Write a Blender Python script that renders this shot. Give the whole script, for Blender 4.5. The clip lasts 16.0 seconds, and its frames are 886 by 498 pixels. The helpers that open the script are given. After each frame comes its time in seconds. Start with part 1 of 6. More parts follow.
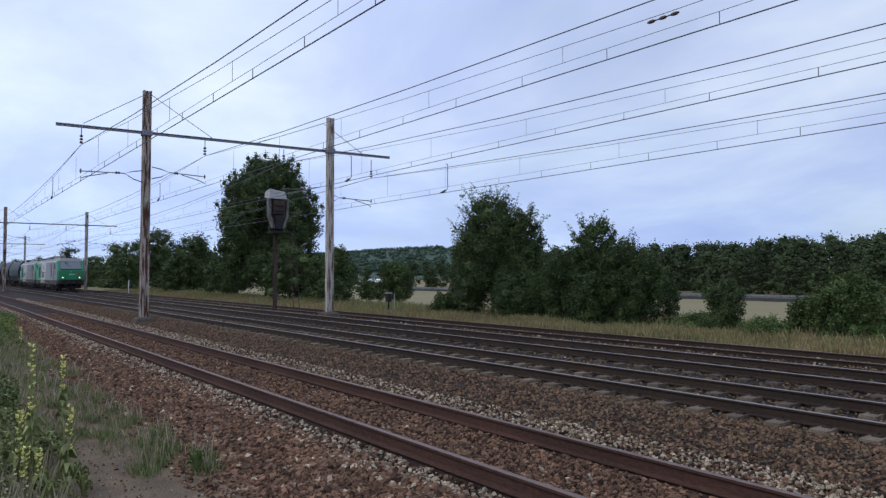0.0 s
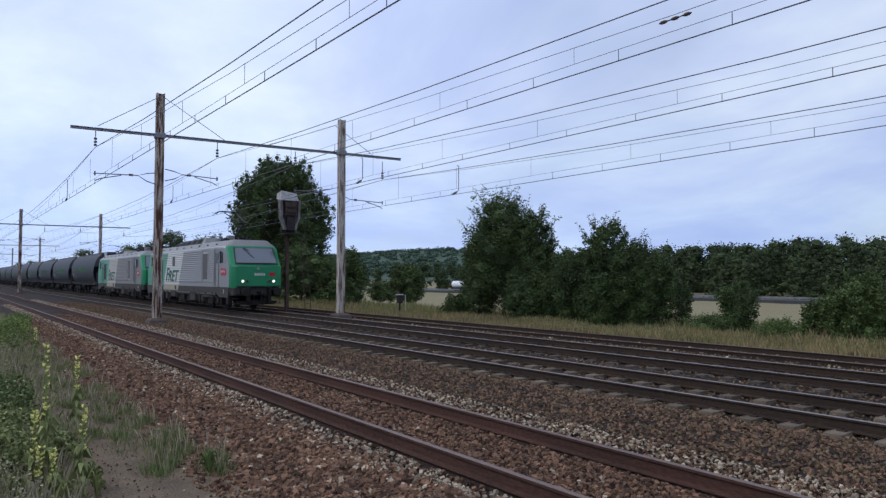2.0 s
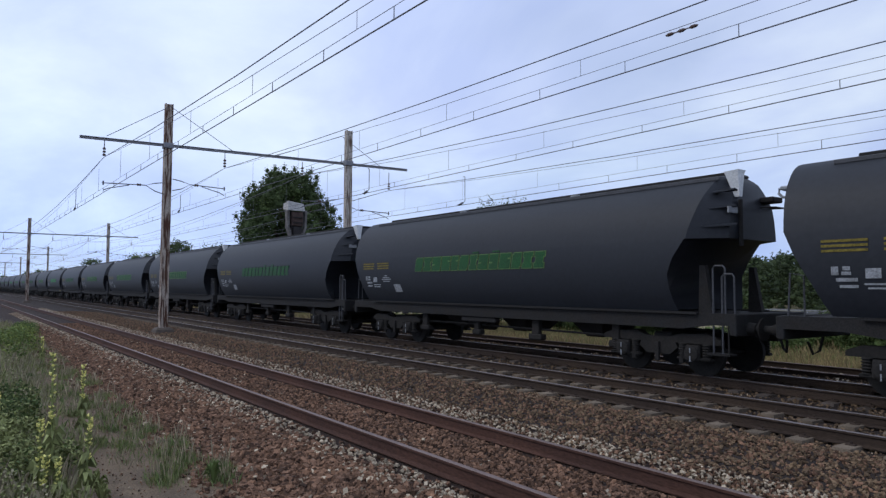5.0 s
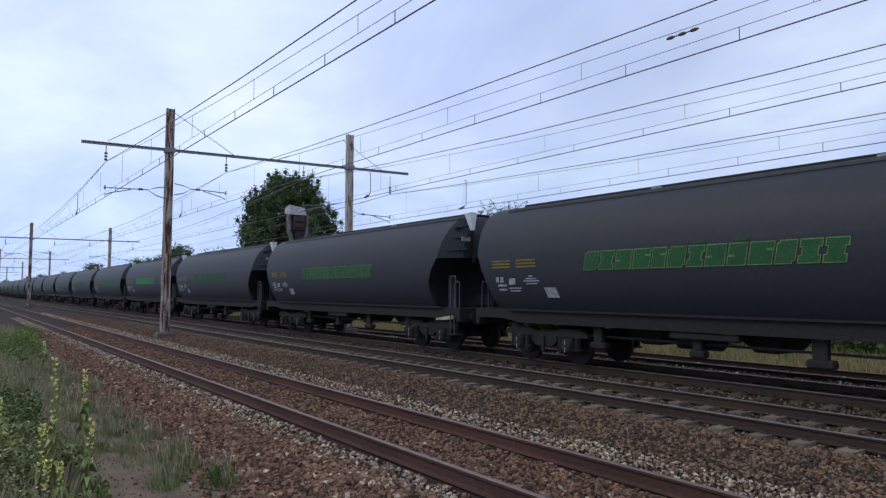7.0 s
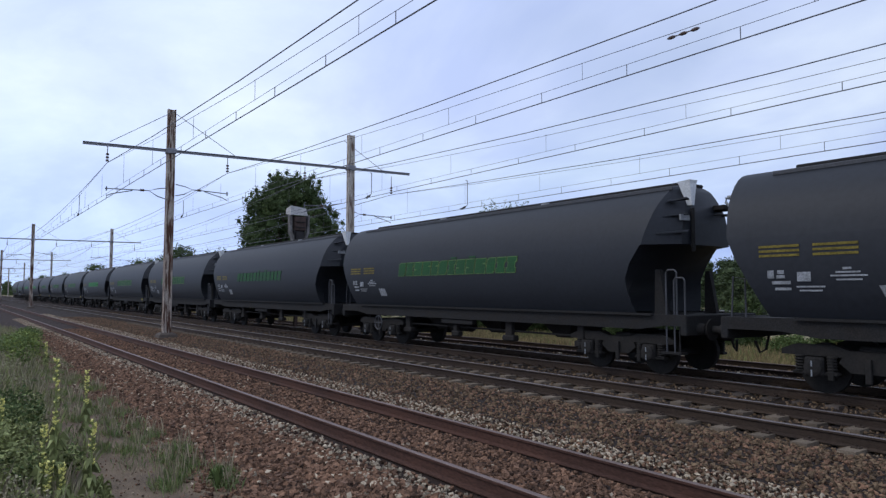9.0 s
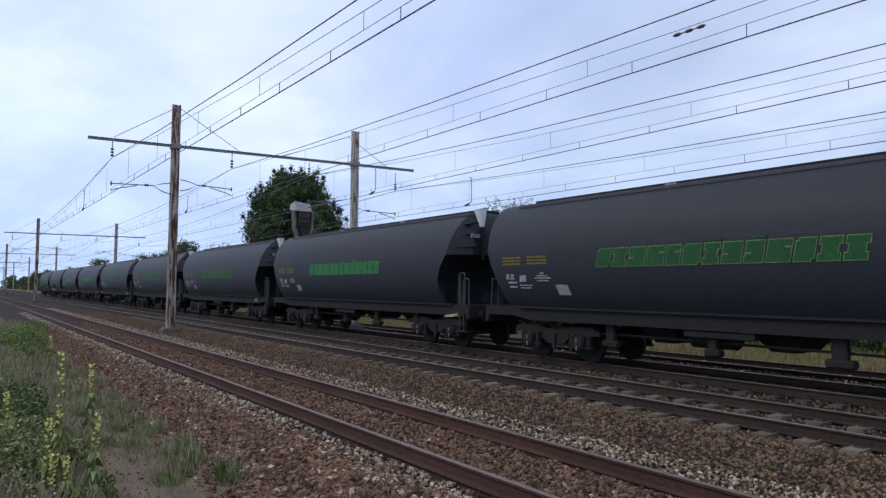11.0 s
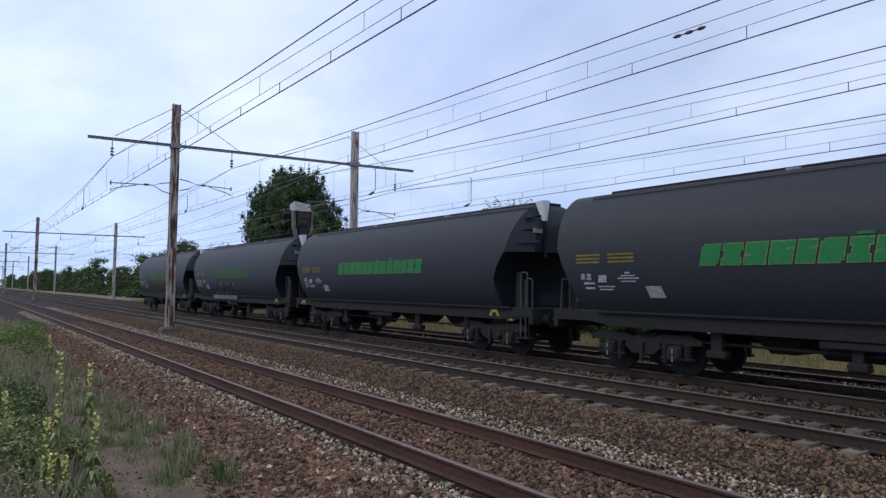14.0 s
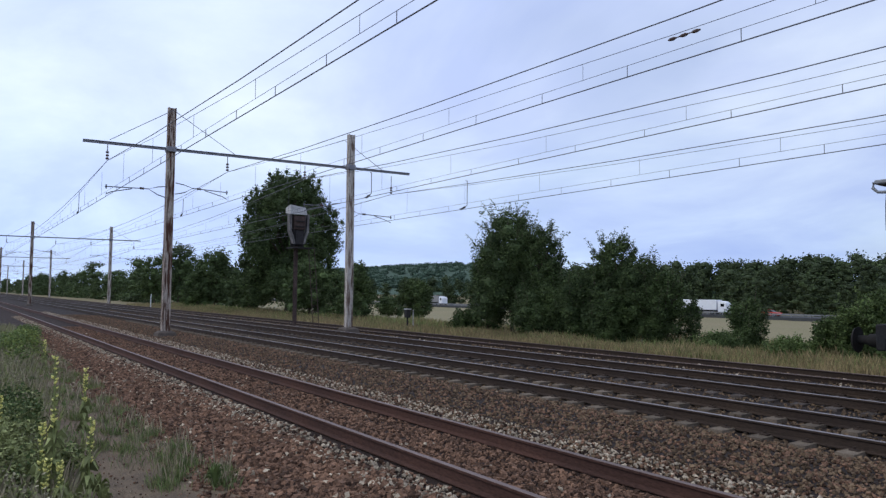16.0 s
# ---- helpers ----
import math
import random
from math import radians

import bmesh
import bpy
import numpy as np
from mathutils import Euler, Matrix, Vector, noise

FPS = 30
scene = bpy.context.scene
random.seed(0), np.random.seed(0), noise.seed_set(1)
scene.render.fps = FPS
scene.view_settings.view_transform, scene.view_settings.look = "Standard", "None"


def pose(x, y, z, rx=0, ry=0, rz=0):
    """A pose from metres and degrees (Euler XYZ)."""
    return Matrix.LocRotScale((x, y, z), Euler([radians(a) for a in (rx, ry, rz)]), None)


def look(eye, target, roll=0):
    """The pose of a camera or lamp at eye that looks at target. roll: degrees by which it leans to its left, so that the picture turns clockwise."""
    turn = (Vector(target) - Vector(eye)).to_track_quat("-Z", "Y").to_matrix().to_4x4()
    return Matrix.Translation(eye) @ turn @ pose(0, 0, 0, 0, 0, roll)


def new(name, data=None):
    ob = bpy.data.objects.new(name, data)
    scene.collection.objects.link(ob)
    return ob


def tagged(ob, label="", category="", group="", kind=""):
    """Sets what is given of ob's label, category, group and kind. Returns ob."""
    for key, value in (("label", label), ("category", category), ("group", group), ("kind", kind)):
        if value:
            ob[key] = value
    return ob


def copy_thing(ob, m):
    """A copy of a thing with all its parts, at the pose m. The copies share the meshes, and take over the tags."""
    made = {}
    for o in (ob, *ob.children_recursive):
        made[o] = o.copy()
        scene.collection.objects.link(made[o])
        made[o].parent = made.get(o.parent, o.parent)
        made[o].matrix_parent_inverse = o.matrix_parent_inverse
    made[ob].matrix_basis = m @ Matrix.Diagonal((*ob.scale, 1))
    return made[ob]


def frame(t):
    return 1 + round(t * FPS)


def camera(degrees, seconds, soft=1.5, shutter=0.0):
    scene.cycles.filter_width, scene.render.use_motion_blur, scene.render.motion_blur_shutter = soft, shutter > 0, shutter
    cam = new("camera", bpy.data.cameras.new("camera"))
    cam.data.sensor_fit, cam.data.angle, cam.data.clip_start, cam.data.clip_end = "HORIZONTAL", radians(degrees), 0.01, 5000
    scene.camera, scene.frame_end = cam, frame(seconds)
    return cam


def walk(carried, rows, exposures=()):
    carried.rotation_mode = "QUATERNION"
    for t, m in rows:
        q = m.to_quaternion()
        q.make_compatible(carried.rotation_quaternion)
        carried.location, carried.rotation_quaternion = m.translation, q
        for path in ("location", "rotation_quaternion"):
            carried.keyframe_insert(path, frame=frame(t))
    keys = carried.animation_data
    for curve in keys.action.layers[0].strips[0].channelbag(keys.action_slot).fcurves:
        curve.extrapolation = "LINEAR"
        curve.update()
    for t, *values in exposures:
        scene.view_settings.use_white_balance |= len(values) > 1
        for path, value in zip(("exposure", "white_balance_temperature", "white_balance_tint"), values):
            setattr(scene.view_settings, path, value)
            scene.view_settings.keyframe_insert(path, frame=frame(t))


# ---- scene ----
# ---- camera ----
cam = camera(65.7, 16.0, soft=1.35)
EYE = Vector((0.0, 0.0, 1.85))


def aim(yaw, pitch, roll):
    a, b = radians(yaw), radians(pitch)
    way = Vector((math.sin(a) * math.cos(b), math.cos(a) * math.cos(b), math.sin(b)))
    return look(EYE, EYE + way * 10, roll)


# seconds, turn from the track's square, tilt, lean
PATH = [
    (0.0, -52.786, 2.204, -0.024),
    (0.5, -52.746, 2.193, 0.031),
    (1.0, -52.806, 2.234, 0.087),
    (1.5, -53.216, 2.248, 0.026),
    (2.0, -53.711, 2.339, 0.012),
    (2.5, -54.072, 2.407, -0.001),
    (3.0, -54.243, 2.582, -0.055),
    (3.5, -54.313, 2.718, 0.076),
    (4.0, -54.252, 2.888, 0.218),
    (6.5, -54.268, 3.524, 0.196),
    (7.0, -54.331, 3.543, 0.161),
    (7.5, -54.433, 3.526, 0.146),
    (8.0, -54.462, 3.579, 0.119),
    (8.5, -54.443, 3.566, 0.052),
    (9.0, -54.441, 3.560, 0.044),
    (11.5, -54.834, 3.211, 0.465),
    (12.0, -54.912, 3.187, 0.495),
    (12.5, -54.938, 3.157, 0.603),
    (13.0, -54.882, 3.173, 0.577),
    (13.5, -54.828, 3.230, 0.557),
    (14.0, -54.707, 3.324, 0.606),
    (14.5, -54.576, 3.416, 0.548),
    (15.0, -54.495, 3.472, 0.507),
    (15.5, -54.412, 3.517, 0.445),
    (16.0, -54.399, 3.566, 0.393),
]
walk(cam, [(t, aim(a, b, c)) for t, a, b, c in PATH], ((0.0, 0.0), (3.5, 0.0), (6.3, 0.05), (16.0, 0.08)))

# ---- world and sun ----
SUN_UP, SUN_ROUND = radians(48), radians(150)
world = bpy.data.worlds.new("world")
scene.world = world
world.use_nodes = True
wn, wl = world.node_tree.nodes, world.node_tree.links
wn.clear()
w_out = wn.new("ShaderNodeOutputWorld")
w_bg = wn.new("ShaderNodeBackground")
w_sky = wn.new("ShaderNodeTexSky")
w_sky.sky_type = "NISHITA"
w_sky.sun_disc = False
w_sky.sun_elevation, w_sky.sun_rotation = SUN_UP, SUN_ROUND
w_dim = wn.new("ShaderNodeVectorMath")
w_dim.operation = "SCALE"
w_dim.inputs["Scale"].default_value = 0.10
wl.new(w_sky.outputs[0], w_dim.inputs[0])
w_tc = wn.new("ShaderNodeTexCoord")
w_sep = wn.new("ShaderNodeSeparateXYZ")
wl.new(w_tc.outputs["Generated"], w_sep.inputs[0])


def w_math(op, a, b):
    m = wn.new("ShaderNodeMath")
    m.operation = op
    for k, v in enumerate((a, b)):
        if isinstance(v, (int, float)):
            m.inputs[k].default_value = v
        else:
            wl.new(v, m.inputs[k])
    return m.outputs[0]


# cloud deck: the view direction meets a flat layer
w_h = w_math("ADD", w_math("MAXIMUM", w_sep.outputs[2], 0.0), 0.24)
w_comb = wn.new("ShaderNodeCombineXYZ")
wl.new(w_math("DIVIDE", w_sep.outputs[0], w_h), w_comb.inputs[0])
wl.new(w_math("DIVIDE", w_sep.outputs[1], w_h), w_comb.inputs[1])


def w_noise(scale, detail, rough, stretch, shift):
    mp = wn.new("ShaderNodeMapping")
    mp.inputs["Scale"].default_value = stretch
    mp.inputs["Location"].default_value = shift
    wl.new(w_comb.outputs[0], mp.inputs[0])
    nz = wn.new("ShaderNodeTexNoise")
    nz.inputs["Scale"].default_value = scale
    nz.inputs["Detail"].default_value = detail
    nz.inputs["Roughness"].default_value = rough
    nz.inputs["Distortion"].default_value = 0.35
    wl.new(mp.outputs[0], nz.inputs[0])
    return nz.outputs[0]


def w_ramp(fac, stops):
    r = wn.new("ShaderNodeValToRGB")
    while len(r.color_ramp.elements) < len(stops):
        r.color_ramp.elements.new(0.5)
    for e, (p, c) in zip(r.color_ramp.elements, stops):
        e.position, e.color = p, (*c, 1)
    wl.new(fac, r.inputs[0])
    return r.outputs[0]


w_deck = w_ramp(w_noise(1.25, 7, 0.56, (0.95, 1.1, 1), (3.1, 1.7, 0)),
                [(0.30, (0.515, 0.63, 0.97)), (0.44, (0.58, 0.695, 1.0)), (0.55, (0.66, 0.78, 1.04)), (0.70, (0.785, 0.905, 1.09))])
w_gap = w_ramp(w_noise(0.9, 4, 0.45, (0.9, 1.1, 1), (7.3, 4.2, 0)), [(0.56, (0, 0, 0)), (0.70, (0.22, 0.22, 0.22))])
# the cloud is thicker towards the fields
w_thick = wn.new("ShaderNodeVectorMath")
w_thick.operation = "SCALE"
wl.new(w_deck, w_thick.inputs[0])
wl.new(w_math("SUBTRACT", 1.05, w_math("MULTIPLY", w_math("MAXIMUM", w_sep.outputs[1], 0.0), 0.25)), w_thick.inputs["Scale"])
w_low = wn.new("ShaderNodeVectorMath")
w_low.operation = "MULTIPLY"
wl.new(w_thick.outputs[0], w_low.inputs[0])
wl.new(w_ramp(w_math("MAXIMUM", w_sep.outputs[2], 0.0), [(0.02, (0.82, 0.90, 1.01)), (0.26, (1.02, 1.01, 1.0))]), w_low.inputs[1])
w_mix = wn.new("ShaderNodeMixRGB")
wl.new(w_gap, w_mix.inputs[0])
wl.new(w_low.outputs[0], w_mix.inputs[1])
wl.new(w_dim.outputs[0], w_mix.inputs[2])
w_bg.inputs["Strength"].default_value = 1.08
wl.new(w_mix.outputs[0], w_bg.inputs[0])
wl.new(w_bg.outputs[0], w_out.inputs[0])

sun = new("sun", bpy.data.lights.new("sun", "SUN"))
sun.data.energy, sun.data.angle, sun.data.color = 0.8, radians(20), (1.0, 0.94, 0.83)
# the sun stands behind the camera, high under cloud
sun.matrix_world = look((0, 0, 50), (0 + 28, 45, 0))


# ---- materials ----
def mat(name, col, rough=0.7, metal=0.0, var=0.25, scale=6.0, bump=0.15, fine=60.0, tint=None, spread=0.0, island=False, stretch=(1, 1, 1), spec=0.18, edge=(0.35, 0.65)):
    """A surface with variation at two scales and fine relief. tint: a second colour for stains; spread: how much alike pieces differ."""
    m = bpy.data.materials.new(name)
    m.use_nodes = True
    n, l = m.node_tree.nodes, m.node_tree.links
    b = n["Principled BSDF"]
    b.inputs["Roughness"].default_value = rough
    b.inputs["Metallic"].default_value = metal
    b.inputs["Specular IOR Level"].default_value = spec
    tc = n.new("ShaderNodeTexCoord")
    mp = n.new("ShaderNodeMapping")
    mp.inputs["Scale"].default_value = stretch
    l.new(tc.outputs["Object"], mp.inputs[0])
    a = n.new("ShaderNodeTexNoise")
    a.inputs["Scale"].default_value, a.inputs["Detail"].default_value = scale, 5
    c = n.new("ShaderNodeTexNoise")
    c.inputs["Scale"].default_value, c.inputs["Detail"].default_value = fine, 3
    l.new(mp.outputs[0], a.inputs[0])
    l.new(mp.outputs[0], c.inputs[0])
    tint = tint or tuple(x * 0.55 for x in col)
    r = n.new("ShaderNodeValToRGB")
    r.color_ramp.elements[0].position, r.color_ramp.elements[0].color = edge[0], (*tint, 1)
    r.color_ramp.elements[1].position, r.color_ramp.elements[1].color = edge[1], (*col, 1)
    l.new(a.outputs[0], r.inputs[0])
    mx = n.new("ShaderNodeMixRGB")
    mx.inputs[0].default_value = min(1.0, var * 2)
    mx.inputs[1].default_value = (*col, 1)
    l.new(r.outputs[0], mx.inputs[2])
    hv = n.new("ShaderNodeHueSaturation")
    l.new(mx.outputs[0], hv.inputs["Color"])
    mr = n.new("ShaderNodeMapRange")
    mr.inputs[1].default_value, mr.inputs[2].default_value = 0.3, 0.7
    mr.inputs[3].default_value, mr.inputs[4].default_value = 1 - var, 1 + var
    l.new(c.outputs[0], mr.inputs[0])
    val = mr.outputs[0]
    if spread:
        if island:
            rnd = n.new("ShaderNodeNewGeometry").outputs["Random Per Island"]
        else:
            rnd = n.new("ShaderNodeObjectInfo").outputs["Random"]
        m2 = n.new("ShaderNodeMapRange")
        m2.inputs[3].default_value, m2.inputs[4].default_value = 1 - spread, 1 + spread
        l.new(rnd, m2.inputs[0])
        mu = n.new("ShaderNodeMath")
        mu.operation = "MULTIPLY"
        l.new(val, mu.inputs[0])
        l.new(m2.outputs[0], mu.inputs[1])
        val = mu.outputs[0]
    l.new(val, hv.inputs["Value"])
    l.new(hv.outputs[0], b.inputs["Base Color"])
    if bump:
        bp = n.new("ShaderNodeBump")
        bp.inputs["Strength"].default_value = bump
        bp.inputs["Distance"].default_value = 0.02
        l.new(c.outputs[0], bp.inputs["Height"])
        l.new(bp.outputs[0], b.inputs["Normal"])
    return m


def glow(name, col, power):
    m = bpy.data.materials.new(name)
    m.use_nodes = True
    b = m.node_tree.nodes["Principled BSDF"]
    b.inputs["Base Color"].default_value = (*col, 1)
    b.inputs["Emission Color"].default_value = (*col, 1)
    b.inputs["Emission Strength"].default_value = power
    return m


M_ground = mat("ground_soil", (0.155, 0.130, 0.062), 0.95, 0, 0.35, 0.35, 0.4, 9, (0.20, 0.155, 0.085))
M_field = mat("field_crop", (0.20, 0.175, 0.09), 0.95, 0, 0.2, 0.05, 0.2, 3, (0.26, 0.20, 0.12))
M_path = mat("path_earth", (0.17, 0.125, 0.082), 0.95, 0, 0.35, 2.2, 0.6, 40, (0.085, 0.064, 0.047))
# both beds are near-black to paint the shade in gaps between stones
M_bed_shade = mat("ballast_bed_gap_shade", (0.034, 0.021, 0.016), 0.95, 0, 0.4, 0.8, 0.8, 35, (0.022, 0.014, 0.011))
M_bed_shade_far = mat("ballast_bed_gap_shade_far", (0.034, 0.024, 0.019), 0.95, 0, 0.4, 0.8, 0.8, 35, (0.02, 0.015, 0.013))
M_stone = mat("ballast_stone", (0.162, 0.091, 0.056), 0.9, 0, 0.3, 3, 0.3, 60, (0.082, 0.048, 0.033), spread=0.75, island=True)
M_stone_pale = mat("ballast_stone_pale", (0.39, 0.32, 0.23), 0.9, 0, 0.25, 3, 0.3, 60, (0.21, 0.16, 0.11), spread=0.5, island=True)
M_stone_dark = mat("ballast_stone_grey", (0.138, 0.091, 0.053), 0.9, 0, 0.3, 3, 0.3, 60, (0.082, 0.056, 0.036), spread=0.65, island=True)
M_rust = mat("rail_rust", (0.078, 0.038, 0.027), 0.8, 0.0, 0.3, 2.5, 0.2, 50, (0.042, 0.023, 0.018), stretch=(0.3, 1, 1))
M_rail_dark = mat("rail_dark", (0.047, 0.031, 0.021), 0.8, 0.0, 0.3, 2.5, 0.2, 50, (0.028, 0.020, 0.017), stretch=(0.3, 1, 1))
M_head = mat("rail_head", (0.24, 0.205, 0.195), 0.5, 0.6, 0.15, 2, 0.05, 80, stretch=(0.1, 1, 1), spec=0.5)
M_head_rusty = mat("rail_head_rusty", (0.20, 0.145, 0.125), 0.6, 0.4, 0.25, 2, 0.05, 80, stretch=(0.1, 1, 1))
M_concrete = mat("sleeper_concrete", (0.155, 0.121, 0.086), 0.9, 0, 0.3, 5, 0.3, 50, (0.075, 0.057, 0.044), spread=0.25)
M_mast = mat("mast_weathered", (0.40, 0.34, 0.285), 0.85, 0, 0.5, 3.4, 0.5, 30, (0.085, 0.042, 0.028), stretch=(3.2, 3.2, 0.30), edge=(0.46, 0.56))
M_mast2 = mat("mast_weathered_pale", (0.44, 0.395, 0.345), 0.85, 0, 0.5, 3.4, 0.5, 30, (0.13, 0.085, 0.062), stretch=(3.2, 3.2, 0.30), edge=(0.40, 0.52))
M_base = mat("mast_footing", (0.10, 0.080, 0.065), 0.9, 0, 0.3, 4, 0.4, 40)
M_arm = mat("arm_steel", (0.23, 0.23, 0.25), 0.6, 0.4, 0.25, 4, 0.1, 40)
M_wire = mat("wire", (0.13, 0.13, 0.145), 0.5, 0.3, 0.1, 4, 0, 40)
M_insul = mat("insulator", (0.10, 0.07, 0.06), 0.25, 0, 0.2, 8, 0, 40)
M_bark = mat("bark", (0.10, 0.08, 0.06), 0.95, 0, 0.35, 6, 0.6, 30)
M_leaf = mat("leaf_dark", (0.064, 0.090, 0.032), 0.75, 0, 0.3, 0.5, 0, 8, (0.030, 0.046, 0.020), spread=0.32, island=True)
M_leaf2 = mat("leaf_mid", (0.082, 0.116, 0.038), 0.75, 0, 0.3, 0.5, 0, 8, (0.040, 0.060, 0.021), spread=0.32, island=True)
M_leaf3 = mat("leaf_fresh", (0.125, 0.170, 0.055), 0.75, 0, 0.3, 0.7, 0, 8, (0.070, 0.105, 0.030), spread=0.32, island=True)
M_far = mat("leaf_far", (0.048, 0.064, 0.027), 0.85, 0, 0.3, 0.06, 0, 1, (0.034, 0.047, 0.024), spread=0.22, island=True)
M_grass = mat("grass_green", (0.21, 0.235, 0.085), 0.75, 0, 0.25, 0.5, 0, 10, (0.12, 0.145, 0.05), spread=0.45, island=True)
M_dry = mat("grass_dry", (0.31, 0.235, 0.12), 0.8, 0, 0.25, 0.4, 0, 10, (0.20, 0.17, 0.075), spread=0.45, island=True)
M_yellow = mat("petal_yellow", (0.80, 0.74, 0.24), 0.6, 0, 0.15, 8, 0, 30)


# ---- mesh helpers ----
class Build:
    """Collects vertices and faces of one mesh; a face may name one of several materials."""

    def __init__(self):
        self.v, self.f, self.m = [], [], []

    def add(self, vs, fs, k=0):
        o = len(self.v)
        self.v += [tuple(p) for p in vs]
        self.f += [tuple(i + o for i in f) for f in fs]
        self.m += [k] * len(fs)
        return self

    def box(self, x0, x1, y0, y1, z0, z1, k=0, bev=0.0):
        if bev <= 0:
            vs = [(x, y, z) for z in (z0, z1) for y in (y0, y1) for x in (x0, x1)]
            return self.add(vs, [(0, 2, 3, 1), (4, 5, 7, 6), (0, 1, 5, 4), (1, 3, 7, 5), (3, 2, 6, 7), (2, 0, 4, 6)], k)
        b = bev
        prof = [(y0 + b, z0), (y1 - b, z0), (y1, z0 + b), (y1, z1 - b), (y1 - b, z1), (y0 + b, z1), (y0, z1 - b), (y0, z0 + b)]
        return self.prism(prof, x0, x1, k, inset=b)

    def prism(self, prof, x0, x1, k=0, inset=0.0):
        """A closed profile of (y, z) drawn along x, anticlockwise seen from +x."""
        n = len(prof)
        if inset:
            cy, cz = sum(p[0] for p in prof) / n, sum(p[1] for p in prof) / n
            hy, hz = max(abs(p[0] - cy) for p in prof), max(abs(p[1] - cz) for p in prof)
            small = [(cy + (y - cy) * max(0.1, 1 - inset / hy), cz + (z - cz) * max(0.1, 1 - inset / hz)) for y, z in prof]
            rings = [(x0, small), (x0 + inset, prof), (x1 - inset, prof), (x1, small)]
        else:
            rings = [(x0, prof), (x1, prof)]
        return self.loft([[(x, y, z) for y, z in q] for x, q in rings], k)

    def loft(self, rings, k=0, caps=True):
        n = len(rings[0])
        vs = [p for r in rings for p in r]
        fs = []
        for i in range(len(rings) - 1):
            for j in range(n):
                a, b = i * n + j, i * n + (j + 1) % n
                fs.append((a, b, b + n, a + n))
        if caps:
            fs.append(tuple(reversed(range(n))))
            fs.append(tuple(range((len(rings) - 1) * n, len(rings) * n)))
        return self.add(vs, fs, k)

    def tube(self, pts, r, n=6, k=0, caps=True):
        pts = [Vector(p) for p in pts]
        rings = []
        up = Vector((0, 0, 1))
        for i, p in enumerate(pts):
            d = (pts[min(i + 1, len(pts) - 1)] - pts[max(i - 1, 0)]).normalized()
            s = d.cross(up)
            s = s.normalized() if s.length > 1e-3 else Vector((1, 0, 0))
            t = s.cross(d)
            rr = r[i] if isinstance(r, (list, tuple)) else r
            rings.append([p + (s * math.cos(2 * math.pi * j / n) + t * math.sin(2 * math.pi * j / n)) * rr for j in range(n)])
        return self.loft(rings, k, caps)

    def disc(self, c, axis, r, w, n=20, k=0):
        """A cylinder centred at c along axis 'x', 'y' or 'z'."""
        d = {"x": Vector((1, 0, 0)), "y": Vector((0, 1, 0)), "z": Vector((0, 0, 1))}[axis]
        return self.tube([Vector(c) - d * w / 2, Vector(c) + d * w / 2], r, n, k)

    def mesh(self, name, mats, smooth=False):
        me = bpy.data.meshes.new(name)
        me.from_pydata(self.v, [], self.f)
        for m in mats if isinstance(mats, (list, tuple)) else [mats]:
            me.materials.append(m)
        if len(me.materials) > 1:
            me.polygons.foreach_set("material_index", self.m)
        if smooth:
            me.polygons.foreach_set("use_smooth", [True] * len(me.polygons))
            me.set_sharp_from_angle(angle=radians(38))
        me.update()
        return me


def thing(name, label, category, group="", kind="", at=(0, 0, 0)):
    ob = new(name)
    ob.location = at
    return tagged(ob, label, category, group, kind)


def part(name, b, mats, parent=None, label="", smooth=False, at=None):
    """Links a Build (or a mesh) as one mesh object under a thing or a part."""
    me = b.mesh(name, mats, smooth) if isinstance(b, Build) else b
    ob = new(name, me)
    if parent is not None:
        ob.parent = parent
    if at is not None:
        ob.location = at
    return tagged(ob, label)


def text_mesh(words, size, mats, shear=0.0, bold=0.0, depth=0.004):
    """Lettering in the built-in font as a mesh, in the x-z plane, facing -y, starting at the origin."""
    cu = bpy.data.curves.new("lettering", "FONT")
    cu.body, cu.size, cu.shear, cu.offset, cu.extrude = words, size, shear, bold, depth
    ob = bpy.data.objects.new("lettering", cu)
    me = bpy.data.meshes.new_from_object(ob)
    me.transform(Matrix.Rotation(radians(90), 4, "X"))
    bpy.data.objects.remove(ob)
    bpy.data.curves.remove(cu)
    me.materials.clear()
    me.materials.append(mats)
    return me


# ---- ground ----
T1, T2, T3, T4 = 5.18, 10.40, 13.90, 18.10  # middles of the four tracks
Z4 = -0.16  # the last track lies a little lower
rng = np.random.default_rng(7)


def lerp(x, pts):
    return float(np.interp(x, [p[0] for p in pts], [p[1] for p in pts]))


PROFILE = [(-400, -0.3), (-6, -0.32), (1.6, -0.34), (2.9, -0.36), (3.5, -0.28), (3.95, -0.19), (6.4, -0.19), (7.0, -0.14), (8.6, -0.14), (9.1, -0.21),
           (15.4, -0.21), (16.2, -0.26), (19.6, -0.36), (20.6, -0.62), (22.5, -0.60), (27, -0.45), (33, -0.9), (60, -2.6), (90, -3.6), (190, -3.9), (330, -3.8), (700, -3.2), (2600, -2.0)]


def ground_z(x, y):
    z = lerp(y, PROFILE)
    if y < 3:
        z += 0.05 * noise.noise((x * 0.5, y * 0.5, 0))
    elif y > 20.5:
        z += min(1, (y - 20.5) / 4) * (0.14 * noise.noise((x * 0.25, y * 0.25, 3)))
    return z


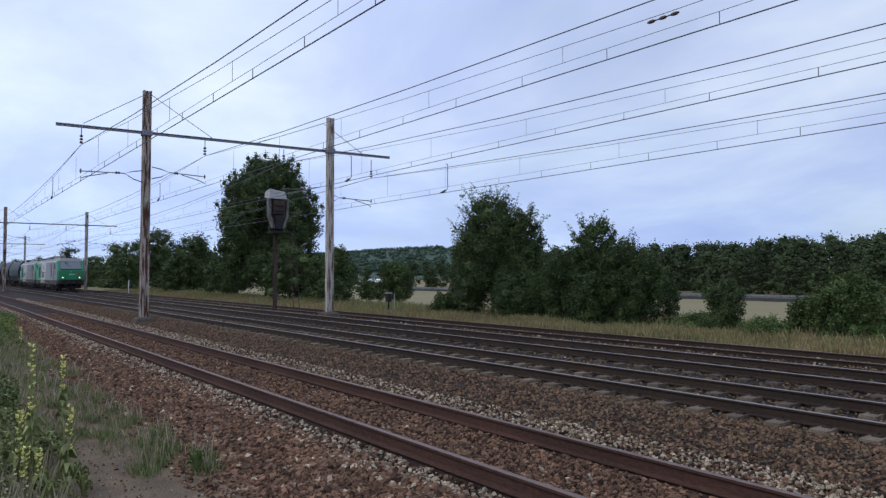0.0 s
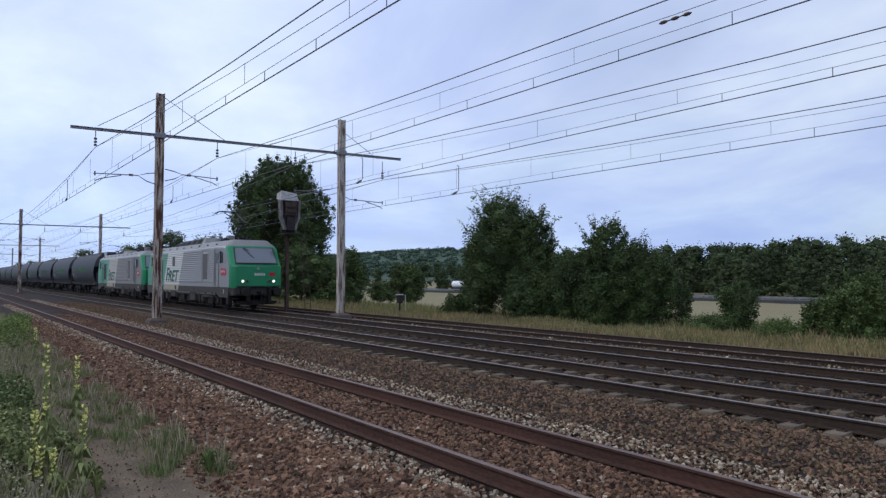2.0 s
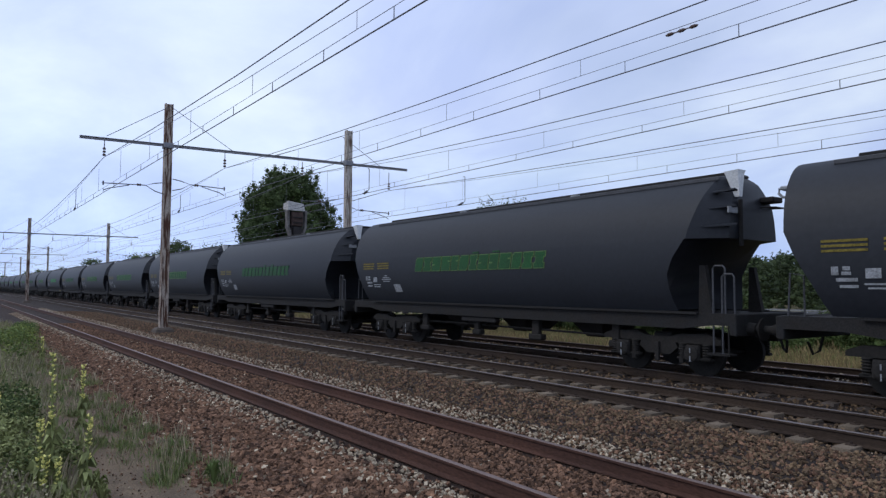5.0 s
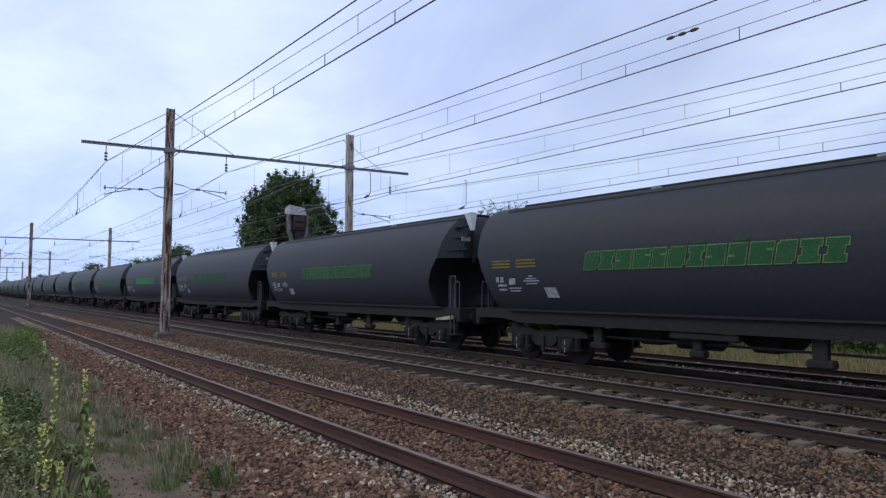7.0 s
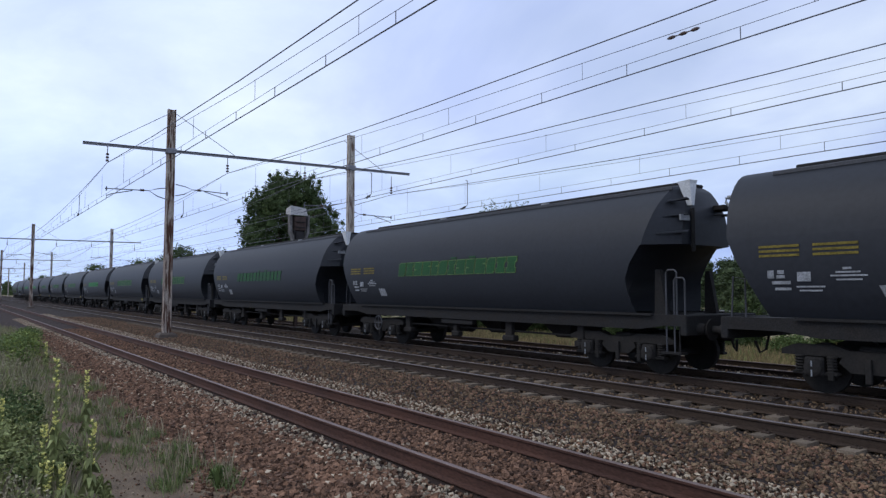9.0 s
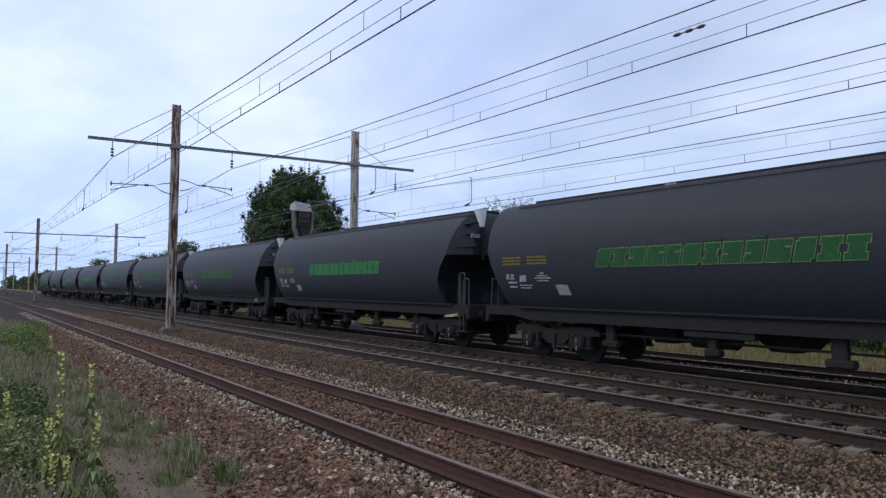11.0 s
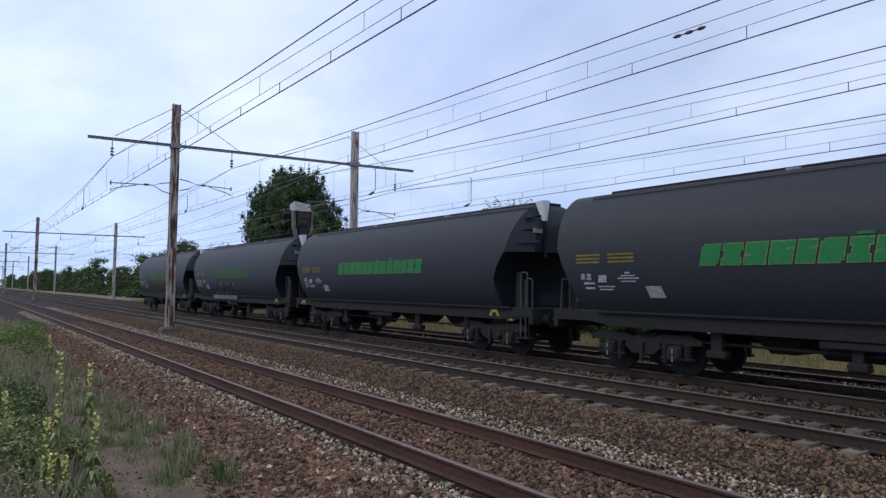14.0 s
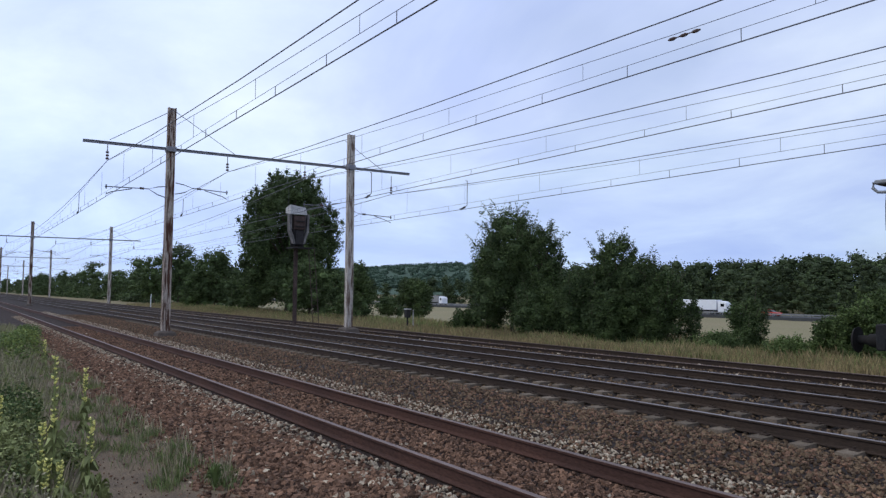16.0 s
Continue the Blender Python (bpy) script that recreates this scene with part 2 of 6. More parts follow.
gx = sorted(set([-2600, -1600, -1000, -700, -500, -400, -320, -260, -220, -180, -150] + list(range(-130, 26, 2)) + [30, 40, 60, 100, 200, 400, 800, 1600]))
gy = sorted(set([-400, -150, -60, -25, -12, -6] + [v * 0.5 for v in range(-8, 60)] + [31, 33, 36, 40, 46, 54, 62, 75, 90, 110, 130, 160, 190, 230, 280, 330, 420, 520, 700, 1000, 1600, 2600]))
b = Build()
b.v = [(x, y, ground_z(x, y)) for y in gy for x in gx]
nx = len(gx)
for j in range(len(gy) - 1):
    yc = (gy[j] + gy[j + 1]) / 2
    # k 2 and 3 lay the painted gap shade under the ballast
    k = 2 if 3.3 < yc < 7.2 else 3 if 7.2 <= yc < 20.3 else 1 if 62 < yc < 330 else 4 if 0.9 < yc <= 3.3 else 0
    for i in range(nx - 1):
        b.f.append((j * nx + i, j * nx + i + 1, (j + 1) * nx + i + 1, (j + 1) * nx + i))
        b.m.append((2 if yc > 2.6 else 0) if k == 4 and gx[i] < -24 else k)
tagged(part("ground", b, [M_ground, M_field, M_bed_shade, M_bed_shade_far, M_path], smooth=True), "ballast bed between grassy verges and flat fields", "ground", kind="structure")

# ---- tracks ----
RAIL = [(-0.07, -0.172), (0.07, -0.172), (0.07, -0.160), (0.012, -0.140), (0.010, -0.045), (0.036, -0.030), (0.036, -0.004), (0.028, 0.0),
        (-0.028, 0.0), (-0.036, -0.004), (-0.036, -0.030), (-0.010, -0.045), (-0.012, -0.140), (-0.07, -0.160)]


def rail(y, z, side, head):
    b = Build()
    xs = [-1200, -500, -200] + list(range(-120, 41, 20)) + [120, 400]
    b.loft([[(x, y + p, z + q) for p, q in RAIL] for x in xs], 0)
    n = len(RAIL)
    for i in range(len(xs) - 1):
        b.m[i * n + 7] = 1
        b.m[i * n + 6] = 1
        b.m[i * n + 8] = 1
    return b.mesh("rail", [side, head])


def sleeper_mesh(m, lx, z0, z1):
    b = Build()
    for s in (-1, 1):
        b.loft([[(-lx, s * 0.33, z0), (-lx, s * 1.18, z0), (lx, s * 1.18, z0), (lx, s * 0.33, z0)][::s],
                [(-lx * 0.85, s * 0.37, z1), (-lx * 0.85, s * 1.14, z1), (lx * 0.85, s * 1.14, z1), (lx * 0.85, s * 0.37, z1)][::s]])
    b.box(-0.05, 0.05, -0.34, 0.34, z0, z1 - 0.05)
    return b.mesh("sleeper", m)


def fastening_mesh():
    b = Build()
    for s in (-1, 1):
        for e in (-1, 1):
            y = s * 0.7525 + e * 0.11
            b.box(-0.06, 0.06, y - 0.045, y + 0.045, -0.175, -0.135, 0, 0.008)
            b.disc((0, y, -0.125), "z", 0.02, 0.04, 6)
    return b.mesh("fastening", M_rail_dark)


tracks = []
for yc, z, side, head, lab in ((T1, 0, M_rust, M_head_rusty, "rusty little-used railway track in brown ballast"), (T2, 0, M_rail_dark, M_head, "dark railway track on concrete sleepers"),
                               (T3, 0, M_rail_dark, M_head, "dark railway track carrying the freight train"), (T4, Z4, M_rail_dark, M_head_rusty, "brown railway track beside the grassy verge")):
    tr = thing("railway_track", lab, "railway track", "parallel tracks", "structure", (0, yc, z))
    for s in (-1, 1):
        part("rail", rail(s * 0.7525, 0, side, head), None, tr)
    tracks.append(tr)

# ---- overhead line ----
SPAN, FIRST = 63.0, -31.0
# support y, span y, then heights: support, main and second wire at mid-span, auxiliary, contact
WIRES = [(5.05, 5.20, 7.17, 6.50, 6.20, 6.00, 5.80), (10.05, 10.40, 7.23, 6.78, 6.45, 6.21, 5.99), (13.85, 13.90, 7.28, 6.40, 6.12, 5.92, 5.74), (18.78, 18.10, 6.97, 6.12, 5.96, 5.70, 5.46)]


def portal(x, near=True, rows=True):
    po = thing("catenary_portal", "weathered two-mast portal carrying overhead wires across tracks", "catenary mast", "overhead line portals", at=(x, 0, 0))
    for y, top, m, w, d, ox in ((7.62, 9.86, M_mast, 0.33, 0.26, -0.25), (15.98, 9.66, M_mast2, 0.33, 0.26, 0.72)):
        b = Build()
        z0 = 0.05
        t = 0.045
        for i in (0, 1):  # two flanges and a web, tapering slightly
            yy = (-1, 1)[i] * (w / 2 - t / 2)
            b.loft([[(-d / 2 * q, y + yy - t / 2, z), (d / 2 * q, y + yy - t / 2, z), (d / 2 * q, y + yy + t / 2, z), (-d / 2 * q, y + yy + t / 2, z)]
                    for z, q in ((z0, 1.1), (3, 1.05), (6, 0.95), (top, 0.88))])
        b.loft([[(-0.09, y - w / 2 + t, z), (0.09, y - w / 2 + t, z), (0.09, y + w / 2 - t, z), (-0.09, y + w / 2 - t, z)] for z in (z0, top - 0.02)])
        part("mast", b, m, po, at=(ox, 0, 0))
        b = Build()
        b.loft([[(-0.5, y - 0.45, -0.35), (0.5, y - 0.45, -0.35), (0.5, y + 0.45, -0.35), (-0.5, y + 0.45, -0.35)],
                [(-0.4, y - 0.36, 0.0), (0.4, y - 0.36, 0.0), (0.4, y + 0.36, 0.0), (-0.4, y + 0.36, 0.0)],
                [(-0.24, y - 0.25, 0.08), (0.24, y - 0.25, 0.08), (0.24, y + 0.25, 0.08), (-0.24, y + 0.25, 0.08)]])
        part("footing", b, M_base, po, at=(ox, 0, 0))
        b = Build()  # collar where the arm meets the mast
        b.box(-d / 2 - 0.05, d / 2 + 0.05, y - w / 2 - 0.04, y + w / 2 + 0.04, 7.88, 8.12, 0, 0.02)
        part("collar", b, M_arm, po, at=(ox, 0, 0))
        for ty, tz in ((y - 2.5 if y < 10 else y - 3.6, 8.06), (y + 2.8 if y < 10 else y + 2.5, 8.06)):
            part("stay_wire", Build().tube([(0, y, top - 0.15), (0, ty, tz)], 0.014, 5), M_wire, po)
    b = Build()
    b.box(-0.05, 0.05, 4.2, 19.4, 7.96, 7.985, 0).box(-0.05, 0.05, 4.2, 19.4, 8.055, 8.08, 0).box(-0.012, 0.012, 4.2, 19.4, 7.985, 8.055, 0)
    b.v = [(x + 0.09 * (y - 10.4), y, z) for x, y, z in b.v]
    part("crossbeam", b, M_arm, po)
    for k, (y, y_mid, top, _m, _s, z_aux, z_con) in enumerate(WIRES):
        b = Build()
        b.tube([(0, y, 7.95), (0, y, top + 0.42)], 0.02, 5)
        h = part("hanger", b, M_arm, po)
        b = Build()
        for i in range(3):
            zc = top + 0.36 - 0.13 * i
            b.tube([(0, y, zc + 0.05), (0, y, zc + 0.02), (0, y, zc - 0.035), (0, y, zc - 0.05)], [0.03, 0.065, 0.065, 0.03], 10)
        part("insulator", b, M_insul, h)
        # steady arm from the mast, with a looped bracket and a droop to the contact wire
        ym = 7.62 if k < 2 else 15.98
        s = 1 if y > ym else -1
        z1 = z_con + 0.35
        b = Build()
        b.tube([(0, ym + s * 0.18, z1 + 0.18), (0, ym + s * 0.55, z1 + 0.12), (0, ym + s * 0.92, z1), (0, ym + s * 0.55, z1 - 0.22), (0, ym + s * 0.18, z1 - 0.32)], 0.022, 5)
        b.tube([(0, ym + s * 0.9, z1), (0, ym + s * 1.1, z1), (0, y + s * 0.05, z1 - 0.05)], 0.022, 5)
        b.tube([(0, y - s * 1.0, z1 - 0.05), (0, y - s * 0.2, z_con + 0.10), (0, y, z_con)], 0.02, 5)
        b.tube([(0, y, z1 - 0.14), (0, y, z1 + 0.04)], 0.03, 5)
        part("steady_arm", b, M_wire, po)
        b = Build()
        b.tube([(0, ym + s * q, z1) for q in (1.10, 1.12, 1.16, 1.18, 1.22, 1.26, 1.28)], [0.02, 0.055, 0.055, 0.03, 0.055, 0.055, 0.02], 8)
        part("insulator", b, M_insul, po)
    return po


for k in range(-9, 2):
    portal(FIRST + SPAN * k)

for y_sup, y, top, z_main, z_second, z_aux, z_con in WIRES:
    line = thing("overhead_wire", "dark compound overhead wires with droppers above one track", "overhead wires", "overhead lines", at=(0, 0, 0))
    xs = [FIRST + SPAN * k for k in range(-9, 3)]
    curve = {"messenger_wire": (z_main, 0.013), "second_wire": (z_second, 0.0065)}
    for nm, (zm, r) in curve.items():
        pts = []
        for a, c in zip(xs, xs[1:]):
            for i in range(8):
                u = i / 8
                pts.append((a + (c - a) * u, y + (y_sup - y) * abs(2 * u - 1) ** 3, top + (zm - top) * 4 * u * (1 - u)))
        part(nm, Build().tube(pts, r, 5), M_wire, line)
    part("auxiliary_wire", Build().tube([(x, y, z_aux) for x in (xs[0], -60, 0, xs[-1])], 0.0055, 5), M_wire, line)
    part("contact_wire", Build().tube([(x, y, z_con) for x in (xs[0], -60, 0, xs[-1])], 0.0125, 5), M_wire, line)
    x, i = FIRST - SPAN * 2 + 1.1, 0
    while x < FIRST + SPAN:
        u = ((x - FIRST) / SPAN) % 1
        part("dropper", Build().tube([(x, y, z_con), (x, y, z_aux)], 0.009, 4), M_wire, line)
        if i % 2 == 0:
            part("dropper", Build().tube([(x + 1.2, y, z_aux), (x + 1.2, y, top + (z_second - top) * 4 * u * (1 - u))], 0.0055, 4), M_wire, line)
        x += 2.34
        i += 1
# line fittings: a section insulator in one wire, and feeder jumpers hanging beside the second mast
clamp = Build().tube([(-7.55 + 0.06 * k, 10.4, 6.43) for k in range(12)], [0.012, 0.034, 0.034, 0.012, 0.012, 0.034, 0.034, 0.012, 0.012, 0.034, 0.034, 0.012], 8)
tagged(part("wire_insulator", clamp, M_insul), "dark string insulator clamped into an overhead wire", "insulator")
for x, y, z, zc in ((-39.6, 5.2, 6.85, 5.82), (-39.2, 10.3, 6.9, 6.02), (-24.5, 13.9, 6.75, 5.76), (-23.5, 18.1, 6.7, 5.5)):
    jump = Build().tube([(x - 0.12, y, z), (x, y, z - 0.03), (x, y, z - 0.1), (x, y, zc + 0.12), (x - 0.15, y, zc + 0.03), (x - 0.55, y, zc)], 0.016, 5)
    jump.tube([(x - 0.15, y, zc + 0.05), (x - 0.42, y, zc - 0.02)], 0.045, 6)
    tagged(part("jumper_cable", jump, M_wire), "dark jumper cable linking overhead wires", "cable", "jumper cables")



# ---- the train ----
M_shell = mat("wagon_paint", (0.0170, 0.0190, 0.0240), 0.56, 0, 0.14, 0.8, 0.03, 9, (0.0120, 0.0132, 0.0168), spec=0.30)
M_frame = mat("wagon_frame", (0.021, 0.0205, 0.0205), 0.8, 0, 0.3, 3, 0.2, 40, (0.022, 0.018, 0.015))
M_bogie = mat("bogie_grime", (0.020, 0.0185, 0.017), 0.85, 0, 0.2, 4, 0.2, 20, (0.033, 0.028, 0.024))
M_wheel = mat("wheel_steel", (0.020, 0.018, 0.016), 0.7, 0.0, 0.3, 5, 0.1, 40)
M_tread = mat("wheel_tread", (0.40, 0.38, 0.37), 0.35, 0.9, 0.1, 5, 0, 40)
M_green = mat("mark_green", (0.018, 0.17, 0.048), 0.6, 0, 0.2, 2.5, 0, 40, (0.018, 0.12, 0.038))
M_green_old = mat("mark_green_faded", (0.018, 0.085, 0.026), 0.6, 0, 0.3, 2.5, 0, 40, (0.02, 0.05, 0.024))
M_outline = mat("mark_outline", (0.15, 0.24, 0.08), 0.6, 0, 0.4, 3, 0, 40)
M_mark_yellow = mat("mark_yellow", (0.19, 0.145, 0.028), 0.6, 0, 0.4, 4, 0, 40)
M_mark_white = mat("mark_white", (0.27, 0.28, 0.29), 0.6, 0, 0.35, 5, 0, 40)
M_white = mat("white_paint", (0.66, 0.67, 0.67), 0.5, 0, 0.15, 3, 0, 30)
M_pipe = mat("handrail_grey", (0.075, 0.075, 0.08), 0.5, 0.2, 0.2, 5, 0, 40)
M_pale = mat("step_pale_grey", (0.30, 0.31, 0.32), 0.6, 0, 0.25, 5, 0, 40)
M_sign_y = mat("warning_yellow", (0.36, 0.29, 0.06), 0.6, 0, 0.3, 6, 0, 40)

WC = 3.78  # middle of a wagon, counted from the start of its lettering


def ring_w(z, r, fs, fe, w):
    q = 0.62 * w
    return [(WC - r, -w, z), (WC - 2, -w, z), (WC + 2, -w, z), (WC + fs, -w, z), (WC + fe, -q, z), (WC + fe, q, z),
            (WC + fs, w, z), (WC + 2, w, z), (WC - 2, w, z), (WC - r, w, z), (WC - r - 0.02, q, z), (WC - r - 0.02, -q, z)]


def bogie(parent, x, wb, r, m=None, long=0.62):
    m = m or M_bogie
    bo = new("bogie")
    bo.parent = parent
    bo.location = (x, 0, 0)
    for s in (-1, 1):
        b = Build()
        y0, y1 = (s * 1.02, s * 1.16) if s > 0 else (s * 1.16, s * 1.02)
        h = wb / 2
        prof = [(-h - long, 0.70), (-h - 0.46, 0.70), (-h + 0.46, 0.70), (-0.5, 0.60), (-0.30, 0.44), (0.30, 0.44), (0.5, 0.60), (h - 0.46, 0.70), (h + 0.46, 0.70), (h + long, 0.70),
                (h + long, 0.80), (h + 0.35, 0.90), (h - 0.35, 0.90), (h - 0.6, 0.82), (-h + 0.6, 0.82), (-h + 0.35, 0.90), (-h - 0.35, 0.90), (-h - long, 0.80)]
        b.loft([[(px, y, pz) for px, pz in prof] for y in (y1, y0)])
        part("side_frame", b, m, bo)
    for e in (-1, 1):
        for s in (-1, 1):
            b = Build()
            b.box(e * wb / 2 - 0.17, e * wb / 2 + 0.17, s * 1.19 - 0.07, s * 1.19 + 0.07, 0.34, 0.68, 0, 0.03)
            b.box(e * wb / 2 - 0.40, e * wb / 2 + 0.40, s * 1.12 - 0.09, s * 1.12 + 0.09, 0.36, 0.42, 0, 0.015)
            b.tube([(e * wb / 2, s * 1.24, 0.5), (e * wb / 2, s * 1.29, 0.5), (e * wb / 2, s * 1.31, 0.5)], [0.17, 0.16, 0.11], 14)
            ax = part("axlebox", b, m, bo)
            if s < 0:
                part("mark", Build().box(e * wb / 2 - 0.012, e * wb / 2 + 0.012, -1.322, -1.312, 0.34, 0.46).box(e * wb / 2 - 0.012, e * wb / 2 + 0.012, -1.322, -1.312, 0.52, 0.62), M_mark_white, ax)
            for o in (-0.28, 0.28):
                b = Build()
                b.tube([(e * wb / 2 + o, s * 1.14, 0.42 + 0.026 * i) for i in range(12)], [0.10, 0.07] * 6, 9)
                part("spring", b, m, bo)
        w = Build()
        n = 28
        w.tube([(e * wb / 2, -0.92, r), (e * wb / 2, 0.92, r)], 0.08, 10)
        wh = part("wheelset", w, M_wheel, bo)
        for s in (-1, 1):
            w = Build()
            y = s * 0.75
            w.tube([(e * wb / 2, y - 0.06, r), (e * wb / 2, y - 0.055, r), (e * wb / 2, y + 0.055, r), (e * wb / 2, y + 0.06, r)], [r * 0.93, r, r, r * 0.93], n)
            w.disc((e * wb / 2, y + s * 0.065, r), "y", r * 0.55, 0.03, n)
            part("wheel", w, M_wheel, wh, smooth=True)
    for e in (-0.62, 0.0, 0.62):
        part("brake_hanger", Build().box(e * wb / 1.8 - 0.05, e * wb / 1.8 + 0.05, -1.22, -1.16, 0.28, 0.70, 0, 0.01), m, bo)
    part("bolster", Build().box(-0.25, 0.25, -1.0, 1.0, 0.55, 0.9, 0, 0.04), m, bo)
    return bo


def buffers(parent, x, s, reach):
    for y in (-0.875, 0.875):
        b = Build()
        b.tube([(x, y, 1.06), (x + s * reach * 0.55, y, 1.06)], [0.13, 0.11], 12)
        b.tube([(x + s * reach * 0.5, y, 1.06), (x + s * reach * 0.9, y, 1.06), (x + s * reach * 0.93, y, 1.06), (x + s * reach, y, 1.06)], [0.08, 0.08, 0.23, 0.21], 16)
        part("buffer", b, M_bogie, parent, smooth=True)


def shell_y(z):
    return -float(np.interp(z, [1.38, 1.6, 1.85, 2.15, 2.5, 2.88], [1.22, 1.33, 1.405, 1.455, 1.48, 1.47]))


def wagon():
    wg = thing("hopper_wagon", "dark grey rounded grain hopper wagon of the freight train", "railway wagon", "hopper wagons")
    b = Build()
    b.loft([ring_w(*r) for r in ((1.38, 7.15, 6.05, 5.42, 1.22), (1.6, 7.25, 6.0, 5.45, 1.33), (1.85, 7.36, 5.95, 5.55, 1.405), (2.15, 7.52, 5.93, 5.75, 1.455), (2.5, 7.70, 6.08, 6.15, 1.48), (2.88, 7.86, 6.36, 6.62, 1.470),
                                 (2.90, 7.87, 6.4, 7.06, 1.467), (3.1, 7.88, 6.45, 7.06, 1.44), (3.36, 7.90, 6.53, 7.06, 1.375), (3.62, 7.92, 6.6, 7.05, 1.27), (3.81, 7.94, 6.65, 7.0, 1.15),
                                 (3.985, 7.96, 6.7, 6.95, 1.0), (4.13, 7.98, 6.72, 6.9, 0.83), (4.235, 7.98, 6.72, 6.8, 0.66), (4.28, 7.96, 6.7, 6.75, 0.5))])
    part("shell", b, M_shell, wg, smooth=True)
    # hatch strip and roof walk
    b = Build()
    b.box(WC - 7.0, WC + 6.75, -0.42, 0.42, 4.28, 4.36, 0, 0.02)
    part("roof_hatch", b, M_frame, wg)
    b = Build().box(WC - 7.25, WC + 6.8, -0.83, -0.79, 4.135, 4.225, 0, 0.012)
    part("roof_rail", b, M_pipe, wg)
    for u in (-2.2, 2.6):
        part("hatch_catch", Build().box(WC + u - 0.14, WC + u + 0.14, -0.74, -0.66, 4.22, 4.28, 0, 0.01), M_mark_white, wg)
    # underframe
    for s in (-1, 1):
        b = Build()
        prof = [(-8.0, 1.12), (-6.9, 1.12), (-6.2, 1.02), (6.2, 1.02), (6.9, 1.12), (7.4, 1.12), (7.4, 1.36), (-8.0, 1.36)]
        y0, y1 = (1.24, 1.34) if s > 0 else (-1.34, -1.24)
        b.loft([[(WC + px, y, pz) for px, pz in prof] for y in (y1, y0)])
        part("sole_bar", b, M_frame, wg)
        part("sole_flange", Build().box(WC - 6.6, WC + 6.6, min(s * 1.33, s * 1.42), max(s * 1.33, s * 1.42), 1.33, 1.38), M_frame, wg)
    part("platform", Build().box(WC - 8.0, WC + 7.4, -1.24, 1.24, 1.22, 1.34), M_frame, wg)
    for s, x in ((1, WC + 7.36), (-1, WC - 8.05)):
        part("headstock", Build().box(x - 0.08, x + 0.08, -1.34, 1.34, 0.92, 1.36, 0, 0.02), M_frame, wg)
        buffers(wg, x + s * 0.08, s, 0.30 if s > 0 else 0.50)
        b = Build().box(min(x, x + s * 0.26), max(x, x + s * 0.26), -0.06, 0.06, 0.95, 1.10, 0, 0.02)
        b.tube([(x, 0.35, 1.0), (x + s * 0.1, 0.36, 0.62), (x + s * 0.2, 0.30, 0.55), (x + s * 0.26, 0.22, 0.8)], 0.028, 6)
        part("coupling", b, M_bogie, wg)
    # bracing legs under the overhung ends
    for y in (-0.95, 0.95):
        b = Build()
        b.loft([[(WC + 6.55 + d, y + e, 1.34) for d, e in ((-.16, -.06), (.16, -.06), (.16, .06), (-.16, .06))], [(WC + 6.48 + d, y + e, 2.35) for d, e in ((-.06, -.06), (.06, -.06), (.06, .06), (-.06, .06))]])
        part("leg", b, M_frame, wg)
    # shelves, chute and box on the front end
    for z, x, l in ((3.84, 6.78, 0.5), (3.5, 6.7, 0.62), (3.12, 6.66, 0.7)):
        b = Build()
        b.loft([[(WC + x, -1.28 + (z - 3.1) * 0.3, z), (WC + x + l * 0.8, -0.92 + (z - 3.1) * 0.2, z + 0.03), (WC + x + l * 0.8, -0.86, z + 0.06), (WC + x, -0.9, z + 0.05)],
                [(WC + x, -1.28 + (z - 3.1) * 0.3, z + 0.03), (WC + x + l * 0.8, -0.92 + (z - 3.1) * 0.2, z + 0.06), (WC + x + l * 0.8, -0.86, z + 0.09), (WC + x, -0.9, z + 0.08)]])
        part("bracket", b, M_shell, wg)
    b = Build()
    b.loft([[(WC + 7.0, -0.60, 3.78), (WC + 7.12, -0.60, 3.78), (WC + 7.12, -0.50, 3.78), (WC + 7.0, -0.50, 3.78)], [(WC + 6.86, -0.68, 4.24), (WC + 7.14, -0.68, 4.26), (WC + 7.14, -0.44, 4.26), (WC + 6.86, -0.44, 4.24)],
            [(WC + 6.82, -0.70, 4.32), (WC + 7.16, -0.70, 4.34), (WC + 7.16, -0.42, 4.34), (WC + 6.82, -0.42, 4.32)]])
    part("chute", b, M_white, wg, "pale grey-white chute on the roof end")
    part("post", Build().tube([(WC + 7.1, -0.54, 3.72), (WC + 7.1, -0.54, 2.75)], 0.05, 6), M_frame, wg)
    part("label_plate", Build().box(WC + 7.08, WC + 7.12, -1.0, -0.68, 3.42, 3.55), M_mark_white, wg)
    b = Build().box(WC + 7.0, WC + 7.32, 0.35, 0.75, 3.72, 3.84, 0, 0.02)
    b.tube([(WC + 7.0, 0.36, 3.62), (WC + 7.36, 0.36, 3.60), (WC + 7.36, 0.7, 3.60), (WC + 7.0, 0.7, 3.62)], 0.02, 6)
    part("end_step", b, M_frame, wg)
    b = Build().box(WC - 8.36, WC - 7.84, -0.66, -0.2, 3.80, 3.88, 0, 0.02)
    b.tube([(WC - 7.84, -0.64, 3.62), (WC - 8.3, -0.64, 3.66), (WC - 8.38, -0.64, 3.74), (WC - 8.36, -0.64, 3.84)], 0.03, 6)
    part("end_step", b, M_pale, wg, "pale grey step on the wagon end")
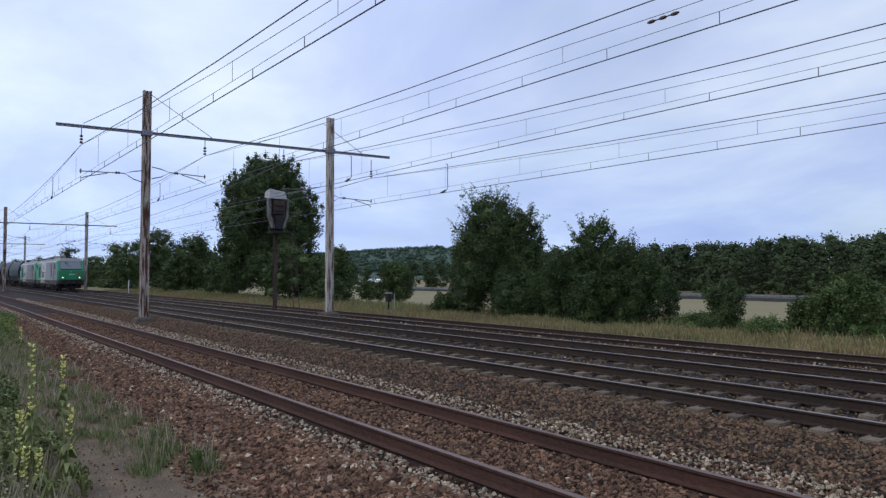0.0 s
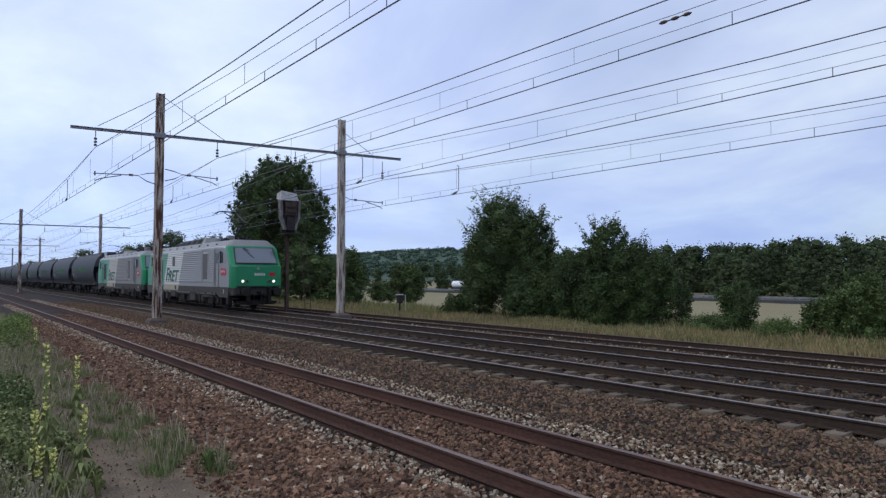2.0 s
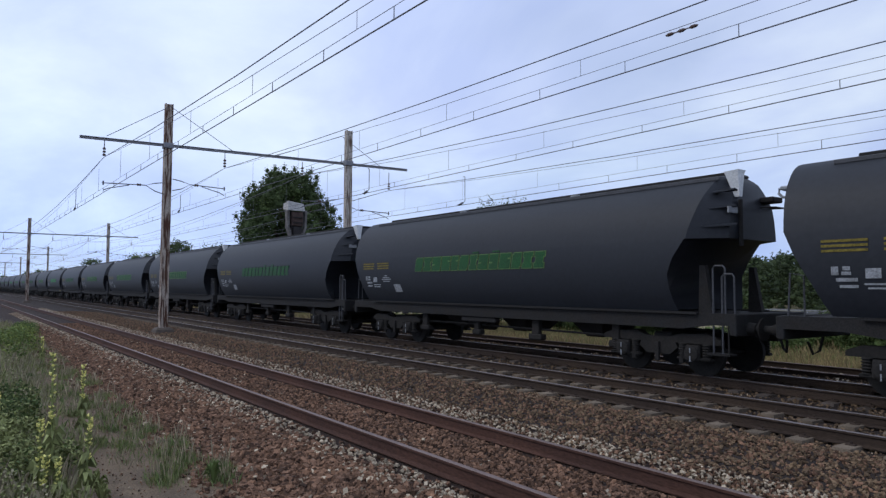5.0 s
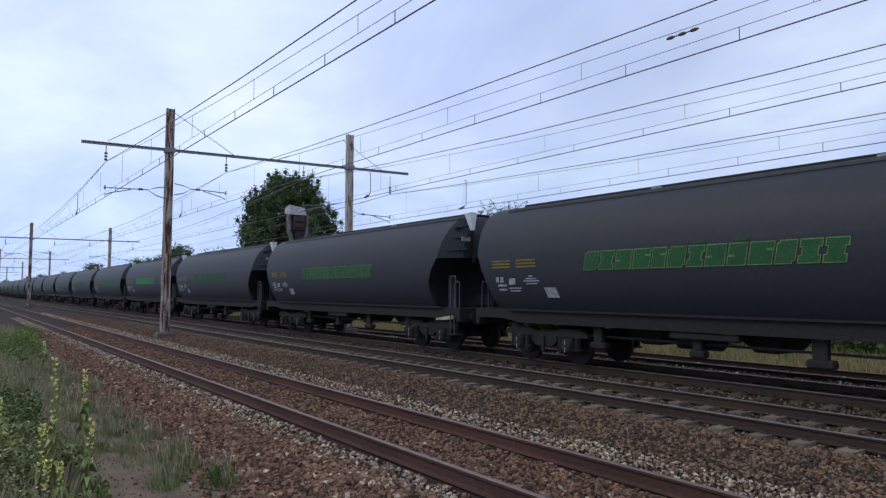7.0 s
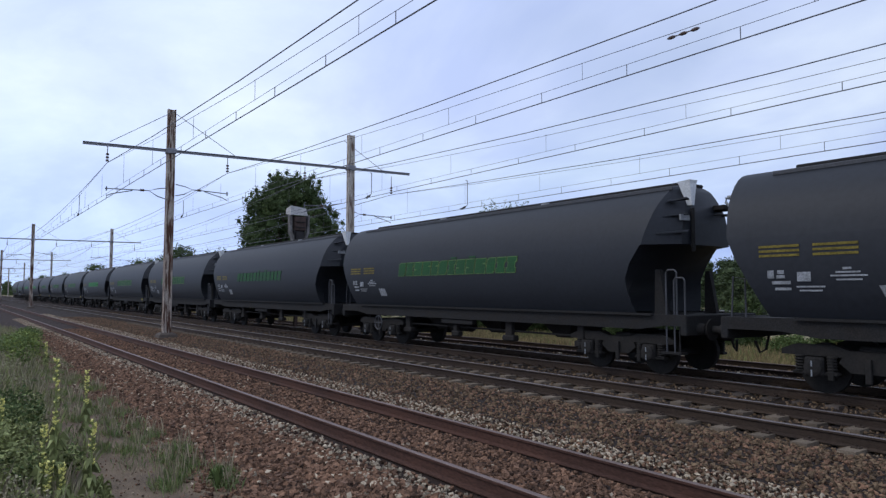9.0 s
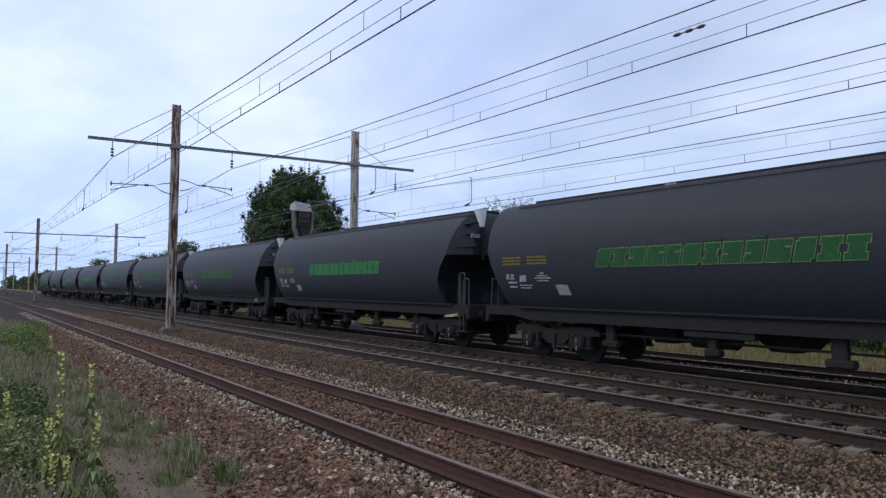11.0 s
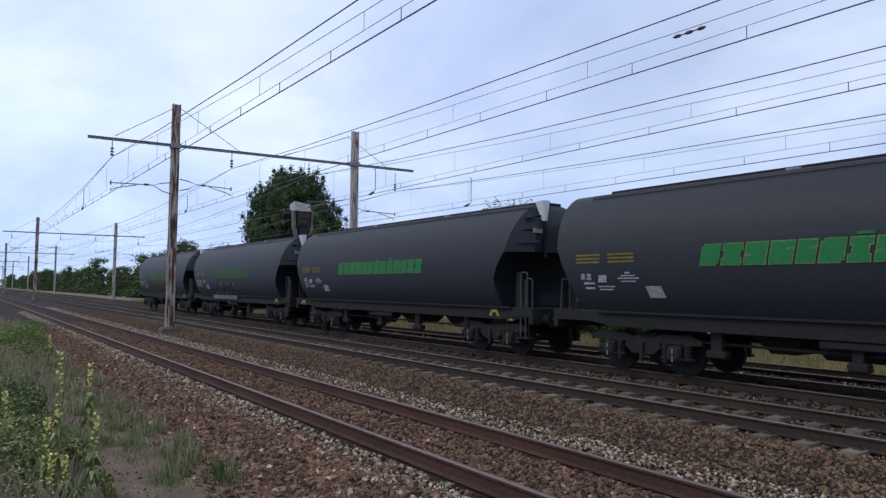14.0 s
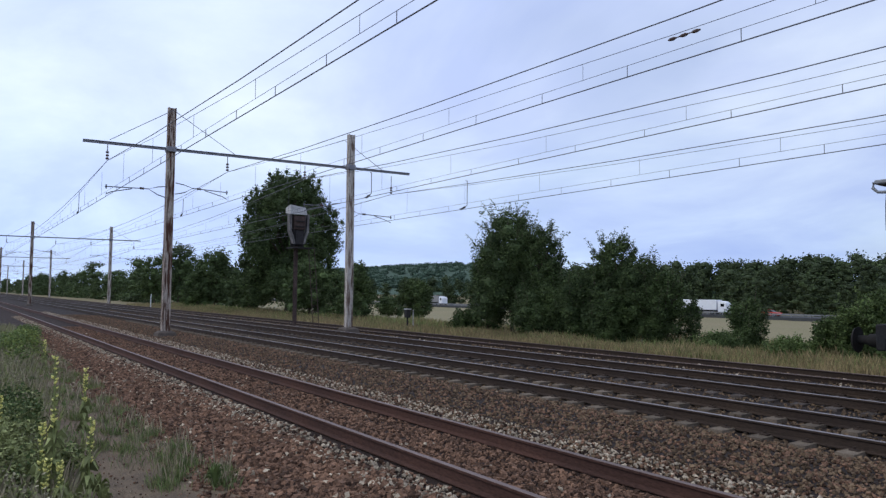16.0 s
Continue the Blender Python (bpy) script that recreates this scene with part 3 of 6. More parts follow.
    # hand rails, step and end ladder at the front platform
    for x, h in ((6.92, 2.32), (7.12, 2.15)):
        b = Build().tube([(WC + x, -1.30, 0.55 if x < 7.5 else 1.34), (WC + x, -1.30, h - 0.06), (WC + x + 0.05, -1.30, h), (WC + x + 0.22, -1.30, h), (WC + x + 0.27, -1.30, h - 0.06), (WC + x + 0.27, -1.30, 1.34)], 0.02, 6)
        part("handrail", b, M_pipe, wg)
    b = Build().box(WC + 6.8, WC + 7.3, -1.36, -1.10, 0.52, 0.56)
    b.tube([(WC + 7.25, -1.30, 0.55), (WC + 7.25, -1.30, 1.2)], 0.016, 5)
    part("step", b, M_frame, wg)
    part("handrail", Build().tube([(WC - 7.6, -1.30, 1.34), (WC - 7.6, -1.30, 2.1), (WC - 7.85, -1.30, 2.15), (WC - 7.9, -1.30, 1.34)], 0.018, 6), M_pipe, wg)
    # brake gear, hopper outlets and chutes under the floor
    for x in (-2.6, 0.2, 3.0):
        b = Build()
        b.loft([[(WC + x - 0.7, -0.9, 1.25), (WC + x + 0.7, -0.9, 1.25), (WC + x + 0.7, 0.9, 1.25), (WC + x - 0.7, 0.9, 1.25)], [(WC + x - 0.25, -0.45, 0.62), (WC + x + 0.25, -0.45, 0.62), (WC + x + 0.25, 0.45, 0.62), (WC + x - 0.25, 0.45, 0.62)]])
        part("hopper_outlet", b, M_bogie, wg)
    for x, l in ((-3.6, 0.26), (-0.9, 0.2), (1.6, 0.28), (4.3, 0.22)):
        b = Build()
        b.box(WC + x - l / 2, WC + x + l / 2, -1.20, -1.06, 0.62, 1.06, 0, 0.02)
        b.box(WC + x - l * 0.9, WC + x + l * 0.9, -1.22, -1.0, 0.48, 0.64, 0, 0.03)
        part("brake_bracket", b, M_bogie, wg)
    part("brake_rod", Build().tube([(WC - 4.2, -1.05, 0.78), (WC + 4.0, -1.05, 0.74)], 0.03, 6), M_bogie, wg)
    part("air_tank", Build().tube([(WC - 1.7, -0.75, 0.8), (WC - 1.6, -0.75, 0.8), (WC - 0.6, -0.75, 0.8), (WC - 0.5, -0.75, 0.8)], [0.1, 0.19, 0.19, 0.1], 12), M_bogie, wg, smooth=True)
    part("brake_box", Build().box(WC - 1.5, WC + 0.1, -1.3, -1.12, 0.86, 1.0, 0, 0.02), M_frame, wg)
    for x in (WC - 5.47, WC + 5.47):
        bogie(wg, x, 1.8, 0.46)
    # stencilled marks: two yellow blocks of lines, small white lines, a white panel
    for x in (-3.42, -2.42):
        for i in range(3):
            part("stencil_line", Build().box(x, x + 0.76, -1.489, -1.475, 2.50 + 0.085 * i, 2.545 + 0.085 * i), M_mark_yellow, wg, "yellow stencilled line")
    for x, z, w, h in ((-3.27, 2.10, 0.12, 0.15), (-3.10, 2.10, 0.15, 0.06), (-3.08, 2.18, 0.12, 0.07), (-3.2, 1.99, 0.35, 0.06), (-3.15, 1.88, 0.3, 0.05), (-2.72, 2.04, 0.24, 0.17), (-2.75, 1.93, 0.5, 0.03), (-2.7, 1.86, 0.4, 0.03), (-2.14, 2.12, 0.6, 0.03), (-2.05, 2.18, 0.4, 0.03), (-2.05, 2.05, 0.42, 0.03), (-1.93, 2.24, 0.14, 0.04)):
        part("stencil_line", Build().box(x, x + w, shell_y(z + h / 2) - 0.012, shell_y(z + h / 2) + 0.01, z, z + h), M_mark_white, wg, "white stencilled line")
    b = Build()
    b.add([(-1.28, -1.388, 1.70), (-0.86, -1.388, 1.70), (-0.96, -1.444, 1.96), (-1.38, -1.444, 1.96)], [(0, 1, 2, 3)])
    b.add([(-1.28, -1.36, 1.70), (-0.86, -1.36, 1.70), (-0.96, -1.40, 1.96), (-1.38, -1.40, 1.96)], [(3, 2, 1, 0)])
    part("panel", b, M_mark_white, wg, "blank white panel")
    return wg


# the name on the side is drawn as slanted blocks in its colours: widths of thirteen blocks, two of them with a bar above
BLOCKS = [0.44, 0.46, 0.48, 0.48, 0.38, 0.46, 0.40, 0.46, 0.42, 0.50, 0.40, 0.42, 0.42]


def name_block(i, m):
    """One block: a slit plate in the mark's colour on a slightly wider outline plate."""
    b = Build()
    x = sum(BLOCKS[:i]) + 0.025 * i
    z0, z1 = 2.385, 2.80
    a, c = x + 0.03, x + BLOCKS[i] - 0.02
    kind = (i * 3 + i // 4) % 4
    q = 0.05
    if kind == 0:
        pts = [(a, z0), (c - q, z0), (c - q, z0 + q), (c, z0 + q), (c, z1), (a + q, z1), (a + q, z1 - q), (a, z1 - q)]
    elif kind == 1:
        pts = [(a, z0), (c, z0), (c, z1 - 0.16), (c - 0.13, z1 - 0.16), (c - 0.13, z1 - 0.12), (c, z1 - 0.12), (c, z1), (a, z1)]
    elif kind == 2:
        pts = [(a, z0), (c, z0), (c, z1), (a, z1), (a, z0 + 0.20), (a + 0.13, z0 + 0.20), (a + 0.13, z0 + 0.16), (a, z0 + 0.16)]
    else:
        pts = [(a, z0), (c, z0), (c, z0 + 0.12), (c - q, z0 + 0.12), (c - q, z1 - 0.12), (c, z1 - 0.12), (c, z1), (a, z1), (a, z1 - 0.12), (a + q, z1 - 0.12), (a + q, z0 + 0.12), (a, z0 + 0.12)]
    n = len(pts)
    for grow, y, k in ((0.018, -1.4885, 1), (0.0, -1.4925, 0)):
        vs = []
        for j, (u, v) in enumerate(pts):
            du, dv = 0, 0
            for (u0, v0), (u1, v1) in ((pts[j - 1], pts[j]), (pts[j], pts[(j + 1) % n])):
                if abs(u1 - u0) > abs(v1 - v0):
                    dv = -grow if u1 > u0 else grow
                else:
                    du = grow if v1 > v0 else -grow
            vs.append((u + du + 0.2 * (v - z0), y, v + dv))
        b.add(vs + [(p, q + 0.02, r) for p, q, r in vs], [tuple(range(n)), tuple(reversed(range(n, 2 * n)))] + [(j, j + n, (j + 1) % n + n, (j + 1) % n) for j in range(n)], k)
    return b.mesh("name_block", m)


def name_bar(i, m):
    x = sum(BLOCKS[:i]) + 0.025 * i + 0.2
    return Build().box(x, x + BLOCKS[i] - 0.12, -1.488, -1.46, 2.85, 2.90).mesh("name_bar", m)


NAME = {k: [name_block(i, [m, o]) for i in range(len(BLOCKS))] for k, m, o in (("og", M_green, M_outline), ("of", M_green_old, M_outline), ("sf", M_green_old, M_shell))}
M_scrawl = mat("spray_white", (0.12, 0.125, 0.135), 0.6, 0, 0.4, 4, 0, 40)
M_silver = mat("spray_silver", (0.13, 0.13, 0.138), 0.5, 0.1, 0.45, 1.6, 0, 14, (0.06, 0.062, 0.066))
M_black = mat("spray_black", (0.015, 0.015, 0.016), 0.6, 0, 0.2, 3, 0, 40)
M_lime = mat("spray_lime", (0.085, 0.115, 0.028), 0.6, 0, 0.4, 3, 0, 40)
M_bottle = mat("spray_bottle_green", (0.012, 0.075, 0.03), 0.55, 0, 0.3, 3, 0, 40)


def scrawl(parent, x0, x1, z0, z1, lobes, line, fill, seed, r=0.022):
    """A sprayed row of swollen lobes with an outline; no letters."""
    g = random.Random(seed)
    w = (x1 - x0) / lobes
    for i in range(lobes):
        cx, cz = x0 + w * (i + 0.5), (z0 + z1) / 2
        lean = g.uniform(0.05, 0.35)
        pts = []
        if not fill:
            h = (z1 - z0) * g.uniform(0.8, 1.05)
            for k in range(13):
                a = -0.5 + 4.2 * k / 12
                z = max(1.42, z0 + h * (0.55 + 0.45 * math.sin(a)) - (0.25 if k in (0, 12) else 0.0))
                pts.append((cx + math.cos(a) * w * g.uniform(0.42, 0.55) + 0.25 * (z0 - z) + 0.5, shell_y(z) - 0.006, z))
        for k in range(15 if fill else 0):
            a = 2 * math.pi * k / 14
            q = (abs(math.cos(a)) ** 4 + abs(math.sin(a)) ** 4) ** -0.25 * (1 + 0.20 * math.sin(3 * a + i * 1.9 + seed))
            dx, dz = math.cos(a) * w * 0.56 * q * (1 - 0.25 * math.sin(a) * (-1) ** i), math.sin(a) * (z1 - z0) * 0.5 * min(q, 1.12)
            z = min(max(cz + dz, 1.42), 2.86)
            pts.append((cx + dx - lean * dz, shell_y(z) - 0.006, z))
        if fill:
            b = Build()
            b.add(pts[:-1], [tuple(range(14))])
            b.add([(p[0], p[1] + 0.006, p[2]) for p in pts[:-1]], [tuple(reversed(range(14)))])
            part("spray_fill", b, fill, parent)
            part("spray_line", Build().tube([(cx - w * 0.15, shell_y(cz) - 0.008, cz - 0.12 * (-1) ** i), (cx + w * 0.12, shell_y(cz) - 0.008, cz + 0.10)], r, 4), line, parent)
        part("spray_line", Build().tube([(p[0], p[1] - 0.002, p[2]) for p in pts], r, 4), line, parent)


TRAIN_THINGS, ROAD_THINGS = [], []
first = wagon()
LOOK = {0: "of", 1: "of", 2: "sf", 3: "of", 4: "of", 5: "of", 6: "sf", 7: "og", 8: "of", 9: "sf", 10: "of", 11: "of", 12: "og", 13: "of", 14: "of", 15: "of", 16: "og", 17: "og", 18: "of", 19: "of"}
wagons = [first] + [copy_thing(first, Matrix.Identity(4)) for _ in range(19)]
for i, wg in enumerate(wagons):
    for me in NAME[LOOK[i]]:
        part("name_block", me, None, wg, "bright green block of the mark" if LOOK[i][1] == "g" else "faded green block of the mark")
    for k in (6, 8):
        part("name_bar", name_bar(k, M_green if LOOK[i][1] == "g" else M_green_old), None, wg)
    if i == 14:
        scrawl(wg, 1.2, 4.2, 1.6, 2.25, 5, M_scrawl, None, 4, 0.011)
    if i == 18:
        scrawl(wg, 0.1, 4.0, 1.42, 2.12, 5, M_black, M_silver, 9)
        part("spray_fill", Build().box(0.1, 4.2, -1.43, -1.345, 1.15, 1.37), M_silver, wg)
    if i == 19:
        scrawl(wg, -0.2, 2.9, 1.45, 2.32, 5, M_lime, M_bottle, 2, 0.016)
        scrawl(wg, 4.2, 7.6, 1.45, 2.3, 5, M_lime, M_bottle, 6, 0.016)
    if i in (14, 18, 19):
        tagged(wg, "dark grey grain hopper wagon with sprayed graffiti")
    for ends, mx in (((0, 7, 11, 13, 15, 16, 17, 18, 19), 5.85), ((15, 17), -7.3)):
        if i in ends:  # arched yellow mark on the sole bar
            arch = [(mx - 0.22, 1.10), (mx - 0.13, 1.10), (mx - 0.07, 1.20), (mx + 0.07, 1.20), (mx + 0.13, 1.10), (mx + 0.22, 1.10), (mx + 0.12, 1.29), (mx - 0.12, 1.29)]
            part("tag", Build().add([(WC + x, -1.352, z) for x, z in arch] + [(WC + x, -1.335, z) for x, z in arch], [tuple(range(8)), tuple(reversed(range(8, 16)))] + [(j, j + 8, (j + 1) % 8 + 8, (j + 1) % 8) for j in range(8)]), M_sign_y, wg, "yellow arched warning mark")
    for ends, wx in (((8,), -5.2), ((17,), -6.2), ((16,), 5.4)):
        if i in ends:
            part("brake_wheel", Build().tube([(WC + wx + 0.24 * math.cos(a * math.pi / 10), -1.42, 0.75 + 0.24 * math.sin(a * math.pi / 10)) for a in range(21)], 0.02, 5).tube([(WC + wx, -1.42, 0.52), (WC + wx, -1.42, 0.98)], 0.014, 4).tube([(WC + wx - 0.23, -1.42, 0.75), (WC + wx + 0.23, -1.42, 0.75)], 0.014, 4), M_pipe, wg)
    TRAIN_THINGS.append((wg, 36.35 + 16.35 * i))

# ---- locomotives ----
M_lgrey = mat("loco_grey", (0.235, 0.230, 0.222), 0.45, 0.1, 0.06, 0.7, 0.01, 5, (0.195, 0.187, 0.175), spec=0.45)
M_lroof = mat("loco_roof_grey", (0.20, 0.195, 0.186), 0.5, 0, 0.08, 0.9, 0.02, 6, (0.18, 0.17, 0.16), spec=0.45)
M_lgreen = mat("loco_green", (0.006, 0.195, 0.075), 0.35, 0, 0.04, 0.8, 0.01, 6, (0.006, 0.165, 0.065), spec=0.45)
M_lwhite = mat("loco_white", (0.50, 0.495, 0.455), 0.5, 0, 0.06, 0.8, 0.01, 6, (0.43, 0.415, 0.37), spec=0.45)
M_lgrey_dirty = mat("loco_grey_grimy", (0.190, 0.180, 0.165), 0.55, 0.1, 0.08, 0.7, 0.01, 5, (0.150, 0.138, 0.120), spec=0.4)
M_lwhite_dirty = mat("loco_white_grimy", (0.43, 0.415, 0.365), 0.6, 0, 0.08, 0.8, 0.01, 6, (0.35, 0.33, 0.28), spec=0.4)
M_lskirt = mat("loco_skirt", (0.056, 0.051, 0.045), 0.7, 0, 0.10, 1.2, 0.03, 9, (0.078, 0.067, 0.055))
M_lcream = mat("loco_white_dirty", (0.34, 0.30, 0.22), 0.6, 0, 0.1, 1.5, 0.02, 8, (0.27, 0.235, 0.17))
M_lbox = mat("loco_case_grimy", (0.060, 0.053, 0.045), 0.8, 0, 0.12, 2.0, 0.05, 12, (0.042, 0.036, 0.031))
M_lunder = mat("loco_underframe", (0.018, 0.016, 0.014), 0.85, 0, 0.18, 2.5, 0.2, 20, (0.032, 0.027, 0.022))
M_lblack = mat("loco_black", (0.02, 0.02, 0.022), 0.5, 0, 0.2, 4, 0, 30)
M_letter = mat("loco_letter_green", (0.012, 0.10, 0.055), 0.45, 0, 0.1, 2, 0, 30)
M_red = mat("badge_red", (0.42, 0.016, 0.03), 0.45, 0, 0.12, 3, 0, 30)
M_grille = mat("grille_dark", (0.035, 0.036, 0.038), 0.6, 0.2, 0.2, 6, 0.1, 60)
M_mesh = mat("grille_grey", (0.135, 0.125, 0.115), 0.6, 0.2, 0.2, 6, 0.1, 60)
# pale paint of grille frame and bushing; on eaves it paints sky reflection
M_lpale_sheen = mat("loco_pale_and_eave_sheen", (0.42, 0.42, 0.41), 0.4, 0, 0.06, 1.0, 0.01, 6)
M_lamp = glow("headlight_lit", (1.0, 0.98, 0.92), 1.05)
M_lens = mat("lamp_off", (0.08, 0.03, 0.03), 0.2, 0, 0.1, 5, 0, 30)


def glass_mat(name, col, spec):
    m = bpy.data.materials.new(name)
    m.use_nodes = True
    bs = m.node_tree.nodes["Principled BSDF"]
    bs.inputs["Base Color"].default_value = (*col, 1)
    bs.inputs["Roughness"].default_value = 0.08
    bs.inputs["Specular IOR Level"].default_value = spec
    return m


M_glass = glass_mat("cab_window_glass", (0.006, 0.007, 0.008), 0.12)
# the windscreen's light bluish base has some sky reflection painted in
M_screen = glass_mat("windscreen_glass_sky_tint", (0.14, 0.155, 0.17), 0.8)

LC = 4.38  # middle of a locomotive, counted from the foot of its white stripe
SEC = [(1.36, 0.86), (1.43, 1.27), (1.43, 2.40), (1.43, 2.52), (1.43, 3.42), (1.36, 3.55), (1.02, 3.86), (0.9, 3.90)]


def corner(z):
    return float(np.interp(z, [0.8, 1.15, 2.45, 3.42, 3.9], [8.68, 8.74, 8.72, 8.12, 7.72]))


def slant(z):
    return 1.25 * (z - 1.11) / 2.44


def flat_panel(pts, y, d=0.01):
    """A thin plate in the x-z plane, its face towards -y at y."""
    b = Build()
    n = len(pts)
    b.add([(x, y, z) for x, z in pts] + [(x, y + d, z) for x, z in pts], [tuple(range(n)), tuple(reversed(range(n, 2 * n)))] + [(i, i + n, (i + 1) % n + n, (i + 1) % n) for i in range(n)])
    return b


def mirror_y(b):
    c = Build()
    c.v = [(x, -y, z) for x, y, z in b.v]
    c.f, c.m = [tuple(reversed(f)) for f in b.f], list(b.m)
    return c


def locomotive(lead):
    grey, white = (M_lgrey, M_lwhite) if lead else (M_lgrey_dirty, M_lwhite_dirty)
    lo = thing("locomotive", "green, grey and white electric freight locomotive with raised pantograph" if lead else "green, grey and white electric locomotive coupled behind another", "locomotive", "coupled locomotives")
    b = Build()

    def ring(x=None, s=1, grow=0.0, q=1.0):
        pts = [(-w * q, z) for w, z in SEC] + [(w * q, z) for w, z in reversed(SEC)]
        return [(LC + (x if x is not None else s * (corner(z) + grow)), y, z) for y, z in pts]
    b.loft([ring(s=-1), ring(-7.0), ring(-2.0), ring(2.0), ring(7.0), ring(s=1)], 0, caps=False)
    n = len(SEC) * 2
    # roof slopes and flat take the roof's colour; eave slopes a painted sky sheen
    for i in range(len(b.f)):
        j = i % n
        if 5 <= j <= n - 7:
            b.m[i] = 1
        elif j in (4, n - 6):
            b.m[i] = 2
    part("body", b, [grey, M_lroof, M_lpale_sheen], lo, smooth=False)
    part("floor_pan", Build().box(LC - 8.6, LC + 8.6, -1.33, 1.33, 0.86, 1.0), M_lunder, lo)
    for s in (-1, 1):
        cab = Build()
        k = len(SEC)
        rings3 = [ring(s=s), [(x + s * 0.24 * (1.35 if z < 2.5 else 1.0), y * 0.965, z) for x, y, z in ring(s=s)], [(x + s * 0.34 * (1.45 if z < 2.5 else 1.0), y * 0.84, z) for x, y, z in ring(s=s)]]
        vs = rings3[0] + rings3[1] + rings3[2]
        fs, paint = [], []
        for t in (0, 2 * k):
            for j in range(2 * k):
                a, c = j + t, (j + 1) % (2 * k) + t
                fs.append((a, c, c + 2 * k, a + 2 * k) if s < 0 else (c, a, a + 2 * k, c + 2 * k))
                paint.append(1 if 5 <= j <= 2 * k - 7 else 2 if j in (0, 2 * k - 2) else 0)
        for j in range(k - 1):
            q = (4 * k + j, 4 * k + j + 1, 6 * k - 2 - j, 6 * k - 1 - j)
            fs.append(q if s < 0 else tuple(reversed(q)))
            paint.append(1 if j >= 5 else 2 if j == 0 else 0)
        cab.add(vs, fs)
        cab.m = paint
        part("cab_front", cab, [M_lgreen, M_lroof, M_lskirt], lo, "glossy green cab front", smooth=True)
        # windscreen, its black surround and the wiper lie on the raked face
        f0, f1 = corner(2.54) + 0.34, corner(3.42) + 0.34

        def face(y, t, out):  # a point of the raked face
            x = f0 + (f1 - f0) * t
            return (LC + s * (x + out + 0.02), y, 2.54 + 0.88 * t + out * 0.6)
        for nm, y, t0, t1, o, m in (("windscreen_frame", 1.19, 0.0, 1.04, 0.014, M_lskirt), ("windscreen", 1.13, 0.08, 1.0, 0.024, M_screen)):
            p = Build()
            q = [face(-y, t0, o), face(y, t0, o), face(y * 0.93, t1, o), face(-y * 0.93, t1, o), face(-y, t0, o - 0.03), face(y, t0, o - 0.03), face(y * 0.93, t1, o - 0.03), face(-y * 0.93, t1, o - 0.03)]
            p.add(q, [(0, 1, 2, 3), (7, 6, 5, 4), (0, 4, 5, 1), (1, 5, 6, 2), (2, 6, 7, 3), (3, 7, 4, 0)] if s > 0 else [(3, 2, 1, 0), (4, 5, 6, 7), (1, 5, 4, 0), (2, 6, 5, 1), (3, 7, 6, 2), (0, 4, 7, 3)])
            part(nm, p, m, lo)
        part("wiper", Build().tube([face(-0.55, 1.0, 0.06), face(-0.3, 0.75, 0.07), face(-0.62, 0.95, 0.05), face(-0.1, 0.35, 0.05)], 0.014, 5), M_lblack, lo)
        part("grab_rail", Build().tube([face(-0.95, 0.03, 0.05), face(0.95, 0.03, 0.05)], 0.018, 6), M_lskirt, lo)
        fx = LC + s * (corner(1.6) + 0.485)
        for y in (-0.86, 0.86):
            for dy, m, nm in ((0, M_lamp if s > 0 else M_lens, "headlight"), (0.24 if y < 0 else -0.24, M_lens, "tail_light")):
                part(nm, Build().disc((fx + s * 0.02, y + dy, 1.62), "x", 0.07, 0.10, 16), m, lo)
                part("lamp_rim", Build().tube([(fx - s * 0.02, y + dy, 1.62), (fx + s * 0.05, y + dy, 1.62)], 0.12, 16), M_lgreen, lo)
        part("nose_seam", Build().tube([(LC + s * (corner(2.44) + 0.35), -1.22, 2.44), (LC + s * (corner(2.44) + 0.50), -1.1, 2.44), (LC + s * (corner(2.44) + 0.50), 1.1, 2.44), (LC + s * (corner(2.44) + 0.35), 1.22, 2.44)], 0.012, 5), M_letter, lo)
        for y0, y1 in ((-1.16, -0.99), (-0.4, 0.4), (0.99, 1.16)):
            part("nose_panel", Build().box(min(fx, fx + s * 0.012), max(fx, fx + s * 0.012), y0, y1, 1.38, 1.80, 0, 0.004), M_lgreen, lo)
        part("top_light", Build().disc((LC + s * (corner(2.3) + 0.50), 0, 2.30), "x", 0.07, 0.08, 14), M_mark_white, lo)
        p = Build()
        for i in range(6):
            p.box(fx + s * 0.012 - 0.004, fx + s * 0.012 + 0.004, -0.2 + 0.1 * i, -0.13 + 0.1 * i, 1.92, 2.06)
        part("number_bars", p, white, lo)
        p = Build().box(fx + s * 0.012 - 0.004, fx + s * 0.012 + 0.004, 0.62 if s > 0 else -0.95, 0.95 if s > 0 else -0.62, 1.9, 2.1)
        part("badge", p, M_red, lo)
        # buffer beam, plough, coupling, buffers, hoses
        part("buffer_beam", Build().box(min(fx, fx - s * 0.5), max(fx, fx - s * 0.5), -1.36, 1.36, 0.86, 1.28, 0, 0.03), M_lskirt, lo)
        part("front_sill", Build().box(min(fx + s * 0.12, fx - s * 0.3), max(fx + s * 0.12, fx - s * 0.3), -1.15, 1.15, 1.27, 1.33, 0, 0.015), M_lunder, lo)
        buffers(lo, fx, s, 0.62)
        p = Build()
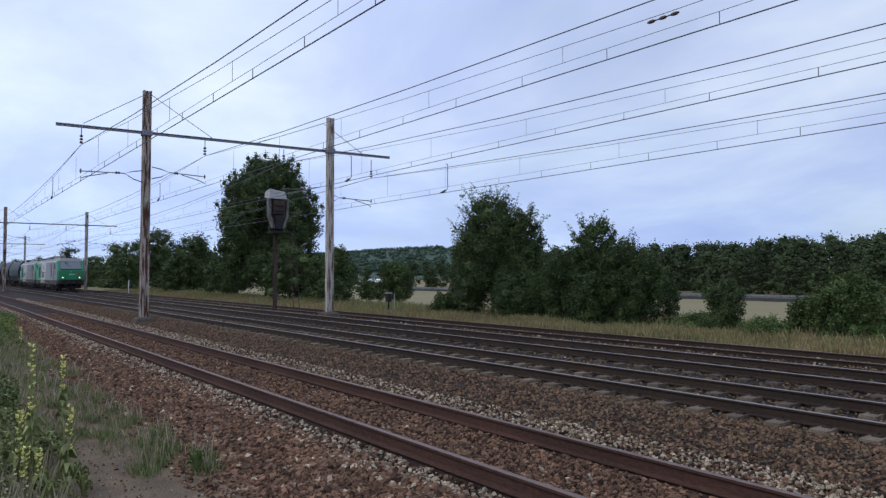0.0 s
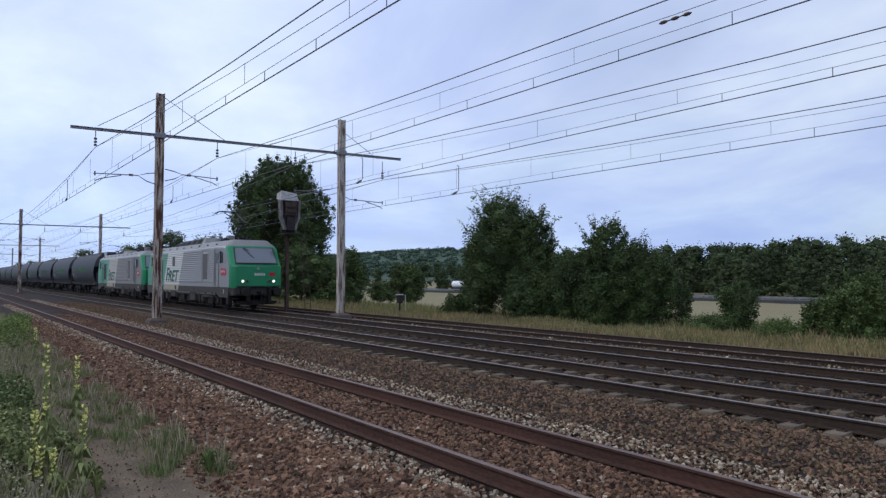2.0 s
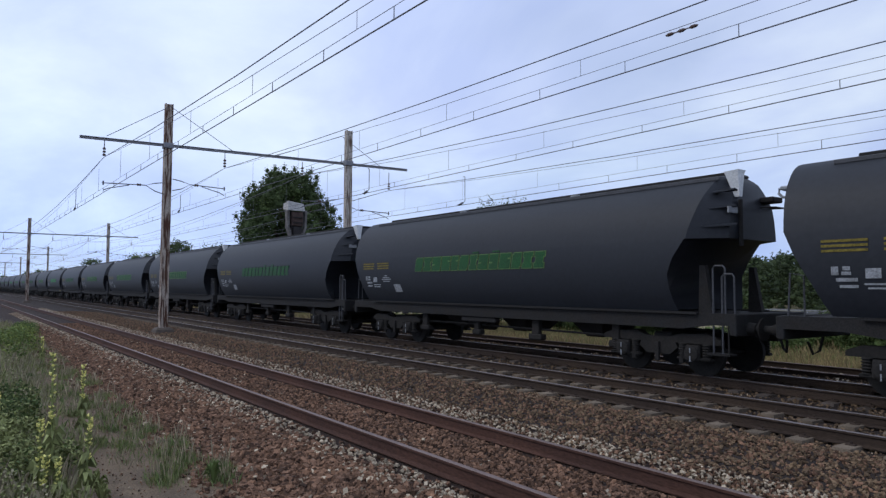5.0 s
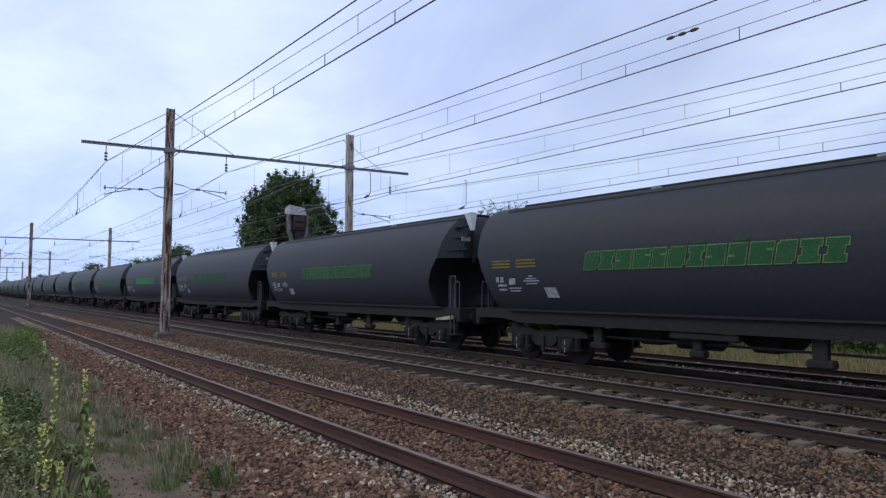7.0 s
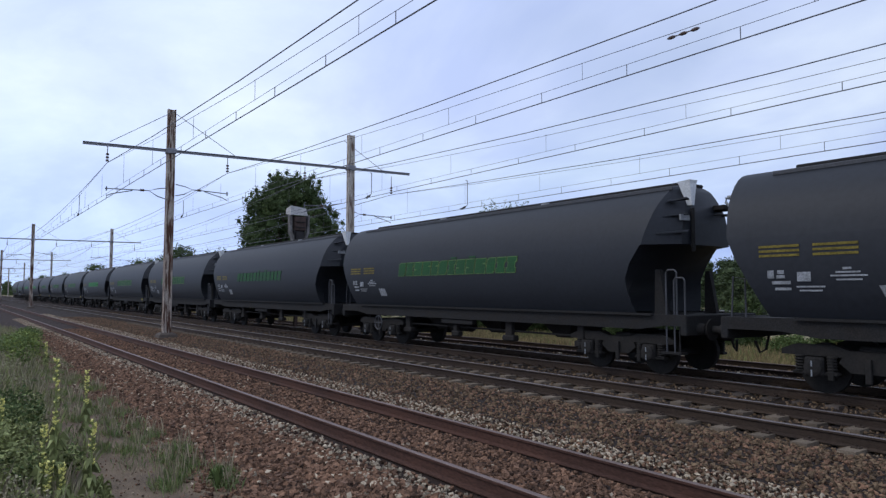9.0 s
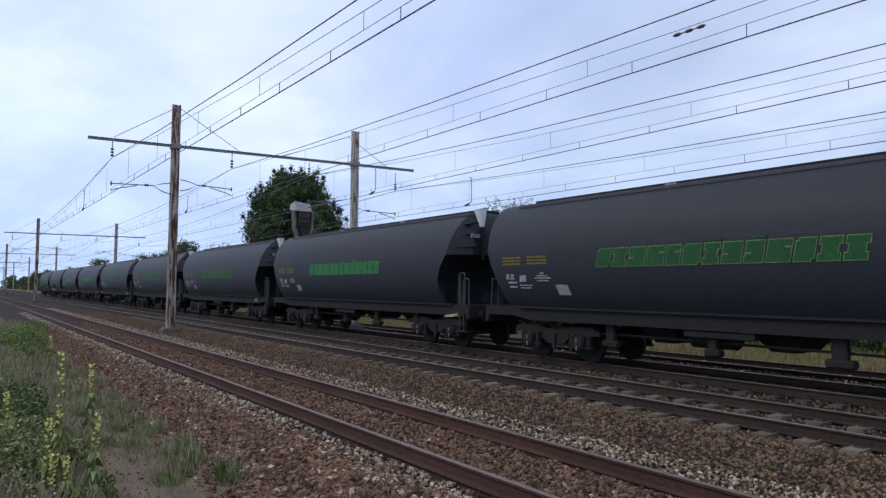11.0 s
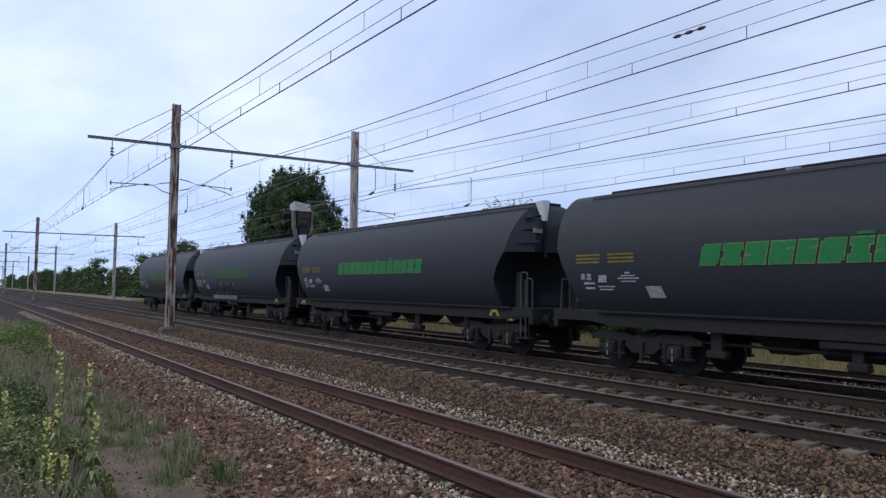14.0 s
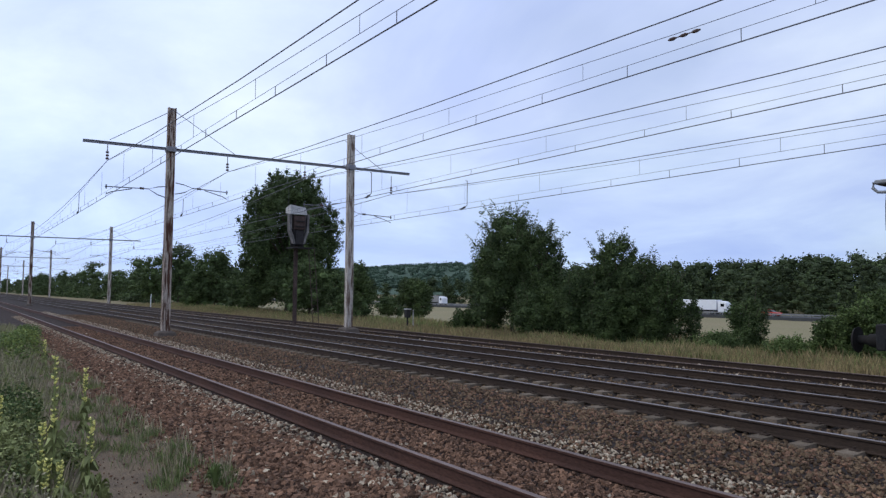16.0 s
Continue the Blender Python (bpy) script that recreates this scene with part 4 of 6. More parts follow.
        p.loft([[(fx - s * 0.1, -1.0, 0.36), (fx - s * 0.02, -0.3, 0.36), (fx - s * 0.02, 0.3, 0.36), (fx - s * 0.1, 1.0, 0.36), (fx - s * 0.16, 1.0, 0.36), (fx - s * 0.16, -1.0, 0.36)][::-s],
                [(fx - s * 0.15, -1.2, 0.55), (fx - s * 0.06, -0.3, 0.60), (fx - s * 0.06, 0.3, 0.60), (fx - s * 0.15, 1.2, 0.55), (fx - s * 0.2, 1.2, 0.55), (fx - s * 0.2, -1.2, 0.55)][::-s]])
        part("plough", p, M_lunder, lo)
        p = Build().box(min(fx, fx + s * 0.5), max(fx, fx + s * 0.5), -0.07, 0.07, 0.92, 1.12, 0, 0.02)
        p.tube([(fx + s * 0.45, 0, 1.0), (fx + s * 0.52, 0, 0.75), (fx + s * 0.35, 0, 0.5)], 0.045, 6)
        part("coupling", p, M_lblack, lo)
        for y in (-0.5, -0.3, 0.3, 0.5):
            part("air_hose", Build().tube([(fx, y, 0.95), (fx + s * 0.22, y, 0.85), (fx + s * 0.28, y * 1.05, 0.55), (fx + s * 0.12, y * 1.1, 0.42)], 0.028, 6), M_lblack, lo)
        for y in (-1.2, 1.2):
            part("buffer_step", Build().tube([(fx + s * 0.1, y, 1.0), (fx + s * 0.12, y, 0.42), (fx - s * 0.2, y, 0.42)], 0.022, 5).box(min(fx - s * 0.2, fx + s * 0.14), max(fx - s * 0.2, fx + s * 0.14), y - 0.13, y + 0.13, 0.41, 0.44).box(min(fx - s * 0.2, fx + s * 0.14), max(fx - s * 0.2, fx + s * 0.14), y - 0.13, y + 0.13, 0.68, 0.71), M_lblack, lo)
        part("front_rail", Build().tube([(fx + s * 0.3, -1.3, 1.2), (fx + s * 0.3, -1.3, 1.36), (fx + s * 0.3, 1.3, 1.36), (fx + s * 0.3, 1.3, 1.2)], 0.022, 5), M_lblack, lo)
        for y in (-0.58, 0.58):
            part("front_bracket", Build().box(min(fx, fx + s * 0.28), max(fx, fx + s * 0.28), y - 0.08, y + 0.08, 0.55, 1.3, 0, 0.02), M_lunder, lo)
        part("corner_step", Build().box(fx - s * 0.75 - 0.2, fx - s * 0.75 + 0.2, -1.42, -1.2, 0.36, 0.86, 0, 0.02), M_lunder, lo)
        part("hand_loop", Build().tube([(fx + s * 0.0, 1.2, 1.33), (fx + s * 0.06, 1.28, 1.33), (fx + s * 0.06, 1.28, 1.7), (fx, 1.2, 1.7)], 0.018, 6), M_lgreen, lo)
    # painted sides: green rear, white stripe, grey rest; ribs follow the colours
    for side in (-1, 1):
        def put(nm, b, m, label=""):
            return part(nm, b if side < 0 else mirror_y(b), m, lo, label)
        y = -1.436
        put("green_panel", flat_panel([(LC - corner(1.3) + 0.01, 1.26), (slant(1.26), 1.26), (slant(3.44), 3.44), (LC - corner(3.44) + 0.01, 3.44), (LC - corner(2.45) + 0.01, 2.45)], y), M_lgreen, "green painted rear cab side")
        put("white_stripe", flat_panel([(slant(1.26), 1.26), (3.6 + slant(1.26), 1.26), (3.6 + slant(3.44), 3.44), (slant(3.44), 3.44)], y - 0.003), white, "slanted white stripe")
        put("stripe_foot", flat_panel([(slant(1.0), 1.0), (3.6 + slant(1.0), 1.0), (3.6 + slant(1.36), 1.36), (slant(1.36), 1.36)], y - 0.012), M_lcream, "cream dirty foot of the stripe")
        put("skirt", flat_panel([(LC - 8.66, 0.98), (LC - 6.9, 0.98), (slant(0.98) - 0.02, 0.98), (slant(1.27) - 0.02, 1.27), (LC - 8.7, 1.27)], y - 0.010), M_lskirt)
        put("skirt", flat_panel([(3.62 + slant(0.98), 0.98), (LC + 6.6, 0.98), (LC + 7.3, 0.74), (LC + 8.7, 0.74), (LC + 8.72, 1.30), (3.62 + slant(1.30), 1.30)], y - 0.010), M_lskirt)
        put("skirt", flat_panel([(LC - 8.7, 0.72), (LC - 7.5, 0.72), (LC - 6.9, 0.985), (LC - 8.7, 0.985)], y - 0.008), M_lskirt)
        # pale strip that paints the sky's reflection along the eave
        put("eave", flat_panel([(LC - 7.9, 3.45), (LC + 7.9, 3.45), (LC + 7.85, 3.50), (LC - 7.85, 3.50)], y - 0.020, 0.02), M_lpale_sheen)
        zs = [1.55 + 0.118 * i for i in range(16)]
        spans = {"g": Build(), "w": Build(), "y": Build()}
        for z in zs:
            s0, s1 = slant(z), 3.6 + slant(z)
            for k, a, c in (("g", -0.15, s0), ("w", s0, s1), ("y", s1, 8.5), ("y", 9.75, 10.75)):
                if lead and k == "w" and 2.5 < z + 0.04 < 3.22:
                    cuts = [(a, 2.14), (2.94, c)]
                else:
                    cuts = [(a, c)]
                for u, v in cuts:
                    if v - u > 0.05:
                        spans[k].prism([(y - 0.003, z), (y - 0.003, z + 0.108), (y - 0.010, z + 0.104), (y - 0.038, z + 0.034), (y - 0.036, z + 0.018)][::-1], u, v)
        for k, m in (("g", M_lgreen), ("w", white), ("y", grey)):
            put("ribbed_panel", spans[k], m)
        # windows, grilles and doors with frames
        for x0, x1, z0, z1, fr, m, nm in ((2.22, 2.86, 2.55, 3.16, 0.06, white, "side_window"), (8.66, 9.62, 1.70, 3.20, 0.05, M_lpale_sheen, "intake_grille"), (-1.28, -0.40, 1.62, 3.02, 0.05, M_lgreen, "intake_grille")):
            if nm == "side_window" and not lead:
                continue
            fb = Build()
            for u0, u1, v0, v1 in ((x0 - fr, x1 + fr, z1, z1 + fr), (x0 - fr, x1 + fr, z0 - fr, z0), (x0 - fr, x0, z0, z1), (x1, x1 + fr, z0, z1)):
                fb.box(u0, u1, y - 0.035, y, v0, v1)
            w = put(nm, fb, m)
            pb = Build().box(x0, x1, y - 0.012, y, z0, z1)
            if nm == "intake_grille":
                for i in range(16):
                    pb.box(x0 + 0.02, x1 - 0.02, y - 0.02, y - 0.012, z0 + (z1 - z0) * (i + 0.2) / 16, z0 + (z1 - z0) * (i + 0.65) / 16)
            part("pane" if nm == "side_window" else "mesh", pb if side < 0 else mirror_y(pb), M_mesh if x0 > 0 else M_grille, w)
        for x0, x1, pm in ((10.92, 11.48, grey), (-2.30, -1.78, M_lgreen)):
            fb = Build()
            for u0, u1, v0, v1 in ((x0, x1, 3.28, 3.31), (x0, x0 + 0.025, 1.3, 3.28), (x1 - 0.025, x1, 1.3, 3.28), (x0, x1, 1.3, 1.33)):
                fb.box(u0, u1, y - 0.018, y, v0, v1)
            d = put("cab_door", fb, pm)
            wb = Build().box(x0 + 0.07, x1 - 0.08, y - 0.012, y, 2.62, 3.18)
            part("door_window", wb if side < 0 else mirror_y(wb), M_glass, d)
            for hx in (x0 - 0.14, x1 + 0.10):
                hb = Build().tube([(hx, y, 2.82), (hx, y - 0.06, 2.8), (hx, y - 0.06, 1.35), (hx, y, 1.33)], 0.016, 6)
                part("handle", hb if side < 0 else mirror_y(hb), white, d)
            sb = Build().box(x0 + 0.05, x1 - 0.05, y, y + 0.3, 0.42, 0.46).box(x0 + 0.05, x1 - 0.05, y, y + 0.3, 0.70, 0.74).box(x0, x0 + 0.04, y, y + 0.1, 0.40, 1.0).box(x1 - 0.04, x1, y, y + 0.1, 0.40, 1.0)
            put("cab_steps", sb, M_lunder)
        for x0, x1 in ((11.92, 12.1), (-3.02, -2.86)):
            put("cab_window", flat_panel([(x0, 2.66), (x1, 2.62), (x1, 3.2), (x0, 3.24)], y - 0.012), M_glass)
            put("mirror", Build().box(x0 - 0.03, x0 + 0.05, y - 0.09, y - 0.03, 2.6, 3.26, 0, 0.01), M_lblack)
        # badge on the front cab side: a plain red shape with white strokes
        bd = put("badge", flat_panel([(11.86, 1.95), (12.66, 1.95), (12.62, 2.24), (12.50, 2.30), (11.86, 2.36)], y - 0.016), M_red, "red badge with white strokes")
        sb = Build()
        for i, (w, dz) in enumerate(((0.13, 0.0), (0.15, 0.02), (0.13, 0.02), (0.12, 0.0))):
            x0 = 11.95 + 0.155 * i
            sb.box(x0, x0 + 0.03, y - 0.022, y - 0.015, 2.06 + dz, 2.22 + dz).box(x0 + 0.03, x0 + w, y - 0.022, y - 0.015, 2.13 + dz, 2.16 + dz)
        part("badge_strokes", sb if side < 0 else mirror_y(sb), M_white, bd)
        sb = Build()
        for i in range(6):
            sb.box(-3.5 + 0.13 * i, -3.41 + 0.13 * i, y - 0.01, y - 0.004, 1.58, 1.76)
        put("number_bars", sb, M_mark_white)
        put("lifting_eye", Build().disc((3.0, y - 0.02, 1.18), "y", 0.13, 0.04, 8), M_lskirt)
        put("lifting_eye", Build().disc((6.9, y - 0.02, 1.14), "y", 0.09, 0.04, 8), M_lskirt)
        for i in range(9):
            put("roof_stud", Build().box(LC - 7.0 + 1.62 * i, LC - 6.86 + 1.62 * i, -1.24, -1.18, 3.66, 3.74), M_lblack)
    for word, size, x0, x1, z1 in (("F", 1.28, 0.74, 1.62, 2.47), ("RET", 1.06, 1.34, 3.78, 2.30)):
        me = text_mesh(word, size, M_letter, 0.32, 0.012)
        lo_x, hi_x = min(v.co.x for v in me.vertices), max(v.co.x for v in me.vertices)
        lo_z, hi_z = min(v.co.z for v in me.vertices), max(v.co.z for v in me.vertices)
        me.transform(Matrix.Translation((x0, -1.480, 1.57)) @ Matrix.Diagonal(((x1 - x0) / (hi_x - lo_x), 1, (z1 - 1.57) / (hi_z - lo_z), 1)) @ Matrix.Translation((-lo_x, 0, -lo_z)))
        part("lettering", me, None, lo, "dark green word on the white stripe")
    me = text_mesh("2", 0.26, M_white, 0, 0.004)
    me.transform(Matrix.Translation((12.3, -1.452, 0.98)))
    part("cab_numeral", me, None, lo)
    # roof gear
    if lead:  # five louvred cases in a row, the first with open slats
        cases = ((0.9, 2.05, 4.14, 0.3), (2.08, 3.2, 4.2, 0.04), (3.23, 4.35, 4.22, 0.04), (4.42, 5.5, 4.24, 0.04), (5.53, 6.7, 4.26, 0.04))
        bus = [(3.2, 0.1, 4.30), (5.0, 0.1, 4.32), (5.1, 0.1, 4.36), (7.0, 0.1, 4.36), (7.25, 0.1, 4.18), (7.9, 0.1, 4.22), (8.9, 0.1, 4.24), (9.7, 0.1, 4.1)]
        feet = (5.2, 7.7, 8.7)
    else:  # one louvred case before a raised plate
        cases = ((2.5, 4.15, 4.16, 0.12),)
        bus = [(3.0, -0.1, 4.18), (4.6, -0.1, 4.20), (6.0, -0.1, 4.20), (6.5, -0.1, 4.12), (7.1, -0.1, 4.24), (7.8, -0.1, 4.20), (8.9, -0.1, 4.20), (9.6, 0.0, 4.1)]
        feet = (7.8, 8.6)
        p = Build()
        p.loft([[(4.2, -1.0, 3.87), (5.7, -1.0, 3.87), (5.7, 1.0, 3.87), (4.2, 1.0, 3.87)], [(4.3, -0.84, 4.10), (5.2, -0.84, 4.12), (5.2, 0.84, 4.12), (4.3, 0.84, 4.10)]])
        part("roof_plate", p, M_lroof, lo)
        part("roof_plate", Build().box(5.74, 6.4, -0.7, 0.8, 3.88, 4.0, 0, 0.03), M_lblack, lo)
        for x, r, z in ((6.02, 0.10, 4.14), (6.2, 0.08, 4.2), (7.1, 0.16, 4.27)):
            part("roof_breaker", Build().tube([(x, -0.1, 3.9), (x, -0.1, z - 0.2), (x, -0.1, z - 0.16), (x, -0.1, z), (x, -0.1, z + 0.04)], [0.06, 0.06, r, r, r * 0.7], 10), M_lblack, lo)
    for x0, x1, z, ramp in cases:
        p = Build()
        p.loft([[(x0, -0.98, 3.87), (x1, -0.98, 3.87), (x1, 0.98, 3.87), (x0, 0.98, 3.87)], [(x0 + ramp, -0.74, z), (x1, -0.74, z), (x1, 0.74, z), (x0 + ramp, 0.74, z)]])
        g = part("roof_grille", p, M_lroof, lo)
        p = Build()
        for i in range(9):
            t0, t1 = 0.1 + 0.82 * i / 9, 0.1 + 0.82 * (i + 0.72) / 9
            q = [(x0 + 0.07 + ramp * t, -0.985 + 0.24 * t - o, 3.87 + (z - 3.87) * t) for t, o in ((t0, 0.03), (t1, 0.006))]
            p.add([q[0], (x1 - 0.06, *q[0][1:]), (x1 - 0.06, *q[1][1:]), q[1]], [(0, 1, 2, 3)])
        part("louvre", p, M_grille if lead else M_mesh, g)
    if lead:
        part("roof_fairing", Build().loft([[(6.72, -0.95, 3.87), (7.2, -0.9, 3.87), (7.2, 0.9, 3.87), (6.72, 0.95, 3.87)], [(6.72, -0.74, 4.26), (6.8, -0.7, 4.26), (6.8, 0.7, 4.26), (6.72, 0.74, 4.26)]]), M_lroof, lo)
        part("bushing", Build().tube([(7.0, 0.1, 4.28), (7.02, 0.1, 4.33), (7.02, 0.1, 4.50), (7.0, 0.1, 4.55)], [0.09, 0.15, 0.15, 0.08], 12), M_lpale_sheen, lo, smooth=True)
    part("roof_cable", Build().tube(bus, 0.032, 6), M_lblack, lo)
    for x in feet:
        part("roof_insulator", Build().tube([(x, bus[0][1], 3.9), (x, bus[0][1], 4.02), (x, bus[0][1], 4.06), (x, bus[0][1], 4.12), (x, bus[0][1], 4.14), (x, bus[0][1], 4.17), (x, bus[0][1], 4.22)], [0.05, 0.05, 0.10, 0.06, 0.10, 0.06, 0.04], 8), M_insul, lo)
    part("roof_seam", Build().tube([(7.1, -1.375, 3.53), (7.1, -1.03, 3.865)], 0.012, 4), M_lblack, lo)
    part("roof_box", Build().box(9.85, 10.2, -0.5, -0.1, 3.88, 4.25, 0, 0.02), M_lroof, lo)
    for x in (12.0, -3.2):
        p = Build().tube([(x, -0.3, 3.88), (x, -0.3, 4.05), (x + 0.1, -0.3, 4.08), (x + 0.3, -0.3, 4.08), (x + 0.42, -0.3, 4.08)], [0.05, 0.05, 0.04, 0.05, 0.09], 8)
        p.tube([(x - 0.1, -0.1, 3.88), (x - 0.1, -0.1, 4.02), (x + 0.3, -0.1, 4.02), (x + 0.36, -0.1, 4.02)], [0.04, 0.04, 0.04, 0.07], 8)
        part("horn", p, M_lblack, lo)

    def panto(base, knee, head, nm):
        pg = part("pantograph", Build().box(base[0] - 0.9, base[0] + 0.35, -0.55, -0.45, 3.98, 4.06).box(base[0] - 0.9, base[0] + 0.35, 0.45, 0.55, 3.98, 4.06).box(base[0] - 0.25, base[0] + 0.15, -0.55, 0.55, 3.98, 4.12), M_lblack, lo)
        for xx in (base[0] - 0.8, base[0] + 0.25):
            for yy in (-0.5, 0.5):
                part("foot_insulator", Build().tube([(xx, yy, 3.88), (xx, yy, 3.92), (xx, yy, 3.98)], [0.07, 0.05, 0.07], 8), M_insul, pg)
        part("lower_arm", Build().tube([(base[0], 0, base[1]), (knee[0], 0, knee[1])], 0.045, 8), M_lblack, pg)
        part("control_rod", Build().tube([(base[0] + 0.3, 0.12, base[1] - 0.05), (knee[0] + 0.04, 0.12, knee[1] - 0.12)], 0.014, 5), M_lblack, pg)
        u = Build()
        for yy in (-0.35, 0.35):
            u.tube([(knee[0], yy * 0.5, knee[1]), (head[0] + 0.1, yy, head[1] - 0.06)], 0.03, 6)
        u.tube([(knee[0] + 0.02, -0.3, knee[1]), (knee[0] + 0.02, 0.3, knee[1])], 0.05, 6)
        part("upper_arm", u, M_lblack, pg)
        h = Build()
        for xx in (-0.2, 0.2):
            h.tube([(head[0] + xx, -0.9, head[1] - 0.16), (head[0] + xx, -0.72, head[1] - 0.02), (head[0] + xx, -0.5, head[1] + 0.02), (head[0] + xx, 0.5, head[1] + 0.02), (head[0] + xx, 0.72, head[1] - 0.02), (head[0] + xx, 0.9, head[1] - 0.16)], 0.025, 6)
        h.tube([(head[0] - 0.2, -0.4, head[1]), (head[0] + 0.2, -0.4, head[1])], 0.02, 5).tube([(head[0] - 0.2, 0.4, head[1]), (head[0] + 0.2, 0.4, head[1])], 0.02, 5)
        part("bow", h, M_lblack, pg)
    if lead:
        panto((9.95, 4.1), (11.35, 4.88), (9.0, 5.70), "up")
    else:
        panto((9.4, 4.1), (11.0, 4.14), (8.8, 4.25), "down")
    panto((0.2, 4.1), (-1.5, 4.14), (0.6, 4.25), "down")
    for x in (-0.87, 9.63):
        bogie(lo, x, 2.6, 0.575, M_lunder, 0.75)
        p = Build().box(x - 0.45, x + 0.45, -1.30, -1.12, 0.30, 0.74, 0, 0.03).box(x - 2.1, x - 1.75, -1.34, -1.12, 0.34, 0.80, 0, 0.03).box(x + 1.75, x + 2.1, -1.34, -1.12, 0.34, 0.80, 0, 0.03)
        part("sand_box", p, M_lunder, lo)
        for side in (-1, 1):
            part("yaw_damper", Build().tube([(x - 1.2, side * 1.36, 0.72), (x - 0.1, side * 1.36, 0.72), (x - 0.1, side * 1.36, 0.72), (x + 0.7, side * 1.36, 0.72)], [0.06, 0.06, 0.035, 0.035], 8), M_lbox, lo)
            for e in (-1, 1):
                part("damper", Build().tube([(x + e * 1.72, side * 1.36, 0.42), (x + e * 1.72, side * 1.36, 0.68), (x + e * 1.72, side * 1.36, 0.69), (x + e * 1.72, side * 1.36, 0.95)], [0.06, 0.06, 0.035, 0.035], 8), M_lbox, lo)
                part("sand_pipe", Build().tube([(x + e * 2.0, side * 1.25, 0.6), (x + e * 2.05, side * 1.1, 0.3), (x + e * 1.95, side * 0.8, 0.1)], 0.028, 6), M_lbox, lo)
                part("axle_cover", Build().tube([(x + e * 1.3, side * 1.26, 0.575), (x + e * 1.3, side * 1.35, 0.575), (x + e * 1.3, side * 1.37, 0.575)], [0.22, 0.20, 0.12], 14), M_lbox, lo, smooth=True)
                part("spring_cap", Build().box(x + e * 0.62 - 0.16, x + e * 0.62 + 0.16, side * 1.27 - 0.12, side * 1.27 + 0.12, 0.88, 0.97, 0, 0.02), M_lbox, lo)
        for e in (-0.62, 0.62):
            p = Build()
            p.tube([(x + e, -1.26, 0.54 + 0.035 * i) for i in range(10)], [0.11, 0.08] * 5, 10)
            part("coil_spring", p, M_lunder, lo)
    for x0, x1, y, z0, m in ((1.72, 2.85, 1.40, 0.55, M_lbox), (3.2, 4.45, 1.26, 0.42, M_lunder), (4.6, 5.8, 1.20, 0.34, M_lunder), (5.95, 7.1, 1.40, 0.42, M_lbox)):
        bx = part("equipment_box", Build().box(x0, x1, -y, y, z0, 0.97, 0, 0.04), m, lo)
        part("lid_frame", Build().box(x0 + 0.06, x1 - 0.06, -y - 0.014, -y, z0 + 0.05, z0 + 0.09).box(x0 + 0.06, x1 - 0.06, -y - 0.014, -y, 0.86, 0.90).box(x0 + 0.06, x0 + 0.1, -y - 0.014, -y, z0 + 0.09, 0.86).box(x1 - 0.1, x1 - 0.06, -y - 0.014, -y, z0 + 0.09, 0.86), m, bx)
    for i in range(5):
        part("pipe_bracket", Build().box(1.5 + 1.5 * i, 1.56 + 1.5 * i, -1.36, -1.28, 0.5, 0.98), M_lbox, lo)
    part("brake_pipe", Build().tube([(LC - 6.6, -1.30, 0.80), (LC + 6.6, -1.30, 0.80)], 0.03, 6), M_lbox, lo)
    return lo


TRAIN_THINGS.append((locomotive(True), 0.0))
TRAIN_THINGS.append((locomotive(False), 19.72))



